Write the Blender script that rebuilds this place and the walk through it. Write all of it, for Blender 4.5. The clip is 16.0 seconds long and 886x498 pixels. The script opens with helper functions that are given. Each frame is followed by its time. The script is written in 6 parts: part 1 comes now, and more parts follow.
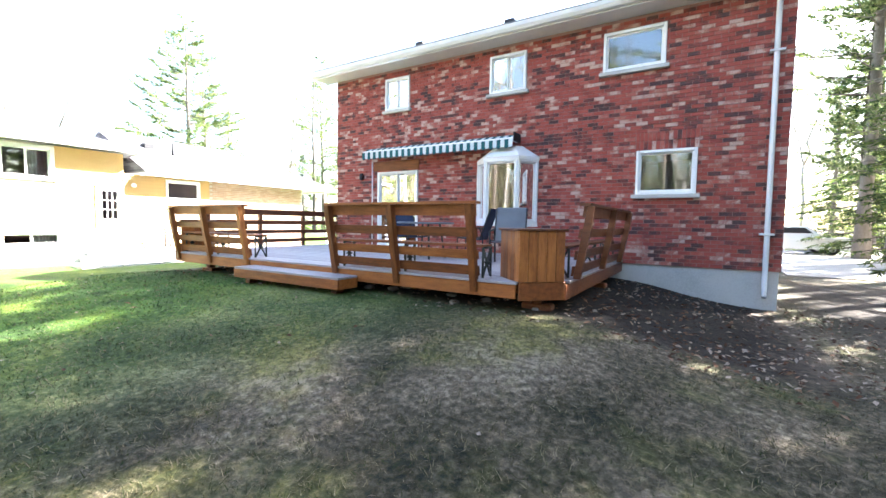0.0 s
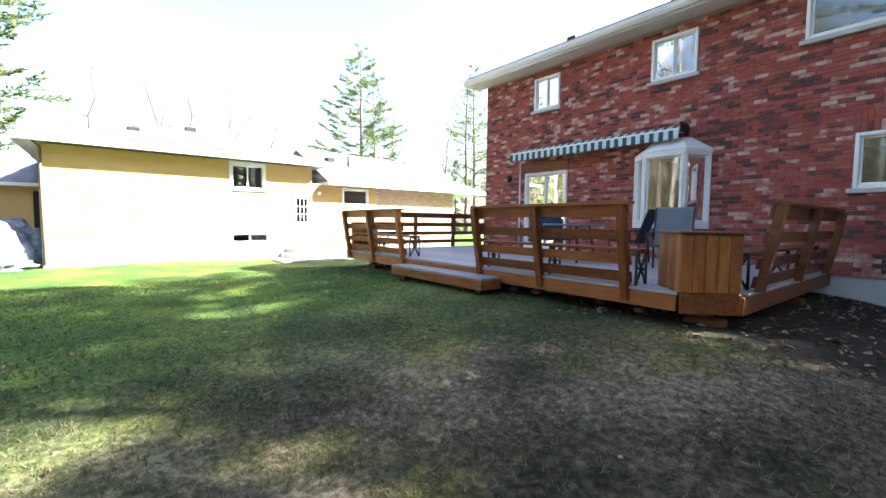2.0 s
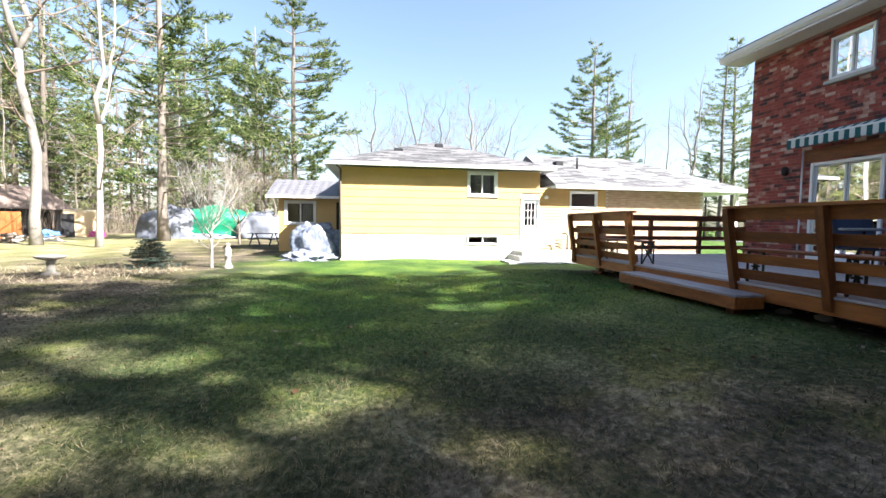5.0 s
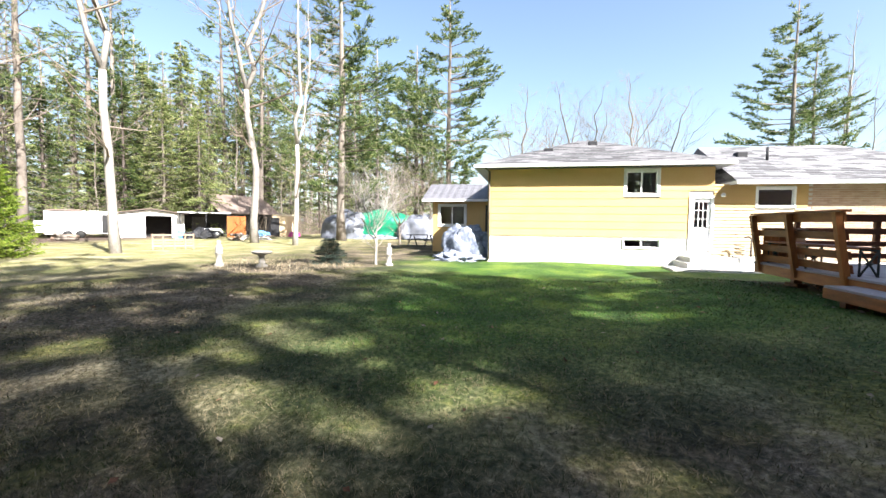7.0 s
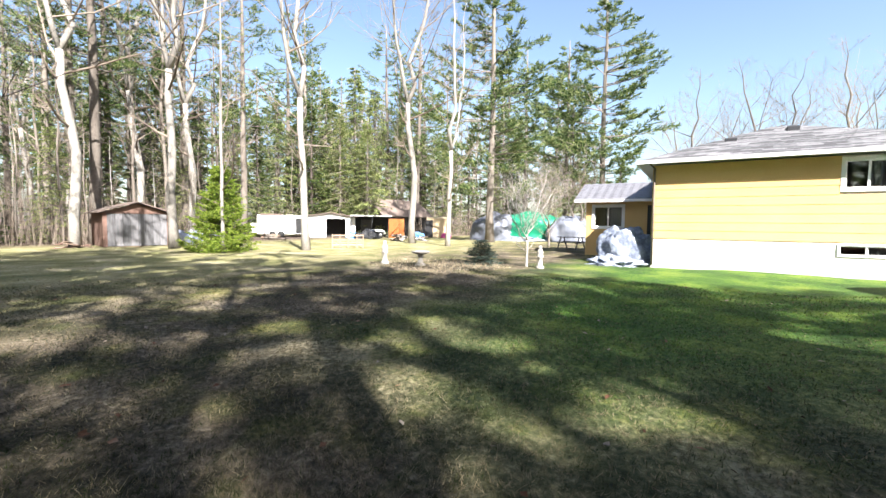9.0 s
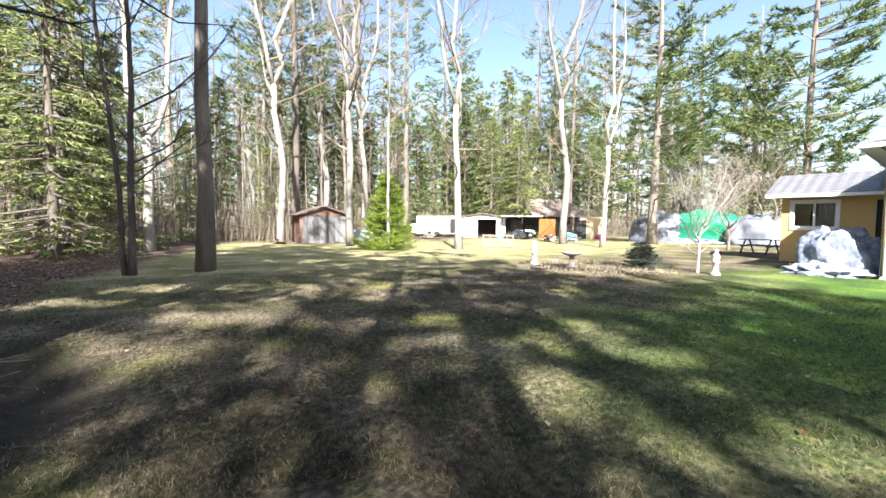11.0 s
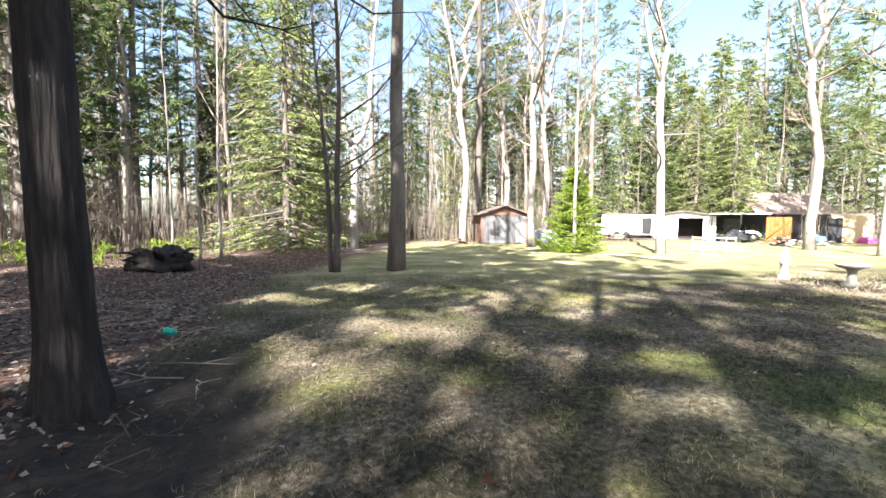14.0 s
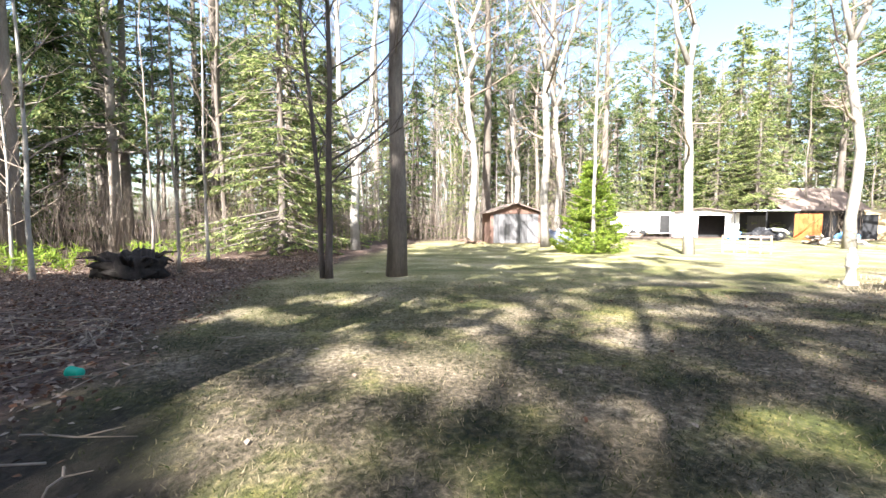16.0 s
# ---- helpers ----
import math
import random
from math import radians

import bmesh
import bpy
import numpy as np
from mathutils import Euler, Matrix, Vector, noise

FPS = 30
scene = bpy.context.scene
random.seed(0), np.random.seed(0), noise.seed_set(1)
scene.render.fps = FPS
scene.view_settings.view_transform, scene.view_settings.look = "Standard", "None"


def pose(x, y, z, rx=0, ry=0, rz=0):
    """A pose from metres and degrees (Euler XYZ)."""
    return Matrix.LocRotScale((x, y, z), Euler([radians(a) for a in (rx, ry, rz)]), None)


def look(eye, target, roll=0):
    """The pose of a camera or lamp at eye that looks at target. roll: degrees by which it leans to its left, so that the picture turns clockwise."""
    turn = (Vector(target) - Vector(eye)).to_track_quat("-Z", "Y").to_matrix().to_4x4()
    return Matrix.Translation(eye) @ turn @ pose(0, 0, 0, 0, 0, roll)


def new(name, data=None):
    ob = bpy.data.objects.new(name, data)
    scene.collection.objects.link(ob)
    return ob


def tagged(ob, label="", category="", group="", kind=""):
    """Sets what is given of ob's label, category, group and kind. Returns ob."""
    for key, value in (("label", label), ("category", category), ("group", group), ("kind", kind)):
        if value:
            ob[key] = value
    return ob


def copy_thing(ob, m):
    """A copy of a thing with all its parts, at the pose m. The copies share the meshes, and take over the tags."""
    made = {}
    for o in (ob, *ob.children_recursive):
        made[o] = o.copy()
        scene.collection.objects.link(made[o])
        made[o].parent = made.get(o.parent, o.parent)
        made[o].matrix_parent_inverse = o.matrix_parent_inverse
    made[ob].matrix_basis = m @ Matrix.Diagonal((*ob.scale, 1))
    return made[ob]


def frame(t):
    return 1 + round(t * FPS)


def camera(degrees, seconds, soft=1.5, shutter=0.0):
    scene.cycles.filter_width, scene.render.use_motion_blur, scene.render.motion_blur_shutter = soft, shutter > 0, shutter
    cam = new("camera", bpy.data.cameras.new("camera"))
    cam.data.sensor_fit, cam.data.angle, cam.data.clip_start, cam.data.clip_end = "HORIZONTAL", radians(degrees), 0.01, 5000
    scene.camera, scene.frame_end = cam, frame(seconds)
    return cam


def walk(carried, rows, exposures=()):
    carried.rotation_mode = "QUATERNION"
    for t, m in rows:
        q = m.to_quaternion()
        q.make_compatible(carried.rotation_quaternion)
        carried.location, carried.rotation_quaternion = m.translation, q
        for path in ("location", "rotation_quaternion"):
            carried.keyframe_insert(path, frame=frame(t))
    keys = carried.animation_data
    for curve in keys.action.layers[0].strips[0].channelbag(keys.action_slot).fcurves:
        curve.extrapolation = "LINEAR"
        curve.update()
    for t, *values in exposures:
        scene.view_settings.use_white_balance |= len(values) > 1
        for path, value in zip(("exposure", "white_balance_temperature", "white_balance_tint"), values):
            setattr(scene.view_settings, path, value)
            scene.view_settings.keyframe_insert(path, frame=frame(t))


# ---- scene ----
cam = camera(92.3, 16.0)
PATH = [
    (0.0, -0.046, -0.067, 1.491, 31.74, -3.54, -0.87),
    (0.5, -0.032, -0.041, 1.492, 36.72, -3.53, -0.89),
    (1.0, -0.017, -0.018, 1.498, 41.70, -3.57, -0.87),
    (1.5, -0.000, -0.000, 1.500, 46.68, -3.58, -0.84),
    (2.0, 0.004, -0.001, 1.497, 51.64, -3.58, -0.71),
    (2.5, 0.006, -0.015, 1.492, 56.62, -3.54, -0.53),
    (3.0, 0.014, -0.020, 1.492, 61.57, -3.54, -0.54),
    (3.5, 0.019, -0.019, 1.494, 66.46, -3.54, -0.52),
    (4.0, 0.007, -0.015, 1.496, 71.44, -3.52, -0.56),
    (6.5, -0.007, 0.203, 1.502, 96.64, -3.45, -0.69),
    (7.0, 0.003, 0.171, 1.499, 101.52, -3.43, -0.60),
    (7.5, 0.009, 0.133, 1.495, 106.36, -3.42, -0.54),
    (8.0, 0.018, 0.081, 1.490, 111.22, -3.35, -0.65),
    (8.5, 0.031, 0.024, 1.494, 116.07, -3.36, -0.57),
    (9.0, 0.043, -0.036, 1.495, 120.90, -3.37, -0.59),
    (11.5, 0.100, 0.020, 1.494, 145.79, -3.53, -0.47),
    (12.0, 0.100, -0.230, 1.509, 150.46, -3.55, -0.53),
    (12.5, 0.075, -0.562, 1.499, 154.64, -3.62, -0.56),
    (13.0, -0.011, -0.863, 1.507, 159.03, -3.67, -0.44),
    (13.5, -0.107, -1.120, 1.514, 162.60, -3.74, -0.51),
    (14.0, -0.230, -1.402, 1.519, 164.15, -3.76, -0.29),
    (14.5, -0.343, -1.737, 1.510, 164.70, -3.78, -0.30),
    (15.0, -0.474, -2.130, 1.514, 165.08, -3.80, -0.15),
    (15.5, -0.591, -2.532, 1.513, 165.17, -3.87, -0.13),
    (16.0, -0.703, -2.934, 1.509, 165.20, -3.89, 0.03),
]
EXPOSURES = [(0.0, 4.2), (1.0, 3.8), (2.0, 3.3), (3.5, 2.68), (7.0, 2.25), (9.0, 2.2), (12.5, 2.58), (16.0, 2.85)]
walk(cam, [(t, pose(x, y, z, 90 + p, r, w)) for t, x, y, z, w, p, r in PATH],
     EXPOSURES)

# ---- sky and sun ----
SUN_YAW, SUN_EL = -36.0, 40.0
world = bpy.data.worlds.new("world")
scene.world = world
world.use_nodes = True
sky = world.node_tree.nodes.new("ShaderNodeTexSky")
sky.sky_type, sky.sun_disc = "NISHITA", False
sky.sun_elevation, sky.sun_rotation = radians(SUN_EL), radians(-SUN_YAW)
sky.air_density, sky.dust_density, sky.ozone_density = 1.0, 2.0, 0.8
back = world.node_tree.nodes["Background"]
world.node_tree.links.new(sky.outputs[0], back.inputs[0])
back.inputs[1].default_value = 0.07
sun = bpy.data.lights.new("sun", "SUN")
sun.energy, sun.angle, sun.color = 5.0, radians(0.5), (1.0, 0.96, 0.91)
SUN_DIR = Vector((-math.sin(radians(SUN_YAW)) * math.cos(radians(SUN_EL)),
                  math.cos(radians(SUN_YAW)) * math.cos(radians(SUN_EL)), math.sin(radians(SUN_EL))))
new("sun", sun).matrix_world = look(SUN_DIR * 60, (0, 0, 0))


# ---- materials ----
def material(name, ramp, scale=4.0, fine=60.0, rough=0.7, bump=0.25, metal=0.0, random=0.0, island=False, stretch=(1, 1, 1), spec=0.35, coords="Object", depth=0.01, spread=0.5, weight=0.4, grain=0.5):
    """Noise at two scales between the colours of ramp, with bump; random shifts the ramp from object to object or island to island."""
    m = bpy.data.materials.new(name)
    m.use_nodes = True
    nodes, links = m.node_tree.nodes, m.node_tree.links
    bsdf = nodes["Principled BSDF"]
    tc, mp = nodes.new("ShaderNodeTexCoord"), nodes.new("ShaderNodeMapping")
    mp.inputs["Scale"].default_value = stretch
    links.new(tc.outputs[coords], mp.inputs[0])
    a, b = nodes.new("ShaderNodeTexNoise"), nodes.new("ShaderNodeTexNoise")
    a.inputs["Scale"].default_value, b.inputs["Scale"].default_value = scale, fine
    a.inputs["Detail"].default_value, b.inputs["Detail"].default_value = 5, 6
    links.new(mp.outputs[0], a.inputs[0]), links.new(mp.outputs[0], b.inputs[0])
    mix = nodes.new("ShaderNodeMath")
    mix.operation = "MULTIPLY_ADD"
    mix.inputs[1].default_value = weight
    links.new(b.outputs[0], mix.inputs[0])
    sc = nodes.new("ShaderNodeMath")
    sc.operation = "MULTIPLY"
    sc.inputs[1].default_value = 1 - weight
    b.inputs["Roughness"].default_value = grain
    links.new(a.outputs[0], sc.inputs[0]), links.new(sc.outputs[0], mix.inputs[2])
    value = mix.outputs[0]
    if random:
        src = nodes.new("ShaderNodeNewGeometry").outputs["Random Per Island"] if island else nodes.new("ShaderNodeObjectInfo").outputs["Random"]
        r1, r2 = nodes.new("ShaderNodeMath"), nodes.new("ShaderNodeMath")
        r1.operation, r2.operation = "SUBTRACT", "MULTIPLY_ADD"
        r1.inputs[1].default_value = 0.5
        links.new(src, r1.inputs[0])
        r2.inputs[1].default_value = random
        links.new(r1.outputs[0], r2.inputs[0]), links.new(value, r2.inputs[2])
        value = r2.outputs[0]
    cr = nodes.new("ShaderNodeValToRGB")
    els = cr.color_ramp.elements
    while len(els) < len(ramp):
        els.new(0.5)
    for i, c in enumerate(ramp):
        els[i].position = 0.5 - spread / 2 + spread * i / max(1, len(ramp) - 1)
        els[i].color = (*c, 1)
    links.new(value, cr.inputs[0]), links.new(cr.outputs[0], bsdf.inputs["Base Color"])
    bsdf.inputs["Roughness"].default_value, bsdf.inputs["Metallic"].default_value = rough, metal
    bsdf.inputs["Specular IOR Level"].default_value = spec
    if bump:
        bp = nodes.new("ShaderNodeBump")
        bp.inputs["Strength"].default_value, bp.inputs["Distance"].default_value = bump, depth
        links.new(mix.outputs[0], bp.inputs["Height"]), links.new(bp.outputs[0], bsdf.inputs["Normal"])
    return m


def leaf_material(name, ramp, random=0.8, through_light=0.45):
    """Leaves or needles: varied from clump to clump, letting some light through."""
    m = material(name, ramp, 0.8, 9.0, 0.75, 0.0, random=random, island=True, spec=0.15)
    nodes, links = m.node_tree.nodes, m.node_tree.links
    tr, mx = nodes.new("ShaderNodeBsdfTranslucent"), nodes.new("ShaderNodeMixShader")
    ramp_node = [n for n in nodes if n.type == "VALTORGB"][0]
    links.new(ramp_node.outputs[0], tr.inputs[0])
    mx.inputs[0].default_value = through_light
    links.new(nodes["Principled BSDF"].outputs[0], mx.inputs[1]), links.new(tr.outputs[0], mx.inputs[2])
    links.new(mx.outputs[0], nodes["Material Output"].inputs[0])
    return m


def glass_material(name, tint=(0.9, 0.95, 0.95)):
    m = bpy.data.materials.new(name)
    m.use_nodes = True
    nodes, links = m.node_tree.nodes, m.node_tree.links
    clear, gloss, mx, fr = nodes.new("ShaderNodeBsdfTransparent"), nodes.new("ShaderNodeBsdfGlossy"), nodes.new("ShaderNodeMixShader"), nodes.new("ShaderNodeFresnel")
    clear.inputs[0].default_value, gloss.inputs[1].default_value, fr.inputs[0].default_value = (*tint, 1), 0.02, 1.95
    links.new(fr.outputs[0], mx.inputs[0]), links.new(clear.outputs[0], mx.inputs[1]), links.new(gloss.outputs[0], mx.inputs[2])
    links.new(mx.outputs[0], nodes["Material Output"].inputs[0])
    return m


BRICK = material("brick", [(0.07, 0.04, 0.042), (0.16, 0.05, 0.046), (0.27, 0.062, 0.05), (0.3, 0.07, 0.056), (0.31, 0.075, 0.06), (0.33, 0.085, 0.066), (0.34, 0.13, 0.105), (0.5, 0.36, 0.31)], 5, 90, 0.85, 0.5, random=0.52)
BRICK_ISLAND = material("brick_far", [(0.07, 0.04, 0.042), (0.16, 0.05, 0.046), (0.27, 0.062, 0.05), (0.3, 0.07, 0.056), (0.31, 0.075, 0.06), (0.33, 0.085, 0.066), (0.34, 0.13, 0.105), (0.5, 0.36, 0.31)], 5, 90, 0.85, 0.5, random=0.52, island=True)
MORTAR = material("mortar", [(0.22, 0.13, 0.115), (0.33, 0.22, 0.2)], 6, 120, 0.95, 0.4)
CONCRETE = material("concrete", [(0.34, 0.34, 0.33), (0.46, 0.46, 0.45), (0.52, 0.52, 0.50)], 1.5, 40, 0.9, 0.3)
WHITE = material("white_paint", [(0.74, 0.75, 0.76), (0.82, 0.82, 0.82)], 2, 30, 0.45, 0.08)
WHITE_METAL = material("white_metal", [(0.66, 0.67, 0.68), (0.78, 0.78, 0.78)], 2, 30, 0.4, 0.05)
SOFFIT = material("soffit", [(0.5, 0.5, 0.5), (0.6, 0.6, 0.59)], 2, 30, 0.6, 0.05)
CEDAR = material("stained_wood", [(0.09, 0.026, 0.007), (0.2, 0.06, 0.015), (0.34, 0.115, 0.028)], 3, 18, 0.5, 0.3, random=0.35, stretch=(1, 6, 6))
CEDAR_UP = material("stained_upright_wood", [(0.12, 0.035, 0.009), (0.25, 0.08, 0.019), (0.4, 0.145, 0.036)], 3, 18, 0.5, 0.3, random=0.4, stretch=(6, 6, 1))
# darker version of the stained wood; on the side bench it paints shade
CEDAR_DARK = material("darkened_stained_wood", [(0.07, 0.022, 0.01), (0.13, 0.045, 0.02), (0.2, 0.075, 0.03)], 3, 18, 0.5, 0.3, random=0.3, stretch=(6, 1, 6))
DECKING = material("weathered_decking", [(0.2, 0.18, 0.19), (0.32, 0.29, 0.30), (0.42, 0.38, 0.38)], 3, 22, 0.55, 0.3, random=0.3, stretch=(1, 8, 8))
IRON = material("black_iron", [(0.03, 0.035, 0.03), (0.07, 0.075, 0.065)], 8, 60, 0.55, 0.2, metal=0.3)
YELLOW = material("yellow_siding", [(0.52, 0.345, 0.135), (0.57, 0.38, 0.16), (0.61, 0.415, 0.185)], 1.2, 30, 0.6, 0.1, random=0.12)
CREAM = material("cream_siding", [(0.5, 0.385, 0.24), (0.56, 0.44, 0.285)], 1.2, 30, 0.6, 0.1, random=0.1)
PALE_BLOCK = material("painted_block", [(0.54, 0.52, 0.485), (0.66, 0.64, 0.605)], 1.2, 25, 0.85, 0.2)
SHINGLE = material("grey_shingle", [(0.09, 0.09, 0.098), (0.16, 0.16, 0.172), (0.25, 0.25, 0.262)], 5, 70, 0.9, 0.4, random=0.8, island=True)
ROOF_TILE = material("pale_metal_tile", [(0.105, 0.105, 0.12), (0.16, 0.158, 0.175)], 3, 40, 0.4, 0.1, random=0.2, island=True)
# near-black for openings; indoors it puts the shade into the colour
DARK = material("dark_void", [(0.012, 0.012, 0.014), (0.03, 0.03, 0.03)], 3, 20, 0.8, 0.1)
# room surfaces coloured dark, so the dimness is partly in the colour
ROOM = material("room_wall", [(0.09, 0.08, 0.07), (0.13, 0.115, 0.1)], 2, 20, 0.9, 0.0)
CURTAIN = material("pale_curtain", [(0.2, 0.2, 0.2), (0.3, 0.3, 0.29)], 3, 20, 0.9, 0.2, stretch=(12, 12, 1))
GLASS = glass_material("window_glass")
TEAL = material("teal_canvas", [(0.008, 0.065, 0.08), (0.015, 0.11, 0.125)], 4, 80, 0.8, 0.1)
CANVAS = material("white_canvas", [(0.5, 0.56, 0.58), (0.62, 0.67, 0.68)], 4, 80, 0.8, 0.1)
SLING = material("grey_sling", [(0.1, 0.11, 0.13), (0.17, 0.185, 0.21)], 4, 200, 0.6, 0.2)
CUSHION = material("navy_cushion", [(0.015, 0.025, 0.06), (0.03, 0.05, 0.11)], 4, 100, 0.85, 0.2)
BARK_PALE = material("pale_bark", [(0.13, 0.12, 0.108), (0.27, 0.25, 0.225), (0.43, 0.405, 0.37)], 2.5, 22, 0.9, 0.6, stretch=(1, 1, 0.45), random=0.25, depth=0.03)
BARK_GREY = material("grey_bark", [(0.08, 0.067, 0.057), (0.15, 0.128, 0.11), (0.25, 0.217, 0.187)], 3, 26, 0.95, 0.8, stretch=(1, 1, 0.25), random=0.3, depth=0.03)
BARK_DARK = material("dark_bark", [(0.03, 0.024, 0.02), (0.075, 0.06, 0.052), (0.15, 0.125, 0.11)], 4, 24, 0.95, 1.0, stretch=(1, 1, 0.18), depth=0.05)
BARK_BLACK = material("blackish_bark", [(0.006, 0.005, 0.0045), (0.022, 0.018, 0.016), (0.06, 0.05, 0.045)], 5, 24, 0.95, 1.0, stretch=(1, 1, 0.16), depth=0.06)
TWIG = material("twig", [(0.11, 0.085, 0.066), (0.26, 0.215, 0.175)], 2, 20, 0.9, 0.0, random=0.5, island=True)
PINE = leaf_material("pine_needles", [(0.035, 0.07, 0.024), (0.085, 0.135, 0.05), (0.17, 0.215, 0.08), (0.27, 0.3, 0.13)])
SPRUCE = leaf_material("spruce_needles", [(0.025, 0.05, 0.02), (0.065, 0.1, 0.03), (0.14, 0.17, 0.05)])
HEMLOCK = leaf_material("pale_needles", [(0.08, 0.12, 0.038), (0.2, 0.25, 0.085), (0.36, 0.38, 0.165)])
BRIGHT = leaf_material("bright_needles", [(0.09, 0.15, 0.02), (0.19, 0.27, 0.04), (0.3, 0.36, 0.07)])
BLUE_NEEDLE = leaf_material("blue_needles", [(0.035, 0.06, 0.05), (0.08, 0.12, 0.1), (0.15, 0.19, 0.16)])
GRASS_BLADE = leaf_material("grass_blades", [(0.02, 0.032, 0.006), (0.07, 0.062, 0.032), (0.135, 0.11, 0.065), (0.21, 0.175, 0.115)], random=0.9, through_light=0.3)
DRY_STEM = leaf_material("dry_stems", [(0.17, 0.135, 0.09), (0.3, 0.25, 0.175), (0.42, 0.36, 0.26)], through_light=0.2)
DEAD_LEAF = leaf_material("dead_leaves", [(0.05, 0.024, 0.014), (0.12, 0.058, 0.034), (0.19, 0.115, 0.075), (0.28, 0.23, 0.19)], random=1.0, through_light=0.15)
GREY_DOOR = material("weathered_grey_wood", [(0.06, 0.06, 0.063), (0.11, 0.108, 0.114), (0.18, 0.176, 0.186)], 2, 25, 0.85, 0.3, stretch=(5, 5, 1), random=0.3)
RED_WOOD = material("faded_red_wood", [(0.13, 0.075, 0.06), (0.2, 0.125, 0.1)], 3, 25, 0.9, 0.3, random=0.3)
RUST_ROOF = material("brown_sheet_roof", [(0.1, 0.075, 0.065), (0.17, 0.13, 0.112), (0.24, 0.19, 0.165)], 1.5, 20, 0.8, 0.2)
ORANGE = material("orange_wood", [(0.24, 0.075, 0.018), (0.36, 0.12, 0.03)], 3, 20, 0.6, 0.2)
BLACK_PAINT = material("black_paint", [(0.012, 0.013, 0.015), (0.03, 0.03, 0.035)], 3, 30, 0.6, 0.1)
GREEN_TARP = material("green_tarp", [(0.005, 0.13, 0.07), (0.01, 0.22, 0.12)], 2, 30, 0.45, 0.3)
GREY_TARP = material("grey_tarp", [(0.09, 0.1, 0.13), (0.19, 0.205, 0.245)], 2, 30, 0.45, 0.3)
WHITE_TARP = material("white_sheet", [(0.085, 0.1, 0.145), (0.18, 0.205, 0.265), (0.34, 0.37, 0.43)], 2.5, 9, 0.3, 0.8, depth=0.06, spread=0.3)
BLEACHED = material("bleached_wood", [(0.19, 0.135, 0.1), (0.3, 0.23, 0.18)], 3, 25, 0.85, 0.3, random=0.3)
STONE = material("garden_stone", [(0.27, 0.25, 0.225), (0.4, 0.38, 0.345)], 6, 50, 0.9, 0.4)
ROCK = material("field_stone", [(0.2, 0.19, 0.18), (0.34, 0.32, 0.3)], 6, 40, 0.9, 0.5, random=0.4)
ASPHALT = material("asphalt", [(0.1, 0.1, 0.105), (0.17, 0.17, 0.17)], 3, 80, 0.95, 0.3)
CAR_PAINT = material("white_car_paint", [(0.76, 0.77, 0.78), (0.8, 0.8, 0.8)], 1, 5, 0.2, 0.0, spec=0.6)
CAR_BLUE = material("dark_car_paint", [(0.02, 0.025, 0.04), (0.03, 0.035, 0.05)], 1, 5, 0.25, 0.0, spec=0.6)
RUBBER = material("black_rubber", [(0.015, 0.015, 0.015), (0.03, 0.03, 0.03)], 5, 60, 0.8, 0.2)
CHROME = material("bright_metal", [(0.5, 0.5, 0.5), (0.65, 0.65, 0.65)], 5, 60, 0.3, 0.05, metal=0.9)
CYAN = material("green_plastic", [(0.0, 0.24, 0.17), (0.01, 0.36, 0.26)], 5, 60, 0.4, 0.1)
PINK = material("pink_plastic", [(0.45, 0.05, 0.2), (0.6, 0.08, 0.3)], 5, 60, 0.4, 0.1)
BLUE_TARP = material("blue_tarp", [(0.08, 0.2, 0.42), (0.14, 0.3, 0.55)], 3, 40, 0.5, 0.3)
LAMP_GLOW = bpy.data.materials.new("lamp_glow")
LAMP_GLOW.use_nodes = True
LAMP_GLOW.node_tree.nodes["Principled BSDF"].inputs["Emission Color"].default_value = (1.0, 0.62, 0.28, 1)
LAMP_GLOW.node_tree.nodes["Principled BSDF"].inputs["Emission Strength"].default_value = 6.0


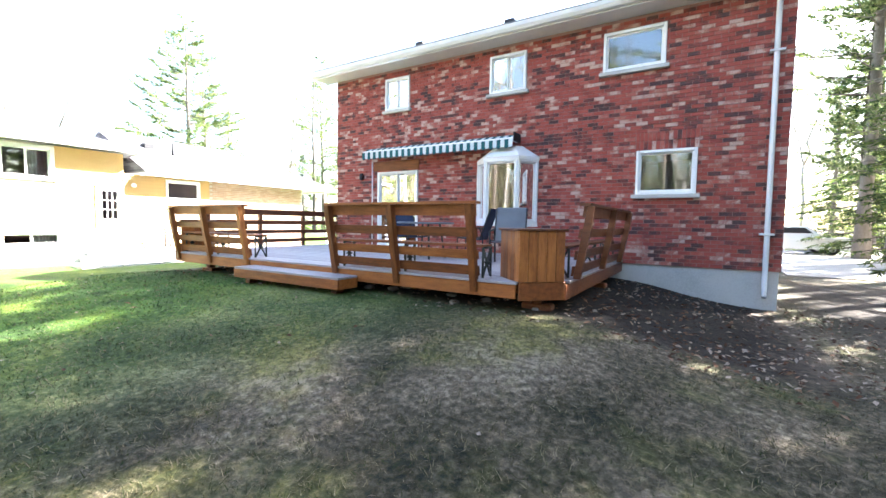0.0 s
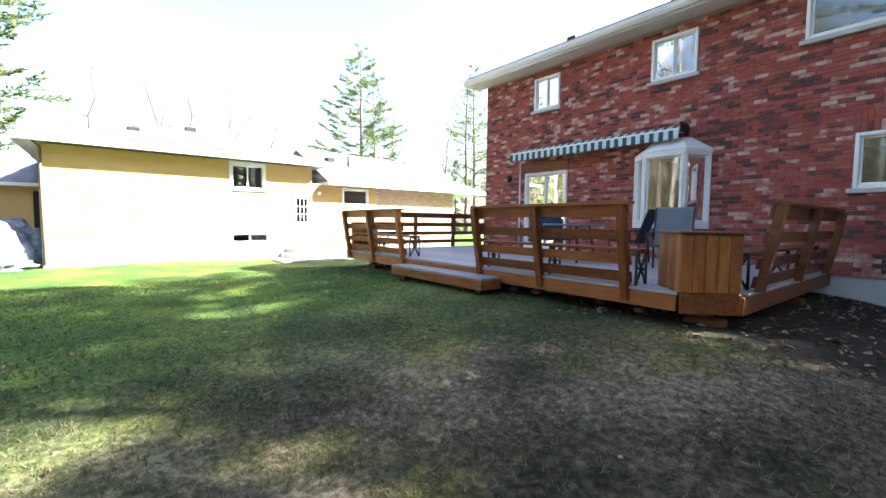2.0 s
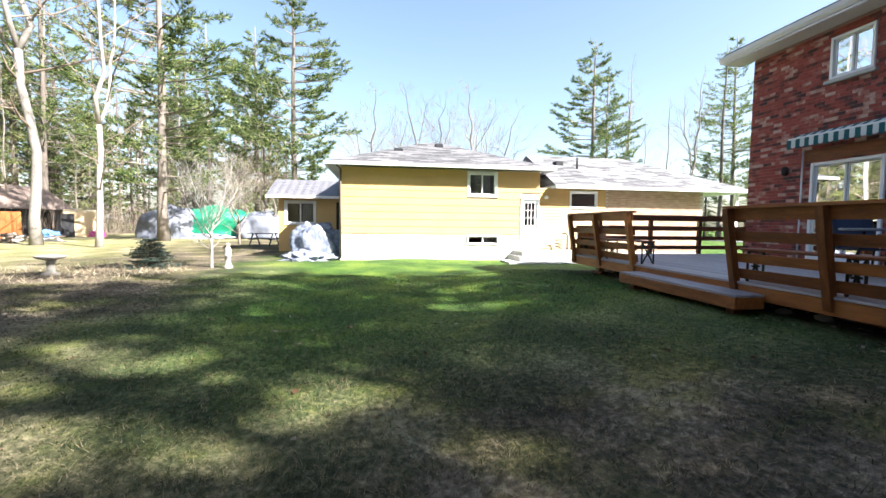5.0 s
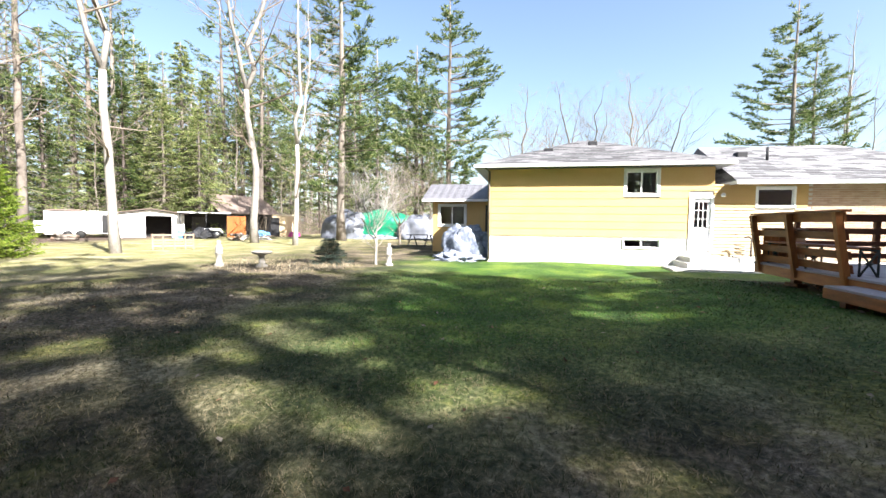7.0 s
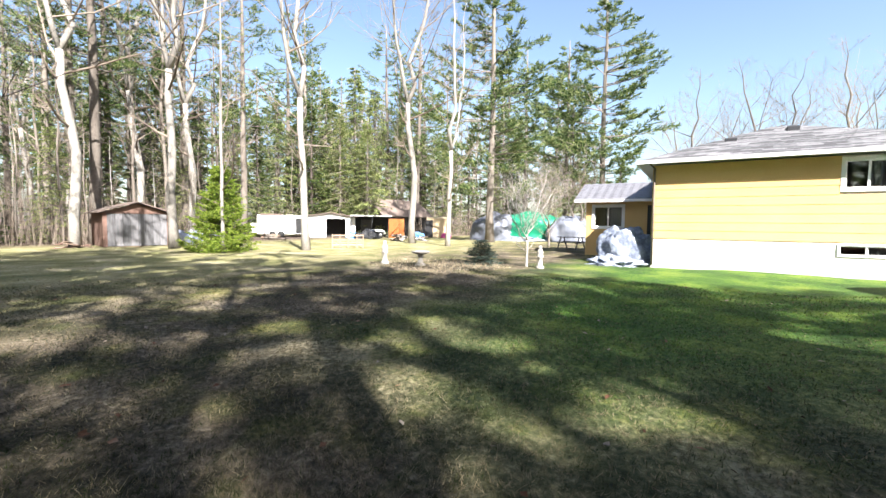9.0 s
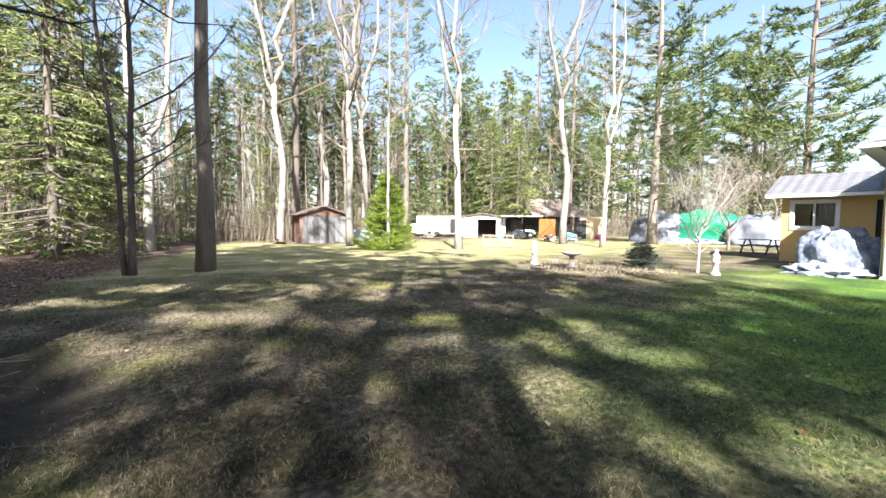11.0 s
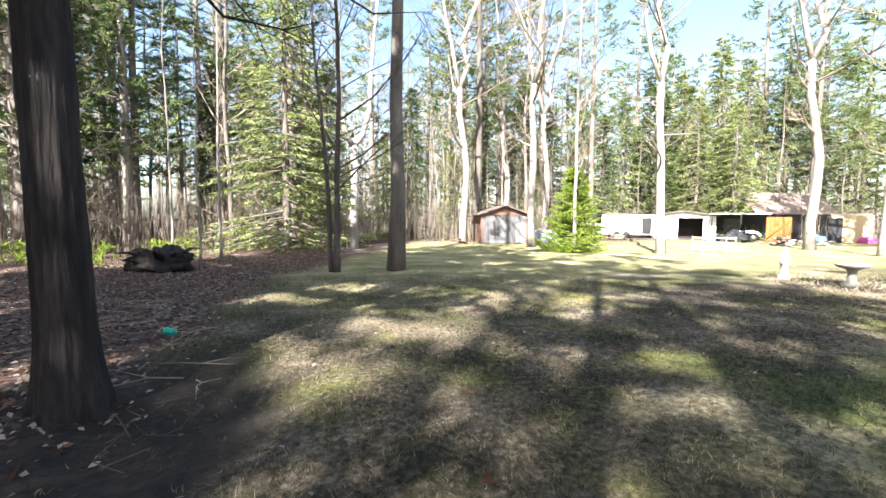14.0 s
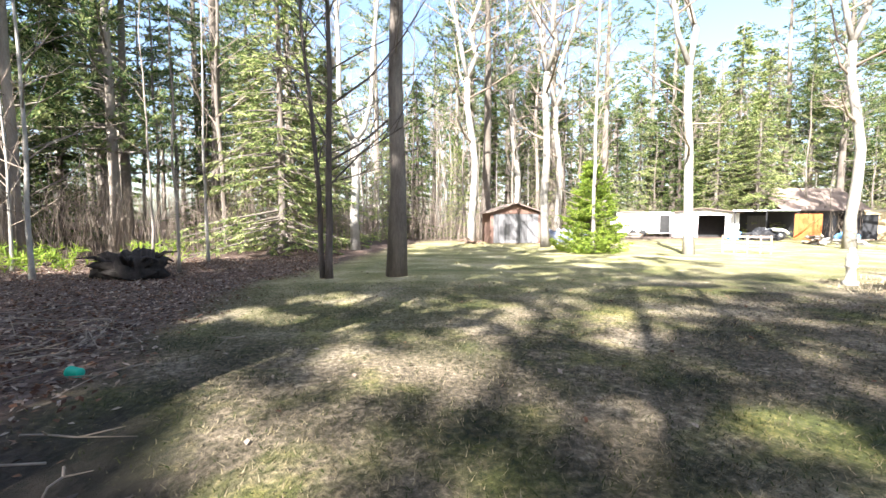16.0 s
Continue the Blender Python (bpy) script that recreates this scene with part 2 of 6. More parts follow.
# ---- mesh helpers ----
class Shape:
    """Gathers vertices and faces, then becomes one mesh."""

    def __init__(self):
        self.v, self.f, self.smooth = [], [], []

    def add(self, verts, faces, smooth=False):
        n = len(self.v)
        self.v.extend(verts)
        self.f.extend(tuple(i + n for i in f) for f in faces)
        self.smooth.extend([smooth] * len(faces))
        return self

    def box(self, x0, x1, y0, y1, z0, z1, m=None, bevel=0.0):
        """A box, with its long edges chamfered if bevel is given."""
        if bevel:
            b = min(bevel, (x1 - x0) / 3, (y1 - y0) / 3, (z1 - z0) / 3)
            bm = bmesh.new()
            bmesh.ops.create_cube(bm, size=1)
            bmesh.ops.transform(bm, matrix=Matrix.Translation(((x0 + x1) / 2, (y0 + y1) / 2, (z0 + z1) / 2)) @ Matrix.Diagonal((x1 - x0, y1 - y0, z1 - z0, 1)), verts=bm.verts)
            bmesh.ops.bevel(bm, geom=bm.edges[:], offset=b, segments=1, affect="EDGES")
            bm.verts.ensure_lookup_table()
            bm.verts.index_update()
            vs = [v.co.copy() for v in bm.verts]
            fs = [[v.index for v in f.verts] for f in bm.faces]
            bm.free()
        else:
            vs = [Vector((x, y, z)) for z in (z0, z1) for y in (y0, y1) for x in (x0, x1)]
            fs = [(0, 2, 3, 1), (4, 5, 7, 6), (0, 1, 5, 4), (2, 6, 7, 3), (0, 4, 6, 2), (1, 3, 7, 5)]
        if m is not None:
            vs = [m @ v for v in vs]
        return self.add(vs, fs)

    def tube(self, points, radii, sides=6, cap=True):
        """A round limb through the points."""
        pts = [Vector(p) for p in points]
        vs, fs = [], []
        for i, p in enumerate(pts):
            d = (pts[min(i + 1, len(pts) - 1)] - pts[max(i - 1, 0)]).normalized()
            u = d.cross(Vector((0.31, 0.17, 0.93)) if abs(d.z) < 0.8 else Vector((1, 0.1, 0))).normalized()
            w = d.cross(u)
            for k in range(sides):
                a = 2 * math.pi * k / sides
                vs.append(p + (u * math.cos(a) + w * math.sin(a)) * radii[i])
        for i in range(len(pts) - 1):
            for k in range(sides):
                a, b = i * sides + k, i * sides + (k + 1) % sides
                fs.append((a, b, b + sides, a + sides))
        if cap:
            fs.append(tuple(range(sides))[::-1])
            fs.append(tuple(range((len(pts) - 1) * sides, len(pts) * sides)))
        return self.add(vs, fs, True)

    def lathe(self, profile, sides=16, centre=(0, 0, 0)):
        vs, fs = [], []
        for r, z in profile:
            for k in range(sides):
                a = 2 * math.pi * k / sides
                vs.append(Vector((centre[0] + r * math.cos(a), centre[1] + r * math.sin(a), centre[2] + z)))
        for i in range(len(profile) - 1):
            for k in range(sides):
                a, b = i * sides + k, i * sides + (k + 1) % sides
                fs.append((a, b, b + sides, a + sides))
        fs.append(tuple(range(sides))[::-1])
        fs.append(tuple(range((len(profile) - 1) * sides, len(profile) * sides)))
        return self.add(vs, fs, True)

    def prism(self, outline, x0, x1, m=None):
        """An outline of (y, z) pushed from x0 to x1."""
        n = len(outline)
        vs = [Vector((x, y, z)) for x in (x0, x1) for y, z in outline]
        fs = [tuple(range(n))[::-1], tuple(range(n, 2 * n))] + [(i, (i + 1) % n, (i + 1) % n + n, i + n) for i in range(n)]
        if m is not None:
            vs = [m @ v for v in vs]
        return self.add(vs, fs)

    def mesh(self, name, mat):
        me = bpy.data.meshes.new(name)
        me.from_pydata([tuple(v) for v in self.v], [], self.f)
        me.polygons.foreach_set("use_smooth", self.smooth)
        me.materials.append(mat)
        me.update()
        return me


def part(name, shape, mat, parent=None, label=""):
    """One mesh object, under a thing or a part."""
    ob = new(name, shape if isinstance(shape, bpy.types.Mesh) else shape.mesh(name, mat))
    if parent is not None:
        ob.parent = parent
    return tagged(ob, label)


def thing(name, label, category, group="", kind="", at=None):
    ob = new(name)
    if at is not None:
        ob.matrix_world = at
    return tagged(ob, label, category, group, kind)


def smooth(a, b, x):
    t = min(1.0, max(0.0, (x - a) / (b - a)))
    return t * t * (3 - 2 * t)


def ground_z(x, y):
    """The height of the ground: a rise towards the deck, falling away at the house's corner, and gentle unevenness."""
    rise = 0.40 * smooth(0.6, 4.6, y) * smooth(-14.5, -9.0, x) * (1 - smooth(-1.9, 1.0, x)) * (1 - smooth(12, 18, y))
    near = 1 - smooth(30, 60, math.hypot(x, y))
    hollow = 0.16 * (1 - smooth(0.2, 1.3, math.hypot((x - 1.0) * 0.9, (y + 5.1) * 0.6)))
    return rise - hollow + near * 0.05 * (noise.noise(Vector((x * 0.35, y * 0.35, 0))) + 0.5 * noise.noise(Vector((x * 1.1, y * 1.1, 4)))) - 0.02


def litter(x, y):
    """How far the ground is leaf litter instead of lawn, 0 to 1."""
    edge = 1.35 + 0.05 * (y + 6) if y > -13 else 1.0 + (y + 13) * 0.42
    side = smooth(-0.5, 0.9, x - edge + 0.5 * noise.noise(Vector((x * 0.7, y * 0.7, 9)))) * (1 - smooth(-2.5, 0.5, y))
    woods = smooth(-30, -36, y + 0.12 * x + 2.0 * noise.noise(Vector((x * 0.12, y * 0.12, 2))))
    front = smooth(1.4, 2.4, x) * smooth(5.0, 7.5, y) * (1 - smooth(13.5, 15.5, y))
    bed = (1 - smooth(1.0, 2.4, math.hypot((x + 13.2) * 0.75, y + 8.4))) * 0.3
    under = smooth(4.9, 5.6, y) * (1 - smooth(10, 11, y)) * smooth(-10.5, -9.8, x) * (1 - smooth(0.5, 1.6, x))
    return max(side, woods, 0.9 * front, bed, under)


def soil(x, y):
    """How far the ground is bare dark soil, with shade put into its colour: under the deck, beside the house and in the
    hollow.
    """
    a = smooth(4.6, 5.6, y) * smooth(-10.6, -9.8, x) * (1 - smooth(0.2, 1.5, x + 0.4 * noise.noise(Vector((x, y, 5)))))
    b = smooth(1.2, 2.0, x) * smooth(5.5, 8.0, y) * (1 - smooth(13, 15, y)) * 0.8
    c = 0.95 * (1 - smooth(0.55, 1.35, math.hypot((x - 1.1) * 0.9, (y + 5.2) * 0.6) + 0.25 * noise.noise(Vector((x * 1.5, y * 1.5, 3)))))
    return max(a, b, c)

# ---- ground ----
def ground_material():
    m = material("lawn", [(0.007, 0.008, 0.003), (0.03, 0.026, 0.011), (0.068, 0.054, 0.035), (0.13, 0.103, 0.07), (0.24, 0.2, 0.145)], 0.75, 16, 0.95, 1.0, depth=0.05, spread=0.23, weight=0.55, grain=0.72)
    nodes, links = m.node_tree.nodes, m.node_tree.links
    bsdf = nodes["Principled BSDF"]
    lawn = [n for n in nodes if n.type == "VALTORGB"][0]
    tc = [n for n in nodes if n.type == "TEX_COORD"][0]
    # greener away to the neighbour's side
    sep = nodes.new("ShaderNodeSeparateXYZ")
    links.new(tc.outputs["Object"], sep.inputs[0])
    rg = nodes.new("ShaderNodeMapRange")
    rg.inputs[1].default_value, rg.inputs[2].default_value = -3.0, -10.0
    big = nodes.new("ShaderNodeTexNoise")
    big.inputs["Scale"].default_value = 0.3
    links.new(tc.outputs["Object"], big.inputs[0])
    shift = nodes.new("ShaderNodeMath")
    shift.operation = "MULTIPLY_ADD"
    shift.inputs[1].default_value = 7.0
    links.new(big.outputs[0], shift.inputs[0]), links.new(sep.outputs[0], shift.inputs[2])
    links.new(shift.outputs[0], rg.inputs[0])
    rg.inputs[1].default_value, rg.inputs[2].default_value = 1.5, -3.5
    green = nodes.new("ShaderNodeValToRGB")
    for e, p, c in zip((green.color_ramp.elements[0], green.color_ramp.elements.new(0.5), green.color_ramp.elements[-1]), (0.38, 0.5, 0.62), ((0.007, 0.03, 0.002), (0.035, 0.09, 0.005), (0.13, 0.18, 0.018))):
        e.position, e.color = p, (*c, 1)
    links.new(lawn.inputs[0].links[0].from_socket, green.inputs[0])
    ry_ = nodes.new("ShaderNodeMapRange")
    ry_.inputs[1].default_value, ry_.inputs[2].default_value = -3.0, 0.8
    shy = nodes.new("ShaderNodeMath")
    shy.operation = "MULTIPLY_ADD"
    shy.inputs[1].default_value = 5.0
    links.new(big.outputs[0], shy.inputs[0]), links.new(sep.outputs[1], shy.inputs[2])
    links.new(shy.outputs[0], ry_.inputs[0])
    both = nodes.new("ShaderNodeMath")
    both.operation = "MULTIPLY"
    links.new(rg.outputs[0], both.inputs[0]), links.new(ry_.outputs[0], both.inputs[1])
    mx = nodes.new("ShaderNodeMix")
    mx.data_type = "RGBA"
    links.new(both.outputs[0], mx.inputs[0]), links.new(lawn.outputs[0], mx.inputs[6]), links.new(green.outputs[0], mx.inputs[7])
    # moss in patches, with torn edges
    mo = nodes.new("ShaderNodeTexNoise")
    mo.inputs["Scale"].default_value, mo.inputs["Detail"].default_value, mo.inputs["Roughness"].default_value = 0.62, 8, 0.68
    links.new(tc.outputs["Object"], mo.inputs[0])
    mr = nodes.new("ShaderNodeMapRange")
    mr.inputs[1].default_value, mr.inputs[2].default_value, mr.inputs[4].default_value = 0.49, 0.615, 0.7
    links.new(mo.outputs[0], mr.inputs[0])
    mg = nodes.new("ShaderNodeValToRGB")
    for e, p, c in zip((mg.color_ramp.elements[0], mg.color_ramp.elements.new(0.5), mg.color_ramp.elements[-1]), (0.38, 0.5, 0.62), ((0.01, 0.018, 0.002), (0.055, 0.064, 0.006), (0.165, 0.145, 0.022))):
        e.position, e.color = p, (*c, 1)
    links.new(lawn.inputs[0].links[0].from_socket, mg.inputs[0])
    mxm = nodes.new("ShaderNodeMix")
    mxm.data_type = "RGBA"
    links.new(mr.outputs[0], mxm.inputs[0]), links.new(lawn.outputs[0], mxm.inputs[6]), links.new(mg.outputs[0], mxm.inputs[7])
    links.new(mxm.outputs[2], mx.inputs[6])
    # straw-coloured lawn towards the sheds
    rs = nodes.new("ShaderNodeMapRange")
    rs.inputs[1].default_value, rs.inputs[2].default_value = -9.0, -15.0
    sh2 = nodes.new("ShaderNodeMath")
    sh2.operation = "MULTIPLY_ADD"
    sh2.inputs[1].default_value = 9.0
    links.new(big.outputs[0], sh2.inputs[0]), links.new(sep.outputs[1], sh2.inputs[2])
    links.new(sh2.outputs[0], rs.inputs[0])
    rs.inputs[1].default_value, rs.inputs[2].default_value = -4.0, -11.0
    straw = nodes.new("ShaderNodeValToRGB")
    for e, p, c in zip((straw.color_ramp.elements[0], straw.color_ramp.elements.new(0.5), straw.color_ramp.elements[-1]), (0.38, 0.5, 0.62), ((0.075, 0.085, 0.024), (0.19, 0.177, 0.075), (0.37, 0.32, 0.21))):
        e.position, e.color = p, (*c, 1)
    links.new(lawn.inputs[0].links[0].from_socket, straw.inputs[0])
    mx3 = nodes.new("ShaderNodeMix")
    mx3.data_type = "RGBA"
    links.new(rs.outputs[0], mx3.inputs[0]), links.new(mx.outputs[2], mx3.inputs[6]), links.new(straw.outputs[0], mx3.inputs[7])
    # leaf litter
    fine = nodes.new("ShaderNodeTexVoronoi")
    fine.inputs["Scale"].default_value = 14
    links.new(tc.outputs["Object"], fine.inputs[0])
    lit = nodes.new("ShaderNodeValToRGB")
    for e, p, c in zip((lit.color_ramp.elements[0], lit.color_ramp.elements.new(0.5), lit.color_ramp.elements[-1]), (0.0, 0.5, 1.0), ((0.015, 0.01, 0.008), (0.06, 0.036, 0.028), (0.18, 0.13, 0.105))):
        e.position, e.color = p, (*c, 1)
    links.new(fine.outputs["Color"], lit.inputs[0])
    at = nodes.new("ShaderNodeAttribute")
    at.attribute_name = "litter"
    mx2 = nodes.new("ShaderNodeMix")
    mx2.data_type = "RGBA"
    links.new(at.outputs["Fac"], mx2.inputs[0]), links.new(mx3.outputs[2], mx2.inputs[6]), links.new(lit.outputs[0], mx2.inputs[7])
    # bare soil, darkened to near-black so that its colour also carries shade
    at2 = nodes.new("ShaderNodeAttribute")
    at2.attribute_name = "soil"
    so = nodes.new("ShaderNodeValToRGB")
    so.color_ramp.elements[0].color, so.color_ramp.elements[1].color = (0.004, 0.0035, 0.003, 1), (0.026, 0.019, 0.014, 1)
    links.new(fine.outputs["Color"], so.inputs[0])
    mx4 = nodes.new("ShaderNodeMix")
    mx4.data_type = "RGBA"
    links.new(at2.outputs["Fac"], mx4.inputs[0]), links.new(mx2.outputs[2], mx4.inputs[6]), links.new(so.outputs[0], mx4.inputs[7])
    links.new(mx4.outputs[2], bsdf.inputs["Base Color"])
    return m


def axis(lo, hi, step, far):
    """Grid lines: even between lo and hi, widening out to far."""
    mid = list(np.arange(lo, hi + 0.001, step))
    out, d = [], step
    x = hi
    while x < far:
        d *= 1.35
        x += d
        out.append(x)
    left, d, x = [], step, lo
    while x > -far:
        d *= 1.35
        x -= d
        left.append(x)
    return left[::-1] + mid + out


gx, gy = axis(-18, 8, 0.16, 900), axis(-24, 11, 0.16, 900)
gs = Shape()
gs.v = [Vector((x, y, ground_z(x, y))) for y in gy for x in gx]
nx = len(gx)
gs.f = [(j * nx + i, j * nx + i + 1, (j + 1) * nx + i + 1, (j + 1) * nx + i) for j in range(len(gy) - 1) for i in range(nx - 1)]
gs.smooth = [True] * len(gs.f)
ground = tagged(part("ground", gs, ground_material()), "patchy spring lawn turning to brown leaf litter at the woods", "lawn", kind="structure")
attr = ground.data.attributes.new("litter", "FLOAT", "POINT")
attr.data.foreach_set("value", [litter(v.x, v.y) for v in gs.v])
attr = ground.data.attributes.new("soil", "FLOAT", "POINT")
attr.data.foreach_set("value", [soil(v.x, v.y) for v in gs.v])

# gravel drive and road in front of the brick house
rd = Shape()
rd.box(-60, 120, 34.0, 41.0, -0.05, 0.02)
tagged(part("road", rd, ASPHALT), "grey asphalt road beyond the house", "road", kind="structure")
dv = Shape()
dv.box(2.2, 30, 17.0, 33.9, -0.05, 0.012)
tagged(part("driveway", dv, material("pale_gravel", [(0.36, 0.33, 0.29), (0.5, 0.46, 0.41)], 2, 60, 0.95, 0.4)), "pale gravel driveway in full sun", "driveway", kind="structure")


# ---- walls with openings ----
def panels(u0, u1, z0, z1, holes):
    """Rectangles that fill a wall around its openings (u0, u1, z0, z1)."""
    us = sorted({u0, u1, *[h[0] for h in holes], *[h[1] for h in holes]})
    zs = sorted({z0, z1, *[h[2] for h in holes], *[h[3] for h in holes]})
    us, zs = [u for u in us if u0 <= u <= u1], [z for z in zs if z0 <= z <= z1]
    out = []
    for a, b in zip(us, us[1:]):
        for c, d in zip(zs, zs[1:]):
            if not any(h[0] < (a + b) / 2 < h[1] and h[2] < (c + d) / 2 < h[3] for h in holes):
                out.append((a, b, c, d))
    return out


def runs(u0, u1, z0, z1, holes):
    """The stretches of a board from u0 to u1 that no opening cuts."""
    cuts = sorted((h[0], h[1]) for h in holes if h[2] < z1 - 0.001 and h[3] > z0 + 0.001)
    out, u = [], u0
    for a, b in cuts:
        if a > u:
            out.append((u, min(a, u1)))
        u = max(u, b)
    if u < u1:
        out.append((u, u1))
    return [r for r in out if r[1] - r[0] > 0.02]


def window(parent, name, u0, u1, z0, z1, m, sashes=1, sill=None, frame_w=0.06, curtain=False, mat=None):
    """A window in a wall: m takes (along, out, up) to the world. Frame, sashes, panes, sill."""
    mat = mat or WHITE
    f = Shape()
    for a, b, c, d in ((u0, u0 + frame_w, z0, z1), (u1 - frame_w, u1, z0, z1), (u0 + frame_w, u1 - frame_w, z0, z0 + frame_w), (u0 + frame_w, u1 - frame_w, z1 - frame_w, z1)):
        f.box(a, b, -0.09, 0.035, c, d, m, 0.008)
    w = part(name, f, mat, parent)
    step = (u1 - u0 - 2 * frame_w) / sashes
    for i in range(sashes):
        a, b = u0 + frame_w + i * step, u0 + frame_w + (i + 1) * step
        off = -0.02 - 0.03 * (i % 2)
        s = Shape()
        e = 0.035
        for p, q, c, d in ((a, a + e, z0 + frame_w, z1 - frame_w), (b - e, b, z0 + frame_w, z1 - frame_w), (a + e, b - e, z0 + frame_w, z0 + frame_w + e), (a + e, b - e, z1 - frame_w - e, z1 - frame_w)):
            s.box(p, q, off - 0.03, off, c, d, m, 0.005)
        sash = part("sash", s, mat, w)
        g = Shape()
        g.box(a + e, b - e, off - 0.02, off - 0.014, z0 + frame_w + e, z1 - frame_w - e, m)
        pane = part("pane", g, GLASS, sash)
        pane.visible_shadow = False
    if curtain:
        c = Shape()
        n = 24
        half = u0 + (u1 - u0) * 0.55
        vs = []
        for i in range(n + 1):
            u = half + (u1 - 0.06 - half) * i / n
            o = -0.17 + 0.025 * math.sin(i * 1.7)
            vs += [m @ Vector((u, o, z0 + 0.05)), m @ Vector((u, o, z1 - 0.05))]
        c.add(vs, [(2 * i, 2 * i + 2, 2 * i + 3, 2 * i + 1) for i in range(n)], True)
        part("curtain", c, CURTAIN, w)
    if sill:
        s = Shape()
        s.box(u0 - 0.07, u1 + 0.07, -0.05, 0.09, z0 - 0.075, z0, m, 0.01)
        part("window_sill", s, sill, w)
    return w


# ---- brick house ----
HX0, HX1, HY, HB, HT = -9.83, 1.12, 9.5, 0.70, 5.72
brick_house = thing("brick_house", "two-storey red brick house with white windows and awning", "house")
W1, W2, W3, W4 = (-7.93, -7.09, 4.60, 5.48), (-4.68, -3.75, 4.60, 5.50), (-2.05, -0.87, 4.67, 5.48), (-1.33, -0.25, 2.12, 3.01)
PD, BAY = (-8.20, -6.78, 0.80, 2.91), (-4.85, -3.50, 1.52, 2.95)
HOLES = [W1, W2, W3, W4, PD, BAY]
ws = Shape()
for a, b, c, d in panels(HX0, HX1, HB, HT, HOLES):
    ws.box(a, b, HY + 0.012, HY + 0.25, c, d)
ws.box(HX0 + 0.012, HX0 + 0.25, HY + 0.25, 18.0, HB, HT)
ws.box(HX1 - 0.25, HX1 - 0.012, HY + 0.25, 18.0, HB, HT)
ws.box(HX0 + 0.25, HX1 - 0.25, 17.75, 18.0, HB, HT)
house_wall = part("wall", ws, MORTAR, brick_house, "red brick wall with pale mortar joints")
fs = Shape()
fs.box(HX0 + 0.03, HX1 - 0.03, HY + 0.035, 17.95, -0.4, HB)
part("foundation", fs, CONCRETE, brick_house, "bare grey concrete foundation")
# room surfaces whose dark colour deepens the dimness behind the windows
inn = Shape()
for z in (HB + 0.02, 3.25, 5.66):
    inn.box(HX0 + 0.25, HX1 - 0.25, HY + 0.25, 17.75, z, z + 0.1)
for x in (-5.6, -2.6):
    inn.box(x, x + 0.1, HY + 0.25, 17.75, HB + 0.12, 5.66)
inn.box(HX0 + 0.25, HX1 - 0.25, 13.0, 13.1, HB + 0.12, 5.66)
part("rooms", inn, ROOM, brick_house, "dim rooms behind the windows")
for x, y, z in ((-4.1, 11.4, 5.35), (-4.0, 11.2, 2.75), (-3.75, 11.0, 2.72)):
    lp = Shape()
    lp.lathe([(0.02, 0.12), (0.1, 0.1), (0.17, 0.03), (0.12, -0.03), (0.03, -0.05)], 14, (x, y, z))
    part("ceiling_lamp", lp, LAMP_GLOW, brick_house, "lit warm ceiling lamp")
B = Matrix(((1, 0, 0, 0), (0, -1, 0, HY), (0, 0, 1, 0), (0, 0, 0, 1)))
window(brick_house, "window", *W1, B, 2, CONCRETE, curtain=True)
window(brick_house, "window", *W2, B, 2, CONCRETE, curtain=True)
window(brick_house, "window", *W3, B, 1, CONCRETE)
window(brick_house, "window", *W4, B, 1, CONCRETE)
window(brick_house, "patio_door", *PD, B, 2, None, 0.07, curtain=True)
# roof: low gable with deep soffit, fascia and gutter
rf = Shape()
ry, rz = 13.75, 8.0
rf.prism([(9.0, 5.86), (ry, rz), (18.5, 5.86), (18.5, 5.98), (ry, rz + 0.13), (9.0, 5.98)], HX0 - 0.45, HX1 + 0.3)
roof = part("roof", rf, SHINGLE, brick_house, "grey shingled roof")
so_ = Shape()
so_.box(HX0 - 0.45, HX1 + 0.3, 9.02, HY + 0.05, 5.715, 5.745)
part("soffit", so_, SOFFIT, brick_house, "grey metal soffit")
for x in (HX0 + 0.02, HX1 - 0.2):
    gb = Shape()
    gb.prism([(9.5, 5.745), (17.95, 5.745), (ry, 7.85)], x, x + 0.18)
    part("gable", gb, WHITE_METAL, brick_house)
gt = Shape()
gt.prism([(9.02, 5.75), (9.02, 5.90), (8.99, 5.92), (8.90, 5.90), (8.91, 5.82), (8.95, 5.76)], HX0 - 0.5, HX1 + 0.32)
part("gutter", gt, WHITE_METAL, brick_house, "white metal eaves gutter")
for x in (-7.1, -4.4, -2.05):
    vt = Shape()
    vt.box(x - 0.13, x + 0.13, 9.9, 10.2, 6.28, 6.52, None, 0.02)
    part("roof_vent", vt, BLACK_PAINT, brick_house)
ds = Shape()
ds.tube([(0.86, 8.97, 5.76), (0.86, 9.2, 5.62), (0.86, 9.42, 5.45), (0.86, 9.43, 5.0), (0.88, 9.43, 1.0), (0.88, 9.43, 0.36), (0.88, 9.34, 0.25)], [0.045] * 7, 8)
spout = part("downspout", ds, WHITE_METAL, brick_house, "white metal downspout")
for z in (4.55, 1.35):
    cl = Shape()
    cl.box(0.76, 0.98, 9.375, 9.49, z, z + 0.04, None, 0.005)
    part("clip", cl, WHITE_METAL, spout)
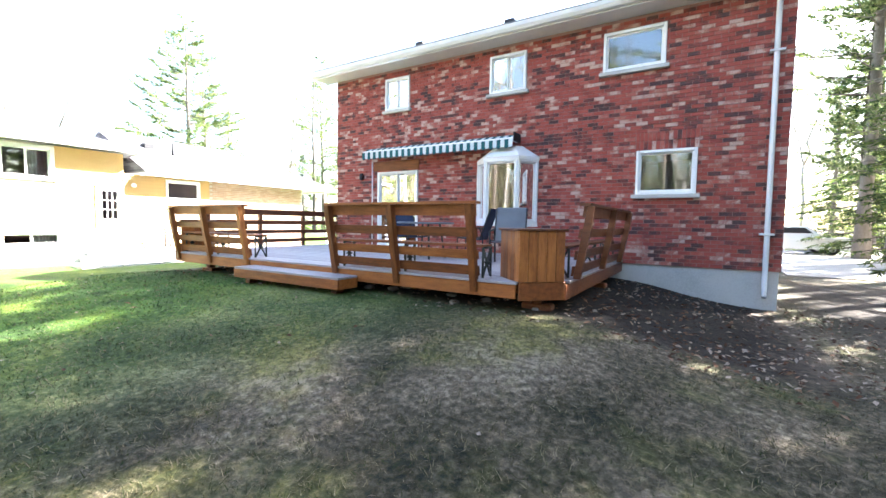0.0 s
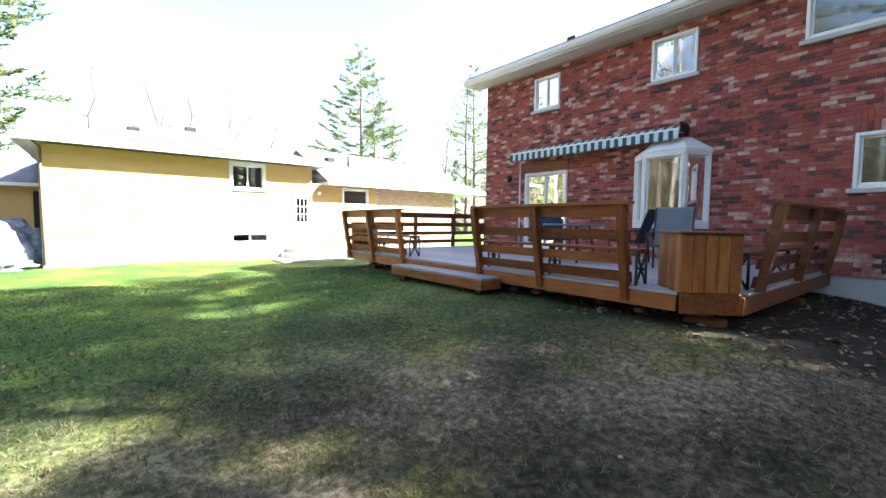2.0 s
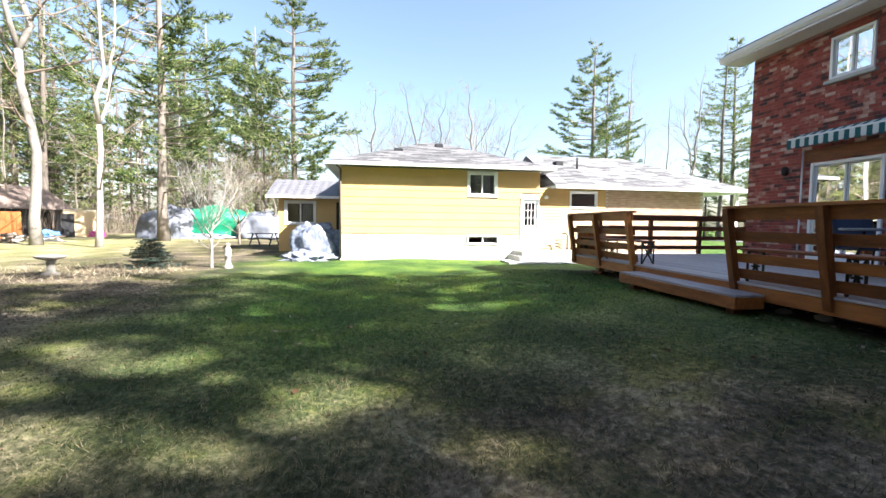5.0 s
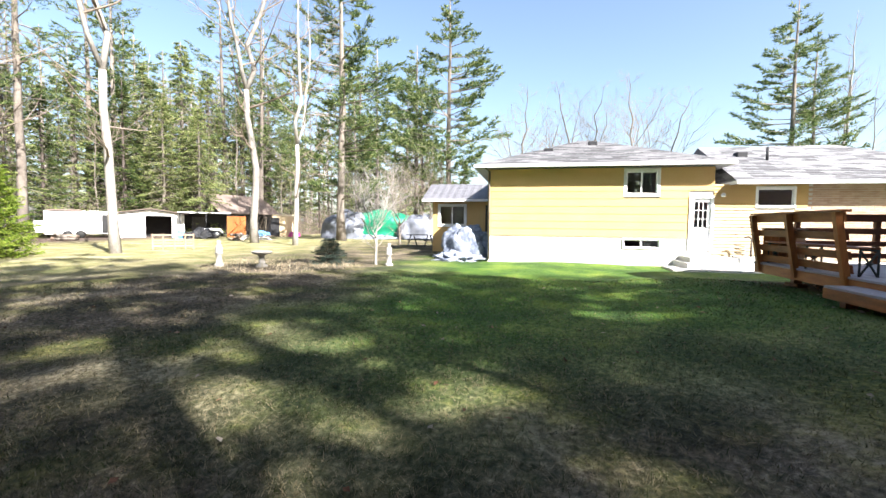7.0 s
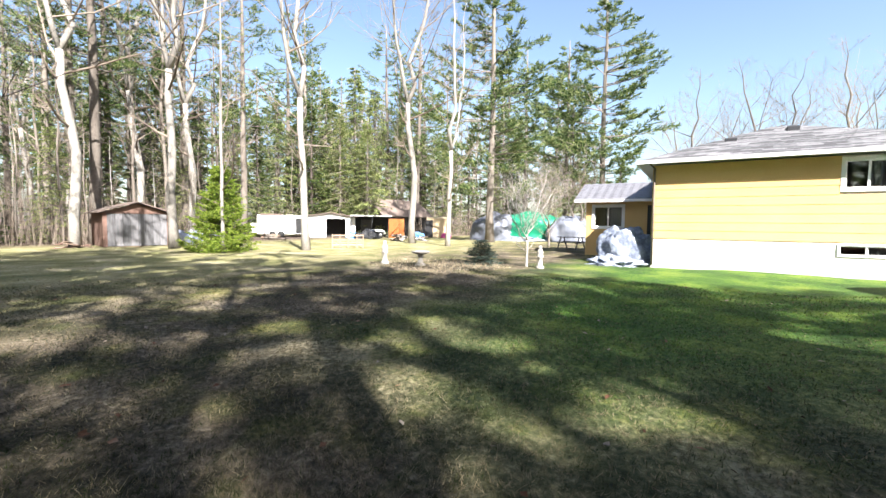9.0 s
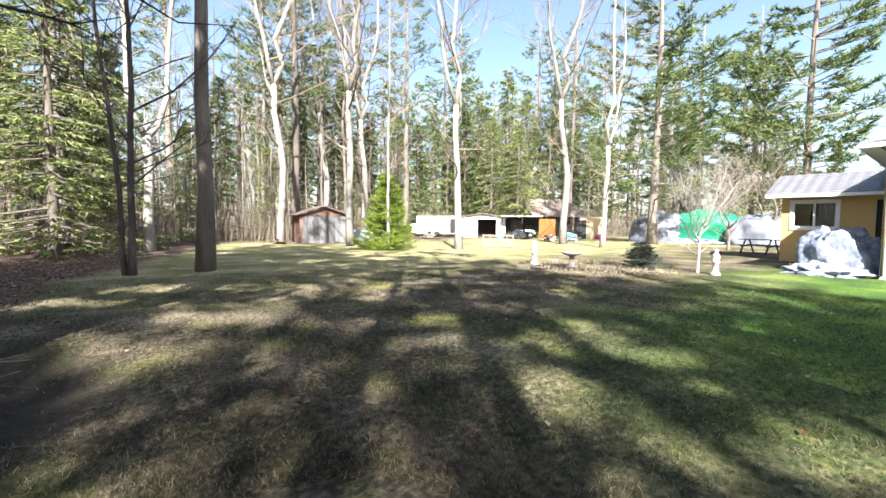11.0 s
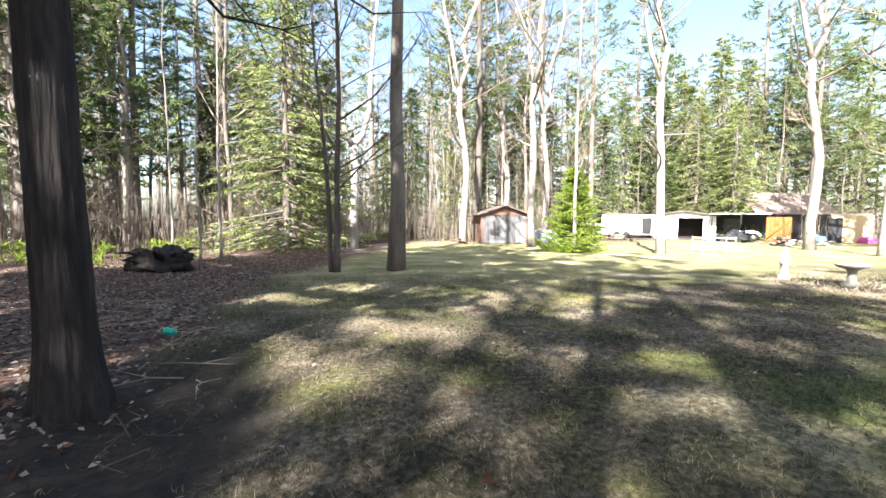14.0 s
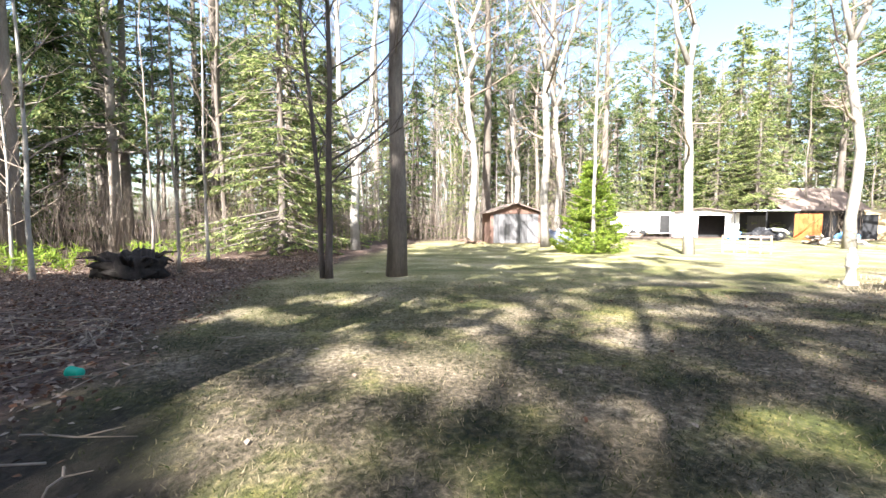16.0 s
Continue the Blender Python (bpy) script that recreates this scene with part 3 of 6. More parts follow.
# wooden lintel strip above the patio door, wall lamp
ln = Shape()
ln.box(-8.35, -6.75, HY - 0.02, HY + 0.02, 2.94, 3.2, None, 0.006)
part("lintel", ln, CEDAR, brick_house, "orange-brown wooden panel above the door")
wl = Shape()
wl.lathe([(0.03, 0.0), (0.06, 0.03), (0.07, 0.16), (0.04, 0.2)], 10, (-8.76, 9.42, 2.7))
wl.box(-8.79, -8.73, 9.42, 9.5, 2.78, 2.84)
part("wall_lamp", wl, BLACK_PAINT, brick_house)
pole = Shape()
pole.tube([(-8.36, 9.44, 0.8), (-8.36, 9.44, 3.2)], [0.018, 0.018], 8)
part("awning_pole", pole, WHITE_METAL, brick_house)


def bay_window():
    """A white three-sided bay with a hipped cap."""
    zb, zt, yf, yw = 1.52, 2.95, 9.02, 9.5
    plan = [(-4.95, yw), (-4.52, yf), (-3.72, yf), (-3.42, yw)]
    bay = None
    for z0, z1, grow in ((zb - 0.09, zb, 0.03), (zt, zt + 0.07, 0.04)):
        b = Shape()
        p = [(-4.95 - grow, yw), (-4.52 - grow, yf - grow), (-3.72 + grow, yf - grow), (-3.42 + grow, yw)]
        b.add([Vector((x, y, z)) for z in (z0, z1) for x, y in p], [(0, 1, 2, 3), (7, 6, 5, 4), (0, 4, 5, 1), (1, 5, 6, 2), (2, 6, 7, 3), (3, 7, 4, 0)])
        if bay is None:
            bay = part("bay_window", b, WHITE, brick_house, "white bay window with three tall panes")
        else:
            part("head_board", b, WHITE, bay)
    c = Shape()
    p = [(-5.0, yw), (-4.56, yf - 0.06), (-3.68, yf - 0.06), (-3.37, yw)]
    q = [(-4.55, yw), (-4.33, yw - 0.12), (-3.92, yw - 0.12), (-3.8, yw)]
    c.add([Vector((x, y, zt + 0.07)) for x, y in p] + [Vector((x, y, zt + 0.36)) for x, y in q], [(0, 1, 2, 3), (7, 6, 5, 4), (0, 4, 5, 1), (1, 5, 6, 2), (2, 6, 7, 3)])
    part("cap", c, WHITE, bay, "white hipped metal cap")
    for (xa, ya), (xb, yb) in zip(plan, plan[1:]):
        d = Vector((xb - xa, yb - ya, 0))
        n = d.length
        d.normalize()
        o = Vector((d.y, -d.x, 0))
        m = Matrix(((d.x, o.x, 0, xa), (d.y, o.y, 0, ya), (0, 0, 1, 0), (0, 0, 0, 1)))
        window(bay, "sash_frame", 0.0, n, zb, zt, m, 1, None, 0.05)
    return bay


bay_window()


def awning():
    aw = thing("awning", "retracted awning with teal and white striped scalloped valance", "awning")
    x0, x1 = -8.42, -3.88
    c = Shape()
    c.tube([(x0, 9.36, 3.5), (x1, 9.36, 3.5)], [0.06, 0.06], 12)
    part("roller", c, TEAL, aw)
    f = Shape()
    f.box(x0, x1, 9.08, 9.14, 3.40, 3.46, None, 0.01)
    part("front_bar", f, WHITE_METAL, aw)
    for x in (x0 + 0.05, x1 - 0.09):
        a = Shape()
        a.box(x, x + 0.05, 9.12, 9.5, 3.40, 3.46, None, 0.008)
        part("arm", a, WHITE_METAL, aw)
    e = Shape()
    e.box(x1, x1 + 0.03, 9.1, 9.5, 3.38, 3.58, None, 0.01)
    part("end_plate", e, BLACK_PAINT, aw)
    n = 46
    w = (x1 - x0) / n
    tops, vals = [], []
    for k in range(2):
        t, v = Shape(), Shape()
        t.add([Vector((0, 9.14, 3.455)), Vector((w, 9.14, 3.455)), Vector((w, 9.33, 3.552)), Vector((0, 9.33, 3.552)), Vector((0, 9.14, 3.447)), Vector((w, 9.14, 3.447)), Vector((w, 9.33, 3.544)), Vector((0, 9.33, 3.544))], [(0, 1, 2, 3), (7, 6, 5, 4), (0, 4, 5, 1), (2, 6, 7, 3)])
        lo = 3.22 + 0.02 * k
        v.add([Vector((0, 9.075, 3.42)), Vector((w, 9.075, 3.42)), Vector((w, 9.075, lo + 0.02)), Vector((w * 0.75, 9.075, lo)), Vector((w * 0.25, 9.075, lo)), Vector((0, 9.075, lo + 0.02))] + [Vector((0, 9.079, 3.42)), Vector((w, 9.079, 3.42)), Vector((w, 9.079, lo + 0.02)), Vector((w * 0.75, 9.079, lo)), Vector((w * 0.25, 9.079, lo)), Vector((0, 9.079, lo + 0.02))], [(5, 4, 3, 2, 1, 0), (6, 7, 8, 9, 10, 11)] + [(i, (i + 1) % 6, (i + 1) % 6 + 6, i + 6) for i in range(6)])
        tops.append(t.mesh("stripe", (TEAL, CANVAS)[k])), vals.append(v.mesh("valance", (TEAL, CANVAS)[k]))
    for i in range(n):
        for me, nm in ((tops[i % 2], "stripe"), (vals[i % 2], "valance")):
            o = part(nm, me, None, aw)
            o.location = (x0 + i * w, 0, 0)


awning()

# ---- deck ----
DX0, DX1, DY0, DZ = -10.12, -1.50, 4.85, 0.77
deck = thing("deck", "large raised wooden deck with grey boards and stained rim", "deck")
for k in range(33):
    y = DY0 - 0.02 + k * 0.141
    if y + 0.134 > HY:
        break
    b = Shape()
    b.box(DX0, min(DX1, y - 6.83), y, y + 0.134, DZ - 0.035, DZ + 0.002 * (k % 2), None, 0.006)
    part("deck_board", b, DECKING, deck)
for a, b_, c, d, z0, z1 in ((DX0 + 0.02, -2.02, DY0 - 0.005, DY0 + 0.035, 0.555, DZ - 0.037), (DX1 - 0.06, DX1 - 0.02, DY0 + 0.44, HY, 0.53, DZ - 0.037), (DX0 + 0.02, DX0 + 0.06, DY0 + 0.06, HY, 0.55, DZ - 0.037), (DX0 + 0.06, DX1 - 0.06, 5.6, 5.7, 0.5, DZ - 0.037), (DX0 + 0.06, DX1 - 0.06, 8.0, 8.1, 0.5, DZ - 0.037)):
    r = Shape()
    r.box(a, b_, c, d, z0, z1, None, 0.008)
    part("rim_board", r, CEDAR, deck, "orange-brown stained rim board")
r = Shape()
r.box(-0.31, 0.31, -0.02, 0.02, 0.54, DZ + 0.001, Matrix.Translation((-1.76, 5.06, 0)) @ Matrix.Rotation(radians(45), 4, "Z"), 0.008)
part("rim_board", r, CEDAR, deck, "orange-brown stained rim board")
for x, y in ((-9.3, 5.2), (-6.3, 5.65), (-4.0, 5.65), (-1.9, 5.35), (-9.3, 8.05), (-5.5, 8.05), (-1.75, 8.05)):
    p = Shape()
    g = ground_z(x, y)
    p.box(x - 0.07, x + 0.07, y - 0.07, y + 0.07, g - 0.1, DZ - 0.037, None, 0.01)
    post = part("deck_post", p, CEDAR_DARK, deck)
    q = Shape()
    q.box(x - 0.2, x + 0.2, y - 0.1, y + 0.1, g - 0.08, g + 0.07, None, 0.02)
    part("footing", q, CEDAR_DARK, post)
st = thing("deck_step", "low stained wooden step before the deck opening", "step")
for a, b_, c, d, z0, z1 in ((-7.2, -4.62, 4.42, 4.60, 0.62, 0.655), (-7.2, -4.62, 4.61, 4.83, 0.62, 0.655)):
    s = Shape()
    s.box(a, b_, c, d, z0, z1, None, 0.006)
    part("tread", s, DECKING, st, "grey worn tread")
for a, b_, c, d in ((-7.2, -4.62, 4.41, 4.45), (-7.2, -7.16, 4.45, 4.83), (-4.66, -4.62, 4.45, 4.83), (-5.95, -5.91, 4.45, 4.83)):
    s = Shape()
    s.box(a, b_, c, d, 0.47, 0.62, None, 0.006)
    part("riser", s, CEDAR, st)
for x in (-7.0, -4.85):
    s = Shape()
    s.box(x - 0.06, x + 0.06, 4.55, 4.7, ground_z(x, 4.6) - 0.05, 0.615)
    part("block", s, CEDAR_DARK, st)


def bench(length, posts, mats, ends=True):
    """A bench with a leaning slatted back, along x from 0, back at y = 0, looking to +y, floor at z = 0."""
    mat_b, mat_p = mats
    be = thing("deck_bench", "stained wooden bench with slatted leaning back as deck railing", "bench", "benches round the deck")
    lean, low = -0.16, (-0.17 if ends else 0.002)

    def yz(z):
        return lean * z / 0.98
    for a, b_ in ((0.07, 0.20), (0.22, 0.35)):
        s = Shape()
        s.box(-0.02, length + 0.02, a, b_, 0.405, 0.44, None, 0.008)
        part("seat_board", s, mat_b, be)
    for z0, z1 in ((0.815, 0.965), (0.54, 0.665), (0.255, 0.375), (0.04, 0.17)):
        s = Shape()
        s.prism([(yz(z0) + 0.005, z0), (yz(z0) + 0.04, z0), (yz(z1) + 0.04, z1), (yz(z1) + 0.005, z1)], 0.0, length)
        part("back_board", s, mat_b, be)
    c = Shape()
    c.prism([(yz(0.98) - 0.05, 0.965), (yz(0.98) + 0.09, 0.965), (yz(0.98) + 0.09, 1.0), (yz(0.98) - 0.05, 1.0)], -0.04, length + 0.04)
    part("cap_board", c, mat_b, be)
    for x in posts:
        p = Shape()
        p.prism([(-0.115 + yz(low) + 0.03, low), (yz(low), low), (yz(0.96), 0.96), (-0.115 + yz(0.96) + 0.02, 0.96), (-0.10 + yz(0.6), 0.6)], x - 0.045, x + 0.045)
        part("post", p, mat_p, be)
        f = Shape()
        for a, b_ in (((0.09, 0.0), (0.33, 0.4)), ((0.33, 0.0), (0.09, 0.4)), ((0.09, 0.0), (0.09, 0.4)), ((0.33, 0.0), (0.33, 0.4)), ((0.09, 0.4), (0.33, 0.4))):
            f.tube([(x + 0.06, *a), (x + 0.06, *b_)], [0.016, 0.016], 6)
        f.lathe([(0.05, -0.012), (0.05, 0.012)], 10, (x + 0.06, 0.21, 0.2))
        part("cast_leg", f, IRON, be, "dark cast iron crossed leg")
    return be


def put(ob, x, y, z, rz):
    ob.matrix_world = pose(x, y, z, 0, 0, rz)


put(bench(2.55, (0.045, 1.25, 2.5), (CEDAR, CEDAR_UP)), -9.93, DY0 + 0.02, DZ, 0)
put(bench(2.60, (0.045, 1.28, 2.55), (CEDAR, CEDAR_UP)), -5.14, DY0 + 0.02, DZ, 0)
# the side bench's shade is put into its darker wood colour
put(bench(3.3, (0.045, 1.65, 3.25), (CEDAR_DARK, CEDAR_DARK), False), DX1 - 0.02, 5.6, DZ, 90)
rail = thing("deck_railing", "dark stained horizontal board railing along the deck side", "railing")
for z0, z1 in ((0.85, 1.0), (0.60, 0.72), (0.36, 0.46), (0.12, 0.22)):
    s = Shape()
    s.box(DX0 + 0.05, DX0 + 0.09, 5.5, 9.95, DZ + z0, DZ + z1, None, 0.006)
    part("rail_board", s, CEDAR_DARK, rail)
for y in (5.6, 7.0, 8.4, 9.8):
    s = Shape()
    s.box(DX0 - 0.04, DX0 + 0.05, y - 0.045, y + 0.045, DZ - 0.2, DZ + 1.0, None, 0.006)
    part("post", s, CEDAR_DARK, rail)


def planter(cx, cy, w0, h, n, turn):
    """A square box of upright boards, turned on the corner of the deck."""
    x0, x1, y0, y1 = -w0 / 2, w0 / 2, -w0 / 2, w0 / 2
    pl = thing("planter_box", "tall stained wooden planter box of upright boards", "planter", "planters at the deck corners", at=pose(cx, cy, 0, 0, 0, turn))
    for k in range(n):
        w = (x1 - x0) / n
        for ya in (y0, y1 - 0.03):
            s = Shape()
            s.box(x0 + k * w + 0.002, x0 + (k + 1) * w - 0.002, ya, ya + 0.03, DZ + 0.004, DZ + h - 0.03, None, 0.005)
            part("board", s, CEDAR_UP, pl)
    for k in range(n):
        w = (y1 - y0 - 0.064) / n
        for xa in (x0, x1 - 0.03):
            s = Shape()
            s.box(xa, xa + 0.03, y0 + 0.032 + k * w + 0.002, y0 + 0.032 + (k + 1) * w - 0.002, DZ + 0.004, DZ + h - 0.03, None, 0.005)
            part("board", s, CEDAR_UP, pl)
    c = Shape()
    c.box(x0 - 0.03, x1 + 0.03, y0 - 0.03, y1 + 0.03, DZ + h - 0.03, DZ + h, None, 0.008)
    part("lid", c, CEDAR_DARK, pl, "dark wooden top board")


planter(-1.97, 5.25, 0.62, 0.665, 5, 45)
planter(-10.0, 5.32, 0.55, 0.70, 4, 45)


def patio_chair(m, mat):
    ch = thing("patio_chair", "grey sling patio chair on the deck", "chair", "chairs on the deck")
    for s_ in (-1, 1):
        f = Shape()
        x = 0.28 * s_
        f.tube([(x, 0.28, 0.0), (x, 0.27, 0.58), (x, -0.2, 0.62), (x, -0.26, 0.45), (x, -0.3, 0.0)], [0.016] * 5, 8)
        f.tube([(x, 0.25, 0.42), (x, -0.2, 0.38), (x, -0.42, 1.0)], [0.016] * 3, 8)
        part("side_frame", f, BLACK_PAINT, ch)
    seat = Shape()
    back = Shape()
    for sh, pts in ((seat, [(0.25, 0.42), (0.02, 0.385), (-0.2, 0.385)]), (back, [(-0.2, 0.385), (-0.31, 0.7), (-0.42, 1.0), (-0.445, 1.02)])):
        n = len(pts)
        vs = [Vector((x, y + o, z + o)) for o in (0, -0.012) for x in (-0.27, 0.27) for y, z in pts]
        fs_ = []
        for i in range(n - 1):
            fs_ += [(i, i + 1, n + i + 1, n + i), (2 * n + i, 3 * n + i, 3 * n + i + 1, 2 * n + i + 1), (i, 2 * n + i, 2 * n + i + 1, i + 1), (n + i, n + i + 1, 3 * n + i + 1, 3 * n + i)]
        fs_ += [(0, n, 3 * n, 2 * n), (n - 1, 3 * n - 1, 4 * n - 1, 2 * n - 1)]
        sh.add(vs, fs_)
    part("seat", seat, mat, ch)
    part("backrest", back, mat, ch)
    ch.matrix_world = m
    return ch


patio_chair(pose(-3.05, 7.0, DZ + 0.002, 0, 0, 195), SLING)
patio_chair(pose(-4.2, 7.9, DZ + 0.002, 0, 0, 100), CUSHION)
patio_chair(pose(-5.6, 7.6, DZ + 0.002, 0, 0, 250), CUSHION)
tb = thing("patio_table", "round dark patio table on the deck", "table")
s = Shape()
s.lathe([(0.55, 0.69), (0.58, 0.7), (0.58, 0.72), (0.55, 0.73)], 28, (-4.9, 7.1, DZ))
part("tabletop", s, SLING, tb)
for k in range(4):
    a = math.pi / 4 + k * math.pi / 2
    s = Shape()
    s.tube([(-4.9 + 0.42 * math.cos(a), 7.1 + 0.42 * math.sin(a), DZ + 0.002), (-4.9 + 0.3 * math.cos(a), 7.1 + 0.3 * math.sin(a), DZ + 0.69)], [0.02, 0.02], 8)
    part("leg", s, BLACK_PAINT, tb)

# ---- yellow house of the neighbour ----
YX, YA, YB = -17.5, -1.5, 6.82
yellow_house = thing("yellow_house", "yellow sided split-level house with grey shingled hip roof", "house")
Y = Matrix(((0, 1, 0, YX), (1, 0, 0, 0), (0, 0, 1, 0), (0, 0, 0, 1)))
YW, YD, YBW = (3.66, 4.97, 2.60, 3.66), (5.98, 6.82, 0.56, 2.62), (3.68, 5.06, 0.60, 1.0)
YK = (8.18, 9.47, 2.18, 2.95)
yb = Shape()
for a, b, c, d in panels(YA, YB, -0.3, 3.72, [YW, YD, YBW]):
    yb.box(a, b, -0.25, -0.02, c, d, Y)
yb.box(-26.0, YX - 0.25, YA, YA + 0.2, -0.3, 3.72)
yb.box(-26.0, YX - 0.25, YB - 0.2, YB, -0.3, 3.72)
yb.box(-26.0, -25.8, YA + 0.2, YB - 0.2, -0.3, 3.72)
part("wall", yb, PALE_BLOCK, yellow_house)
yf = Shape()
for a, b, c, d in panels(YA - 0.02, YB, -0.3, 1.05, [YD, YBW]):
    yf.box(a, b, -0.018, 0.0, c, d, Y)
part("foundation", yf, PALE_BLOCK, yellow_house, "pale painted block foundation")
z, k = 1.05, 0
while z < 3.70:
    h = min(0.295, 3.72 - z)
    for a, b in runs(YA - 0.03, YB, z, z + h, [YW, YD]):
        s = Shape()
        s.prism([(0.0, 0.0), (0.024, 0.0), (0.024, 0.008), (0.012, h), (0.0, h)], a, b, Matrix(((0, 1, 0, YX), (1, 0, 0, 0), (0, 0, 1, z), (0, 0, 0, 1))))
        part("siding_board", s, YELLOW, yellow_house)
    z += h
    k += 1
window(yellow_house, "window", *YW, Y, 2, None, 0.11, curtain=True)
window(yellow_house, "basement_window", *YBW, Y, 2, None, 0.05, curtain=True)
# dark-coloured rooms, their dimness partly in the colour
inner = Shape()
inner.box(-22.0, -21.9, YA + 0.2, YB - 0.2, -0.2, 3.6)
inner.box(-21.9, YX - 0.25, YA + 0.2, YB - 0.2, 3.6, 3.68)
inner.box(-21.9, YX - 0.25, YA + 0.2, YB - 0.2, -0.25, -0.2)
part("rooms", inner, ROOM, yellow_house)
# near-black surfaces, the wing's indoor shade put into their colour
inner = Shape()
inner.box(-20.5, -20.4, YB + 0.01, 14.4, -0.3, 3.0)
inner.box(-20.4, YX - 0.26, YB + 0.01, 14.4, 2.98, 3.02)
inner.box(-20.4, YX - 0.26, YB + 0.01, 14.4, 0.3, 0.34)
part("wing_dark_rooms", inner, DARK, yellow_house)


def panel_door():
    f = Shape()
    u0, u1, z0, z1 = YD
    for a, b, c, d in ((u0, u0 + 0.09, z0, z1), (u1 - 0.09, u1, z0, z1), (u0 + 0.09, u1 - 0.09, z1 - 0.09, z1)):
        f.box(a, b, -0.05, 0.05, c, d, Y, 0.008)
    dr = part("door", f, WHITE, yellow_house, "white door with a nine-pane window")
    s = Shape()
    gl = (u0 + 0.2, u1 - 0.2, 1.45, 2.4)
    for a, b, c, d in panels(u0 + 0.09, u1 - 0.09, z0, z1 - 0.09, [gl]):
        s.box(a, b, -0.05, -0.005, c, d, Y)
    for k in (1, 2):
        u = gl[0] + (gl[1] - gl[0]) * k / 3
        s.box(u - 0.012, u + 0.012, -0.04, -0.004, gl[2], gl[3], Y)
        q = gl[2] + (gl[3] - gl[2]) * k / 3
        s.box(gl[0], gl[1], -0.039, -0.006, q - 0.012, q + 0.012, Y)
    for c, d in ((z0 + 0.12, z0 + 0.72),):
        s.box(u0 + 0.2, u1 - 0.2, -0.01, 0.004, c, d, Y, 0.006)
    leaf = part("leaf", s, WHITE, dr)
    g = Shape()
    g.box(gl[0], gl[1], -0.03, -0.024, gl[2], gl[3], Y)
    part("pane", g, GLASS, leaf)
    h = Shape()
    h.lathe([(0.015, 0.0), (0.03, 0.03), (0.03, 0.05), (0.01, 0.06)], 10)
    for v in range(len(h.v)):
        p = h.v[v]
        h.v[v] = Vector((YX + p.z, u1 - 0.15 + p.x, 1.5 + p.y))
    part("door_knob", h, CHROME, leaf)


panel_door()
# lower wing with carport
LB = 14.6
lw = Shape()
for a, b, c, d in panels(YB, LB, -0.4, 3.05, [YK]):
    lw.box(a, b, -0.25, -0.02, c, d, Y)
lw.box(-24.0, YX - 0.25, LB - 0.2, LB, -0.4, 3.05)
part("wing_wall", lw, PALE_BLOCK, yellow_house)
z = 0.35
while z < 3.04:
    h = min(0.125, 3.05 - z)
    for a, b in runs(YB, 9.85, z, z + h, [YK]):
        s = Shape()
        s.prism([(0.0, 0.0), (0.042, 0.0), (0.042, 0.012), (0.014, h), (0.0, h)], a, b, Matrix(((0, 1, 0, YX - 0.02), (1, 0, 0, 0), (0, 0, 1, z), (0, 0, 0, 1))))
        # deeper yellow on the upper boards paints the shade below the eave
        part("siding_board", s, CREAM if z < 2.15 else YELLOW, yellow_house)
    z += h
window(yellow_house, "kitchen_window", *YK, Y, 1, None, 0.08)
tan = material("tan_brick", [(0.42, 0.28, 0.2), (0.55, 0.4, 0.3)], 4, 40, 0.9, 0.3, random=0.5, island=True)
tb_ = Shape()
for r in range(34):
    zz = 0.35 + r * 0.079
    for c in range(20):
        u = 9.87 + c * 0.235 + (0.117 if r % 2 else 0)
        if u + 0.225 < LB:
            tb_.box(u, u + 0.225, -0.02, 0.004, zz, zz + 0.069, Y)
tagged(part("brick_panel", tb_, tan, yellow_house, "tan brick panel on the lower wing"), kind="stuff")
cp = Shape()
for y in (16.35,):
    cp.box(YX - 0.15, YX + 0.0, y - 0.08, y + 0.08, -0.3, 3.0, None, 0.01)
    cp.box(YX - 3.2, YX - 3.05, y - 0.08, y + 0.08, -0.3, 3.0, None, 0.01)
part("carport_post", cp, WHITE, yellow_house)


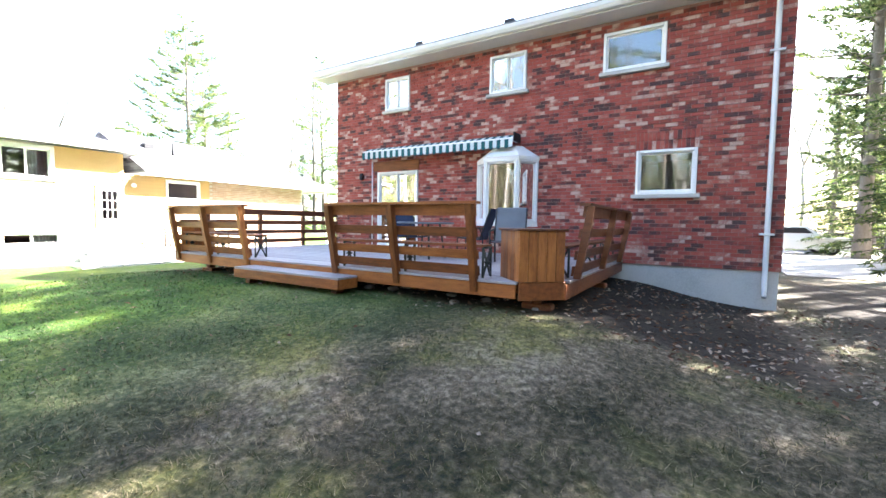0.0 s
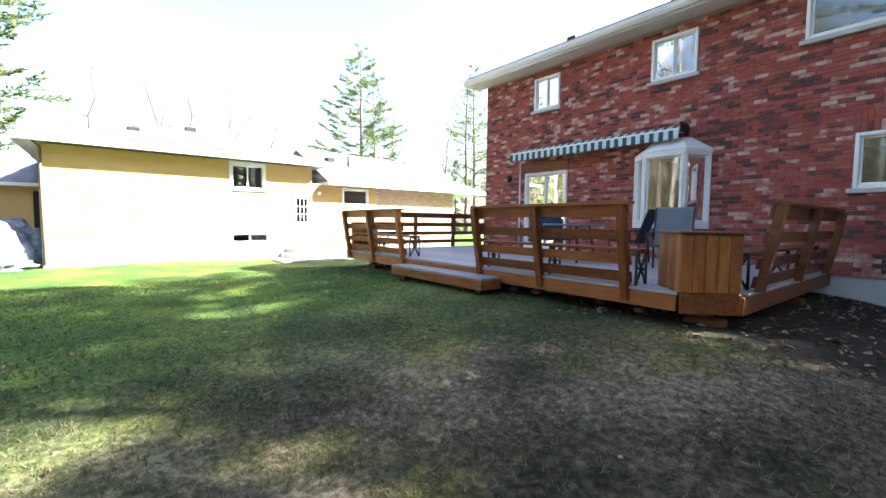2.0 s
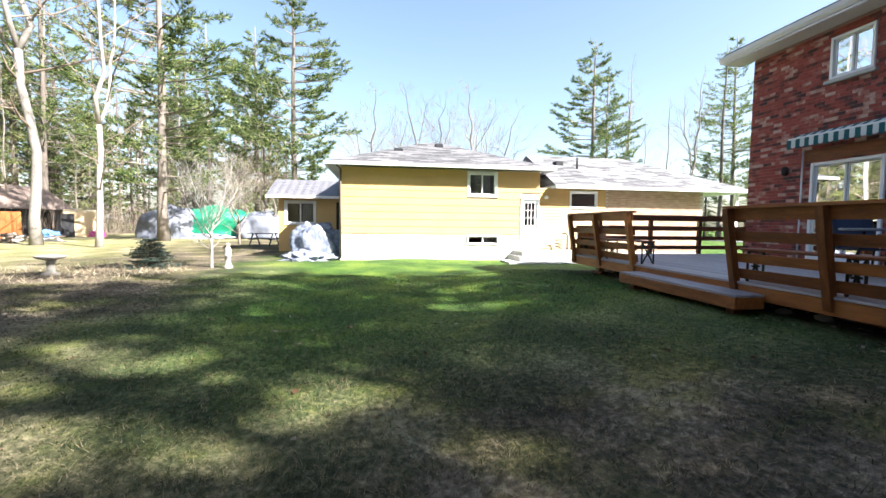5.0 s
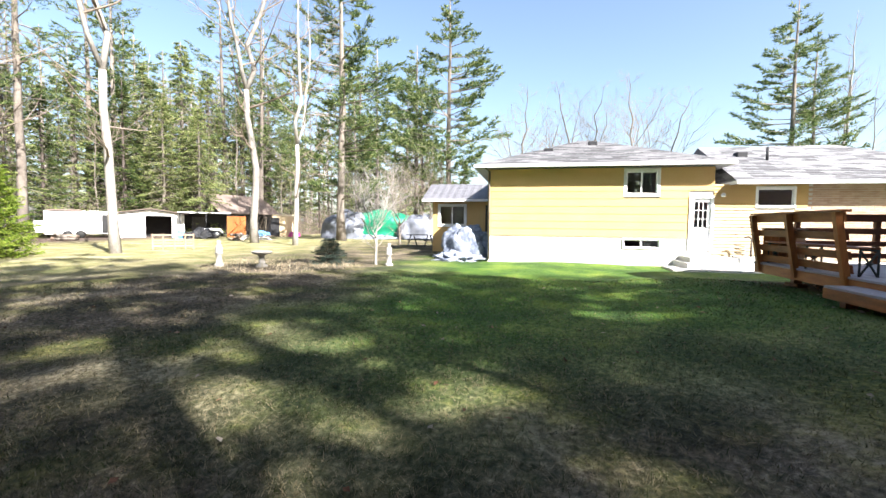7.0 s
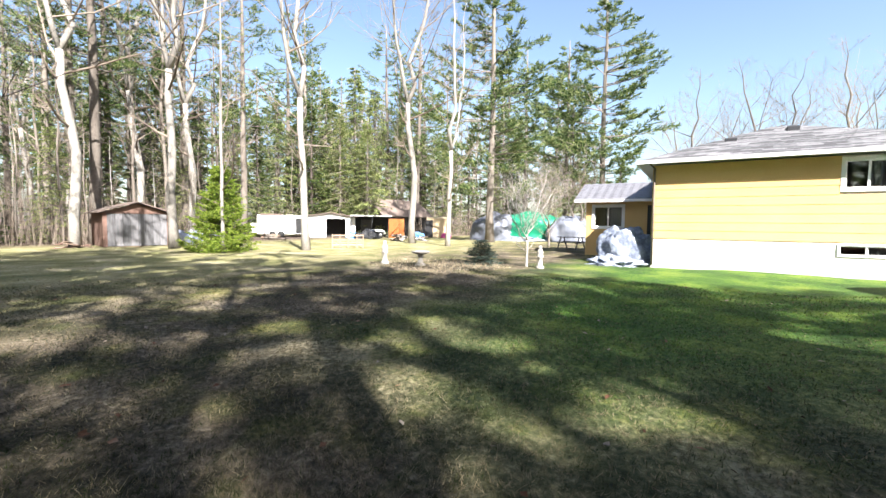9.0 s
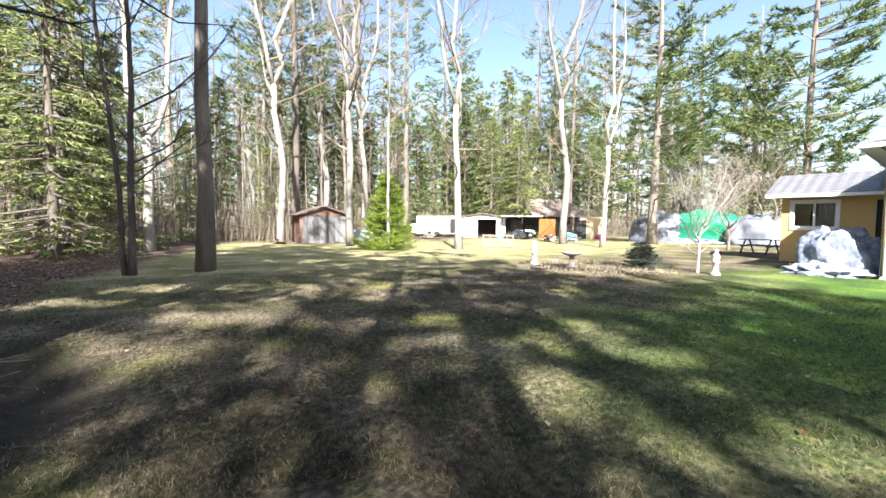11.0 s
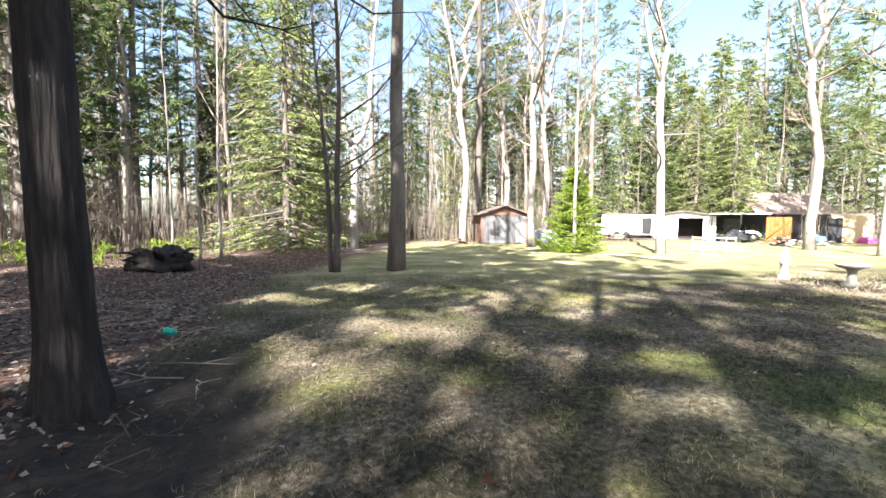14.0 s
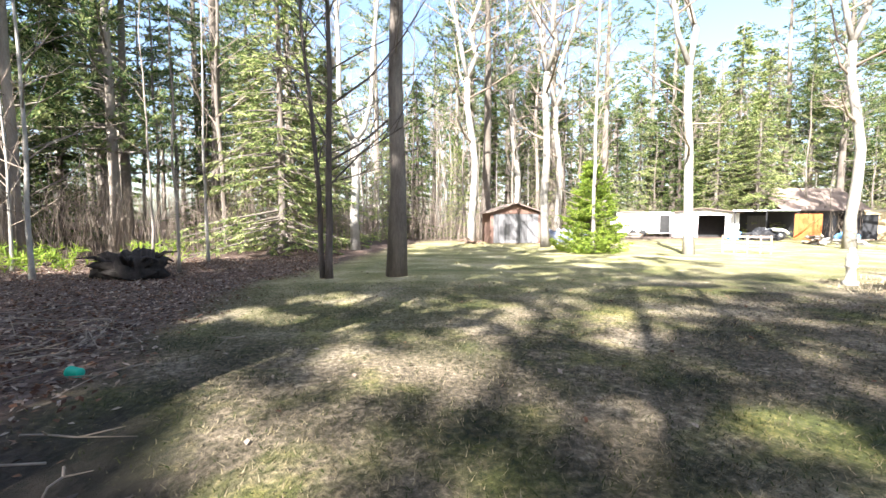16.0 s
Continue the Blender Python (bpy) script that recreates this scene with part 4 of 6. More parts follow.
def hip_roof(name, x0, x1, y0, y1, z0, z1, ry0, ry1, mat, parent, label, course=0.14):
    """A hip roof with courses of shingles on the slope to +x and to both ends, and a deck below."""
    xr = (x0 + x1) / 2
    s = Shape()
    e = [Vector((x1, y0, z0)), Vector((x1, y1, z0)), Vector((x0, y1, z0)), Vector((x0, y0, z0)), Vector((xr, ry0, z1)), Vector((xr, ry1, z1))]
    s.add(e, [(0, 1, 5, 4), (2, 3, 4, 5), (3, 0, 4), (1, 2, 5), (3, 2, 1, 0)])
    r = part(name, s, mat, parent, label)
    sh = Shape()
    for a, b, c, d in ((e[0], e[1], e[5], e[4]), (e[3], e[0], e[4], e[4]), (e[1], e[2], e[5], e[5])):
        nrm = (b - a).cross(d - a).normalized()
        n = max(6, int((d - a).length / 0.2))
        for i in range(n):
            p0, p1 = a.lerp(d, i / n), b.lerp(c, i / n)
            q0, q1 = a.lerp(d, (i + 1) / n), b.lerp(c, (i + 1) / n)
            L = (p1 - p0).length
            m = max(1, int(L / 0.6))
            for k in range(m):
                f0, f1 = k / m, (k + 1) / m
                t0, t1 = p0.lerp(p1, f0) + nrm * 0.03, p0.lerp(p1, f1) + nrm * 0.03
                u0, u1 = q0.lerp(q1, f0) + nrm * 0.012, q0.lerp(q1, f1) + nrm * 0.012
                sh.add([t0, t1, u1, u0, t0 - nrm * 0.02, t1 - nrm * 0.02], [(0, 1, 2, 3), (4, 5, 1, 0)])
    tagged(part("shingles", sh, mat, r), kind="stuff")
    f = Shape()
    for a, b, c, d in ((x1, x1 + 0.03, y0, y1), (x0, x1, y0 - 0.03, y0), (x0, x1, y1, y1 + 0.03)):
        f.box(a, b, c, d, z0 - 0.09, z0 + 0.03)
    part("fascia", f, WHITE_METAL, r, "white metal fascia and gutter")
    so = Shape()
    so.box(x0, x1 - 0.002, y0, y1, z0 - 0.06, z0 - 0.03)
    part("soffit", so, SOFFIT, r)
    return r


hip_roof("roof", -26.6, -17.0, -2.05, 7.32, 3.82, 5.55, 2.4, 3.0, SHINGLE, yellow_house, "pale grey shingled hip roof")
hip_roof("wing_roof", -25.0, -17.0, 7.36, 16.7, 3.10, 4.95, 7.4, 12.6, SHINGLE, yellow_house, "pale grey shingled lower roof")
for x, y, z in ((-20.8, 2.9, 5.2), (-19.6, 0.9, 4.72), (-19.8, 8.6, 4.42)):
    s = Shape()
    s.box(x - 0.2, x + 0.2, y - 0.2, y + 0.2, z - 0.1, z + 0.12, None, 0.03)
    part("roof_vent", s, BLACK_PAINT, yellow_house)
s = Shape()
s.tube([(-19.2, 9.3, 4.0), (-19.2, 9.3, 4.65)], [0.05, 0.05], 10)
part("vent_pipe", s, BLACK_PAINT, yellow_house)
s = Shape()
s.lathe([(0.05, 0.0), (0.09, 0.06), (0.05, 0.14)], 12, (YX + 0.08, 7.1, 2.58))
part("wall_lamp", s, WHITE, yellow_house)
dsp = Shape()
dsp.tube([(YX + 0.06, YA + 0.03, 0.05), (YX + 0.06, YA + 0.03, 3.6), (YX + 0.4, YA - 0.1, 3.72)], [0.035] * 3, 8)
part("downspout", dsp, material("dark_spout", [(0.1, 0.08, 0.06), (0.16, 0.13, 0.1)], 3, 30, 0.6, 0.1), yellow_house)
# porch steps, path, hose hook
ps = thing("porch_steps", "pale concrete porch steps at the white door", "steps")
for i, (a, b, x1, z1) in enumerate(((5.7, 7.2, -16.3, 0.40), (5.5, 7.42, -15.95, 0.22))):
    s = Shape()
    s.box(YX + 0.002 + 0.0 * i, x1, a, b, -0.15, z1, None, 0.015)
    part("step", s, CONCRETE, ps)
pa = Shape()
for k in range(8):
    pa.box(-16.9, -15.6, 4.95 + k * 1.05, 5.97 + k * 1.05, -0.06, 0.035, None, 0.012)
tagged(part("garden_path", pa, CONCRETE), "pale concrete slab path along the neighbour's wall", "path", kind="structure")
bl = thing("concrete_block", "pale concrete block beside the porch steps", "block")
s = Shape()
s.box(-17.4, -16.75, 7.45, 8.3, 0.0, 0.42, None, 0.02)
part("body", s, CONCRETE, bl)
hs = thing("garden_pump", "rusty hand pump and hose hook on a block", "pump")
s = Shape()
s.tube([(-17.1, 7.95, 0.42), (-17.1, 7.95, 1.05), (-17.1, 7.85, 1.15), (-17.1, 7.7, 1.1)], [0.035, 0.03, 0.03, 0.02], 8)
part("spout", s, BARK_DARK, hs)
s = Shape()
s.tube([(-17.1, 8.12, 0.42), (-17.1, 8.12, 0.9)], [0.025, 0.025], 8)
part("pipe", s, BARK_DARK, hs)
hz = thing("coiled_hose", "tan coiled garden hose on a block", "hose")
s = Shape()
s.tube([(-17.05 + 0.16 * math.cos(a * 0.5), 7.58 + 0.16 * math.sin(a * 0.5), 0.46 + 0.011 * a) for a in range(40)], [0.025] * 40, 6)
part("coil", s, DRY_STEM, hz)

# ---- annex, wrapped pile, picnic table ----
annex = thing("garden_annex", "small yellow annex with pale tiled metal roof", "annex")
AX = -22.6
A = Matrix(((0, 1, 0, AX), (1, 0, 0, 0), (0, 0, 1, 0), (0, 0, 0, 1)))
AW = (-4.72, -3.15, 1.32, 2.56)
s = Shape()
for a, b, c, d in panels(-5.0, -1.4, -0.2, 2.85, [AW, (-2.15, -1.55, 0.3, 2.5)]):
    s.box(a, b, -0.2, 0.0, c, d, A)
s.box(-27.0, AX - 0.2, -5.0, -4.8, -0.2, 2.85)
part("wall", s, YELLOW, annex)
# one black sheet that paints the shade behind the annex window
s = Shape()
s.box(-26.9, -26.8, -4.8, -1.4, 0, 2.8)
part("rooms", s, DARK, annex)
window(annex, "window", *AW, A, 2, None, 0.12, curtain=True)
s = Shape()
s.box(-2.15, -1.55, -0.15, -0.05, 0.3, 2.5, A)
part("door", s, BLACK_PAINT, annex)
ar = Shape()
n = 9
for i in range(n):
    for k in range(11):
        x0, x1 = AX + 0.45 - i * 0.24, AX + 0.45 - (i + 1) * 0.24
        z0, z1 = 2.80 + i * 0.105, 2.80 + (i + 1) * 0.105
        y0 = -5.5 + k * 0.4
        ar.add([Vector((x0, y0, z0)), Vector((x0, y0 + 0.19, z0 + 0.035)), Vector((x0, y0 + 0.4, z0)), Vector((x1, y0, z1)), Vector((x1, y0 + 0.19, z1 + 0.02)), Vector((x1, y0 + 0.4, z1)), Vector((x0, y0, z0 - 0.04)), Vector((x0, y0 + 0.4, z0 - 0.04))], [(0, 1, 4, 3), (1, 2, 5, 4), (6, 7, 2, 1, 0)])
ar.add([Vector((AX + 0.45, -5.5, 2.76)), Vector((AX + 0.45, -1.1, 2.76)), Vector((AX - 1.71, -1.1, 3.72)), Vector((AX - 1.71, -5.5, 3.72)), Vector((-27.3, -5.5, 2.76)), Vector((-27.3, -1.1, 2.76))], [(0, 1, 2, 3), (3, 2, 5, 4), (0, 3, 4)])
part("roof", ar, ROOF_TILE, annex, "pale grey pressed metal tile roof")
s = Shape()
s.box(AX + 0.4, AX + 0.46, -5.5, -1.1, 2.66, 2.79)
part("fascia", s, WHITE_METAL, annex)


def heap(name, cx, cy, rx, ry, h, mat, label, category, seed, fold=0.25, rough_=3.0, boxy=0.7, res=30, turn=0.0):
    """A draped or piled lump: a squarish dome with ridged folds."""
    s = Shape()
    vs, fs_ = [], []
    m, n = res // 2 + 2, res * 2
    for j in range(m):
        th = math.pi * 0.53 * j / (m - 1)
        for i in range(n):
            ph = 2 * math.pi * i / n
            st_, ct_ = math.sin(th) ** boxy, math.copysign(abs(math.cos(th)) ** boxy, math.cos(th))
            px, py = math.copysign(abs(math.cos(ph)) ** boxy, math.cos(ph)) * st_, math.copysign(abs(math.sin(ph)) ** boxy, math.sin(ph)) * st_
            p = Vector((px, py, ct_)) * rough_ * 0.6 + Vector((seed * 1.7, seed, 0))
            k = 1 + fold * (0.8 * noise.noise(p) + 0.45 * (0.4 - abs(noise.noise(p * 2.3))) + 0.25 * (0.3 - abs(noise.noise(p * 5.1))))
            vs.append(Vector((px * rx * k, py * ry * k, ct_ * h * k)))
    for j in range(m - 1):
        for i in range(n):
            fs_.append((j * n + i, (j + 1) * n + i, (j + 1) * n + (i + 1) % n, j * n + (i + 1) % n))
    fs_.append(tuple((m - 1) * n + i for i in range(n)))
    place = pose(cx, cy, ground_z(cx, cy), 0, 0, turn)
    s.add([place @ v for v in vs], fs_, True)
    return tagged(part(name, s, mat), label, category)


heap("covered_mound", -18.5, -2.55, 0.85, 1.05, 1.4, WHITE_TARP, "tall heap wrapped in white plastic sheet beside the yellow house", "heap", 6, 0.3, 4.2, 0.8, 44)
heap("plastic_sheet", -17.5, -2.8, 0.75, 0.95, 0.3, WHITE_TARP, "crumpled white plastic sheet on the grass", "sheet", 8, 0.7, 5.0, 1.0, 36)


def picnic_table(m):
    t = thing("picnic_table", "weathered wooden picnic table with attached benches", "table", at=m)
    for k in range(5):
        s = Shape()
        s.box(-0.9, 0.9, -0.36 + k * 0.148, -0.36 + k * 0.148 + 0.138, 0.72, 0.76, None, 0.006)
        part("top_board", s, GREY_DOOR, t)
    for y in (-0.75, 0.5):
        s = Shape()
        s.box(-0.9, 0.9, y, y + 0.25, 0.42, 0.46, None, 0.006)
        part("seat_board", s, GREY_DOOR, t)
    for x in (-0.6, 0.6):
        for y0, y1 in ((-0.7, -0.2), (0.7, 0.2)):
            s = Shape()
            s.tube([(x, y0, 0.0), (x, y1, 0.72)], [0.045, 0.045], 4)
            part("leg", s, GREY_DOOR, t)
        s = Shape()
        s.box(x - 0.02, x + 0.02, -0.72, 0.72, 0.36, 0.42)
        part("brace", s, GREY_DOOR, t)


picnic_table(pose(-27.3, -6.9, 0.0, 0, 0, 80))


# ---- sheds at the wood's edge ----
def facing(yaw, d, turn=0.0):
    """A frame on the ground in the direction yaw from the garden's middle, its -y side towards it."""
    a = radians(yaw)
    x, y = -math.sin(a) * d, math.cos(a) * d
    return pose(x, y, ground_z(x, y), 0, 0, yaw + turn)


def gable_shed(name, m, w, dep, wall_h, peak, over, walls, roof_mat, label, door=None, doors_label="", door_mat=None, ridge_along="y"):
    sh = thing(name, label, "shed", "sheds at the wood's edge", at=m)
    s = Shape()
    holes = [door] if door else []
    for a, b, c, d in panels(-w / 2, w / 2, 0.0, wall_h, holes):
        s.box(a, b, 0.0, 0.1, c, d)
    s.box(-w / 2, -w / 2 + 0.1, 0.1, dep, -0.1, wall_h)
    s.box(w / 2 - 0.1, w / 2, 0.1, dep, -0.1, wall_h)
    s.box(-w / 2 + 0.1, w / 2 - 0.1, dep - 0.1, dep, -0.1, wall_h)
    if ridge_along == "y":
        s.add([Vector((-w / 2, 0.02, wall_h)), Vector((w / 2, 0.02, wall_h)), Vector((0, 0.02, peak))], [(0, 1, 2)])
    part("wall", s, walls, sh)
    r = Shape()
    if ridge_along == "y":
        k = (peak - wall_h) / (w / 2)
        e = wall_h - over * k
        for sg in (-1, 1):
            r.add([Vector((sg * (w / 2 + over), y, e + o)) for o in (0.05, 0.11) for y in (-over, dep + over)] + [Vector((0, y, peak + o)) for o in (0.05, 0.11) for y in (-over, dep + over)], [(0, 1, 5, 4), (2, 6, 7, 3), (0, 4, 6, 2), (1, 3, 7, 5), (0, 2, 3, 1)])
    else:
        k = (peak - wall_h) / (dep / 2)
        e = wall_h - over * k
        r.prism([(-over, e + 0.04), (dep / 2, peak + 0.04), (dep + over, e + 0.04), (dep + over, e + 0.1), (dep / 2, peak + 0.1), (-over, e + 0.1)], -w / 2 - over, w / 2 + over)
        s2 = Shape()
        for x in (-w / 2 + 0.05, w / 2 - 0.05):
            s2.add([Vector((x, 0, wall_h)), Vector((x, dep, wall_h)), Vector((x, dep / 2, peak))], [(0, 1, 2)])
        part("gable", s2, RED_WOOD, sh)
    part("roof", r, roof_mat, sh)
    if door and door_mat:
        n = 8
        ww = (door[1] - door[0]) / n
        for i in range(n):
            s = Shape()
            s.box(door[0] + i * ww + 0.005, door[0] + (i + 1) * ww - 0.005, 0.01, 0.05, door[2] + 0.03, door[3] - 0.02, None, 0.004)
            part("door_board", s, door_mat, sh, doors_label)
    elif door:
        # black sheet ahead of the rear wall, painting the shade inside
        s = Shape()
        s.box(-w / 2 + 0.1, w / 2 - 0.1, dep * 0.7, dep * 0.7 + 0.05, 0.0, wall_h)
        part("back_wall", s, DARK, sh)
    return sh


gable_shed("garden_shed", facing(156.6, 31.0, 12), 3.3, 3.4, 2.0, 2.55, 0.28, RED_WOOD, RUST_ROOF, "small brown shed with wide weathered grey doors", (-1.45, 1.5, 0.02, 1.95), "grey weathered door board", GREY_DOOR)
gable_shed("white_shed", facing(135.8, 46.5), 5.2, 3.0, 2.1, 2.5, 0.3, WHITE, RUST_ROOF, "white open-fronted shed with sagging roof", (-0.4, 1.6, 0.0, 1.95))
gable_shed("cabin", facing(125.6, 52.5, 45), 8.0, 5.5, 2.5, 4.4, 0.35, BLACK_PAINT, RUST_ROOF, "dark cabin with brown gable roof", (1.2, 2.4, 0.0, 2.1), ridge_along="x")
tent = thing("lean_to", "black open lean-to with flat roof beside the cabin", "lean-to", at=facing(130.2, 45.5))
s = Shape()
s.box(-2.4, 1.9, -0.2, 3.0, 2.25, 2.34)
part("roof", s, WHITE_METAL, tent)
for x in (-2.3, -0.2, 1.75):
    s = Shape()
    s.box(x, x + 0.1, -0.1, 0.0, -0.1, 2.25)
    part("post", s, BLACK_PAINT, tent)
s = Shape()
s.box(-2.35, 1.85, 2.9, 3.0, -0.1, 2.25)
part("back_wall", s, BLACK_PAINT, tent)
s = Shape()
s.box(-1.4, -0.1, 2.6, 2.7, 0.6, 1.9)
part("panel", s, GREY_DOOR, tent)
od = thing("orange_door", "orange braced wooden door standing at the lean-to", "door", at=facing(127.2, 44.8))
for k in range(6):
    s = Shape()
    s.box(-0.8 + k * 0.27, -0.8 + k * 0.27 + 0.26, 0.0, 0.04, 0.02, 2.0)
    part("board", s, ORANGE, od)
s = Shape()
s.tube([(-0.75, -0.02, 0.2), (0.78, -0.02, 1.8)], [0.05, 0.05], 4)
part("brace", s, ORANGE, od)
sw = thing("shed_wing", "pale yellow low shed wall beside the cabin", "shed", at=facing(122.2, 46.5))
s = Shape()
s.prism([(0, 0), (3.0, 0), (3.0, 2.3), (0, 2.1)], -0.8, 1.6)
part("body", s, CREAM, sw)
s = Shape()
s.box(-0.9, -0.1, -0.05, 0.0, 0.0, 1.9)
part("door", s, BLACK_PAINT, sw)


def trailer(m):
    t = thing("camping_trailer", "old white camping trailer with flat roof", "trailer", at=m)
    s = Shape()
    s.prism([(0.0, 0.35), (2.1, 0.35), (2.1, 2.1), (1.8, 2.25), (0.3, 2.25), (0.0, 2.1)], -2.1, 2.6)
    s.prism([(0.2, 0.5), (1.9, 0.5), (1.9, 1.4), (0.2, 1.4)], -2.7, -2.1)
    part("body", s, WHITE, t)
    s = Shape()
    s.box(-1.9, 0.2, -0.05, 2.15, 2.25, 2.36)
    part("roof_sheet", s, RUST_ROOF, t)
    s = Shape()
    s.box(1.5, 2.3, -0.02, 0.0, 0.4, 1.95)
    part("door", s, DARK, t)
    for x in (-0.7, 0.1):
        s = Shape()
        s.tube([(x, -0.04, 0.32), (x, 0.18, 0.32)], [0.32, 0.32], 16)
        part("wheel", s, RUBBER, t)


trailer(facing(141.9, 46.0))
heap("tarp_shelter", -39.0, -17.3, 2.0, 2.3, 2.4, GREY_TARP, "grey tarp over a domed shelter", "tarp", 12, 0.3, 3.0, 0.8, 36)
heap("green_tarp", -39.9, -13.7, 2.2, 3.0, 2.5, GREEN_TARP, "bright green tarp draped over a long shelter", "tarp", 15, 0.22, 3.4, 0.7, 44)
heap("white_sheet", -38.0, -14.6, 0.9, 2.4, 0.4, WHITE_TARP, "white sheet along the foot of the green tarp", "sheet", 16, 0.4, 4.0, 0.7, 36)
heap("grey_tarp", -39.3, -10.2, 1.9, 1.9, 2.2, GREY_TARP, "grey tarp over the shelter's end", "tarp", 19, 0.22, 3.4, 0.7, 36)
heap("blue_tarp", -38.0, -26.0, 0.6, 0.6, 0.55, BLUE_TARP, "blue tarp over a low heap by the sheds", "tarp", 23, 0.4)
heap("pool_toy", -40.0, -23.6, 0.6, 0.5, 0.5, PINK, "pink plastic toy on the grass", "toy", 25)
for k, (yaw, d, r, h, mt, nm, lb) in enumerate(((133.0, 43.0, 0.5, 0.5, BLUE_TARP, "blue_tarp", "blue tarp thrown over a pile by the shed"), (131.0, 42.5, 1.0, 0.7, BLACK_PAINT, "scrap_mound", "dark mound of old machine parts"), (151.0, 31.5, 1.2, 0.8, WHITE_TARP, "white_sheet", "white sheet over a mound beside the shed"))):
    a = radians(yaw)
    heap(nm, -math.sin(a) * d, math.cos(a) * d, r, r * 0.8, h, mt, lb, "pile", 30 + k, 0.9, 5.0, 1.0, 24)


def timber(name, cx, cy, n, length, size, mats, turn, label, group, seed, round_=True):
    """Logs or boards lying across one another in a loose pile, each a thing of its own."""
    rg = random.Random(seed)
    for k in range(n):
        layer = 0 if k < n * 0.55 else (1 if k < n * 0.85 else 2)
        s = Shape()
        L = length * rg.uniform(0.6, 1.15)
        if round_:
            r = size * rg.uniform(0.7, 1.2)
            s.tube([(-L / 2, 0, 0), (-L * 0.1, rg.gauss(0, 0.03), 0.02), (L / 2, 0, 0)], [r, r * 0.95, r * 0.85], 8)
            z = size + layer * size * 1.7
        else:
            s.box(-L / 2, L / 2, -size, size, -0.02, 0.02, None, 0.005)
            z = 0.03 + layer * 0.12
        o = part(name, s, mats[k % len(mats)])
        x, y = cx + rg.gauss(0, length * 0.22), cy + rg.gauss(0, length * 0.22)
        o.matrix_world = pose(x, y, ground_z(cx, cy) + z, 0, rg.gauss(0, 5 if round_ else 9), turn + rg.gauss(0, 28))
        tagged(o, label, name, group)


timber("log", *[c * 38.0 for c in (-math.sin(radians(127.0)), math.cos(radians(127.0)))], 14, 1.7, 0.1, (BARK_GREY, BARK_PALE, BLEACHED), 20, "grey weathered log on a loose woodpile", "logs by the sheds", 61)
timber("plank", *[c * 39.0 for c in (-math.sin(radians(125.0)), math.cos(radians(125.0)))], 14, 1.9, 0.12, (GREY_DOOR, BLEACHED, WHITE), 60, "weathered plank thrown on a scrap pile", "planks by the sheds", 62, False)
timber("log", *[c * 42.0 for c in (-math.sin(radians(143.0)), math.cos(radians(143.0)))], 11, 1.3, 0.11, (BARK_GREY, BLEACHED), 80, "grey log on a low woodpile by the trailer", "logs by the sheds", 63)
timber("plank", *[c * 31.0 for c in (-math.sin(radians(162.0)), math.cos(radians(162.0)))], 14, 1.5, 0.11, (RED_WOOD, BLEACHED, RED_WOOD), 30, "reddish scrap plank lying beside the shed", "planks by the sheds", 64, False)
wh = thing("trailer_chassis", "pale wheeled trailer fender before the lean-to", "trailer", at=facing(129.8, 43.5))
for x in (-0.5, 0.35):
    s = Shape()
    s.tube([(x, 0.0, 0.33), (x, 0.2, 0.33)], [0.33, 0.33], 18)
    w_ = part("wheel", s, RUBBER, wh)
    s = Shape()
    s.tube([(x, -0.01, 0.33), (x, 0.0, 0.33)], [0.18, 0.18], 14)
    part("rim", s, CHROME, w_)
s = Shape()
s.tube([(-1.0, 0.1, 0.45), (-0.75, 0.1, 0.72), (-0.1, 0.1, 0.78), (0.6, 0.1, 0.72), (0.85, 0.1, 0.45)], [0.12] * 5, 6)
part("fender", s, WHITE_METAL, wh)
bf = thing("garden_bench", "low pale wooden slatted garden bench", "bench", at=facing(133.6, 26.5))
for z in (0.15, 0.3, 0.45, 0.72):
    s = Shape()
    s.box(-0.95, 0.95, 0.0, 0.05, z, z + 0.09)
    part("slat", s, BLEACHED, bf)
for x in (-0.95, -0.5, 0.0, 0.5, 0.88):
    s = Shape()
    s.box(x, x + 0.07, -0.03, 0.08, -0.1, 0.84)
    part("post", s, BLEACHED, bf)

# ---- garden bed ----
def pedestal_figure(x, y, h, label):
    s = Shape()
    k = h / 0.9
    s.lathe([(0.16 * k, -0.05), (0.16 * k, 0.08 * k), (0.10 * k, 0.12 * k), (0.09 * k, 0.40 * k), (0.13 * k, 0.44 * k), (0.13 * k, 0.48 * k), (0.10 * k, 0.5 * k), (0.13 * k, 0.62 * k), (0.09 * k, 0.74 * k), (0.05 * k, 0.78 * k), (0.08 * k, 0.84 * k), (0.05 * k, 0.9 * k)], 14, (x, y, ground_z(x, y)))
    tagged(part("garden_statue", s, STONE), label, "statue", "stone ornaments")


pedestal_figure(-12.6, -10.15, 0.88, "pale stone garden ornament on a pedestal")
pedestal_figure(-14.5, -4.75, 0.8, "slim pale stone garden ornament beside a sapling")
bb = thing("bird_bath", "pale stone bird bath in the dry flower bed", "bird bath", at=pose(-13.0, -8.8, ground_z(-13.0, -8.8)))
s = Shape()
s.lathe([(0.2, -0.04), (0.2, 0.05), (0.11, 0.1), (0.08, 0.3), (0.13, 0.42)], 16)
part("pedestal", s, STONE, bb)
s = Shape()
s.lathe([(0.1, 0.40), (0.3, 0.46), (0.36, 0.52), (0.34, 0.53), (0.28, 0.49), (0.05, 0.47)], 20)
part("bowl", s, STONE, bb)
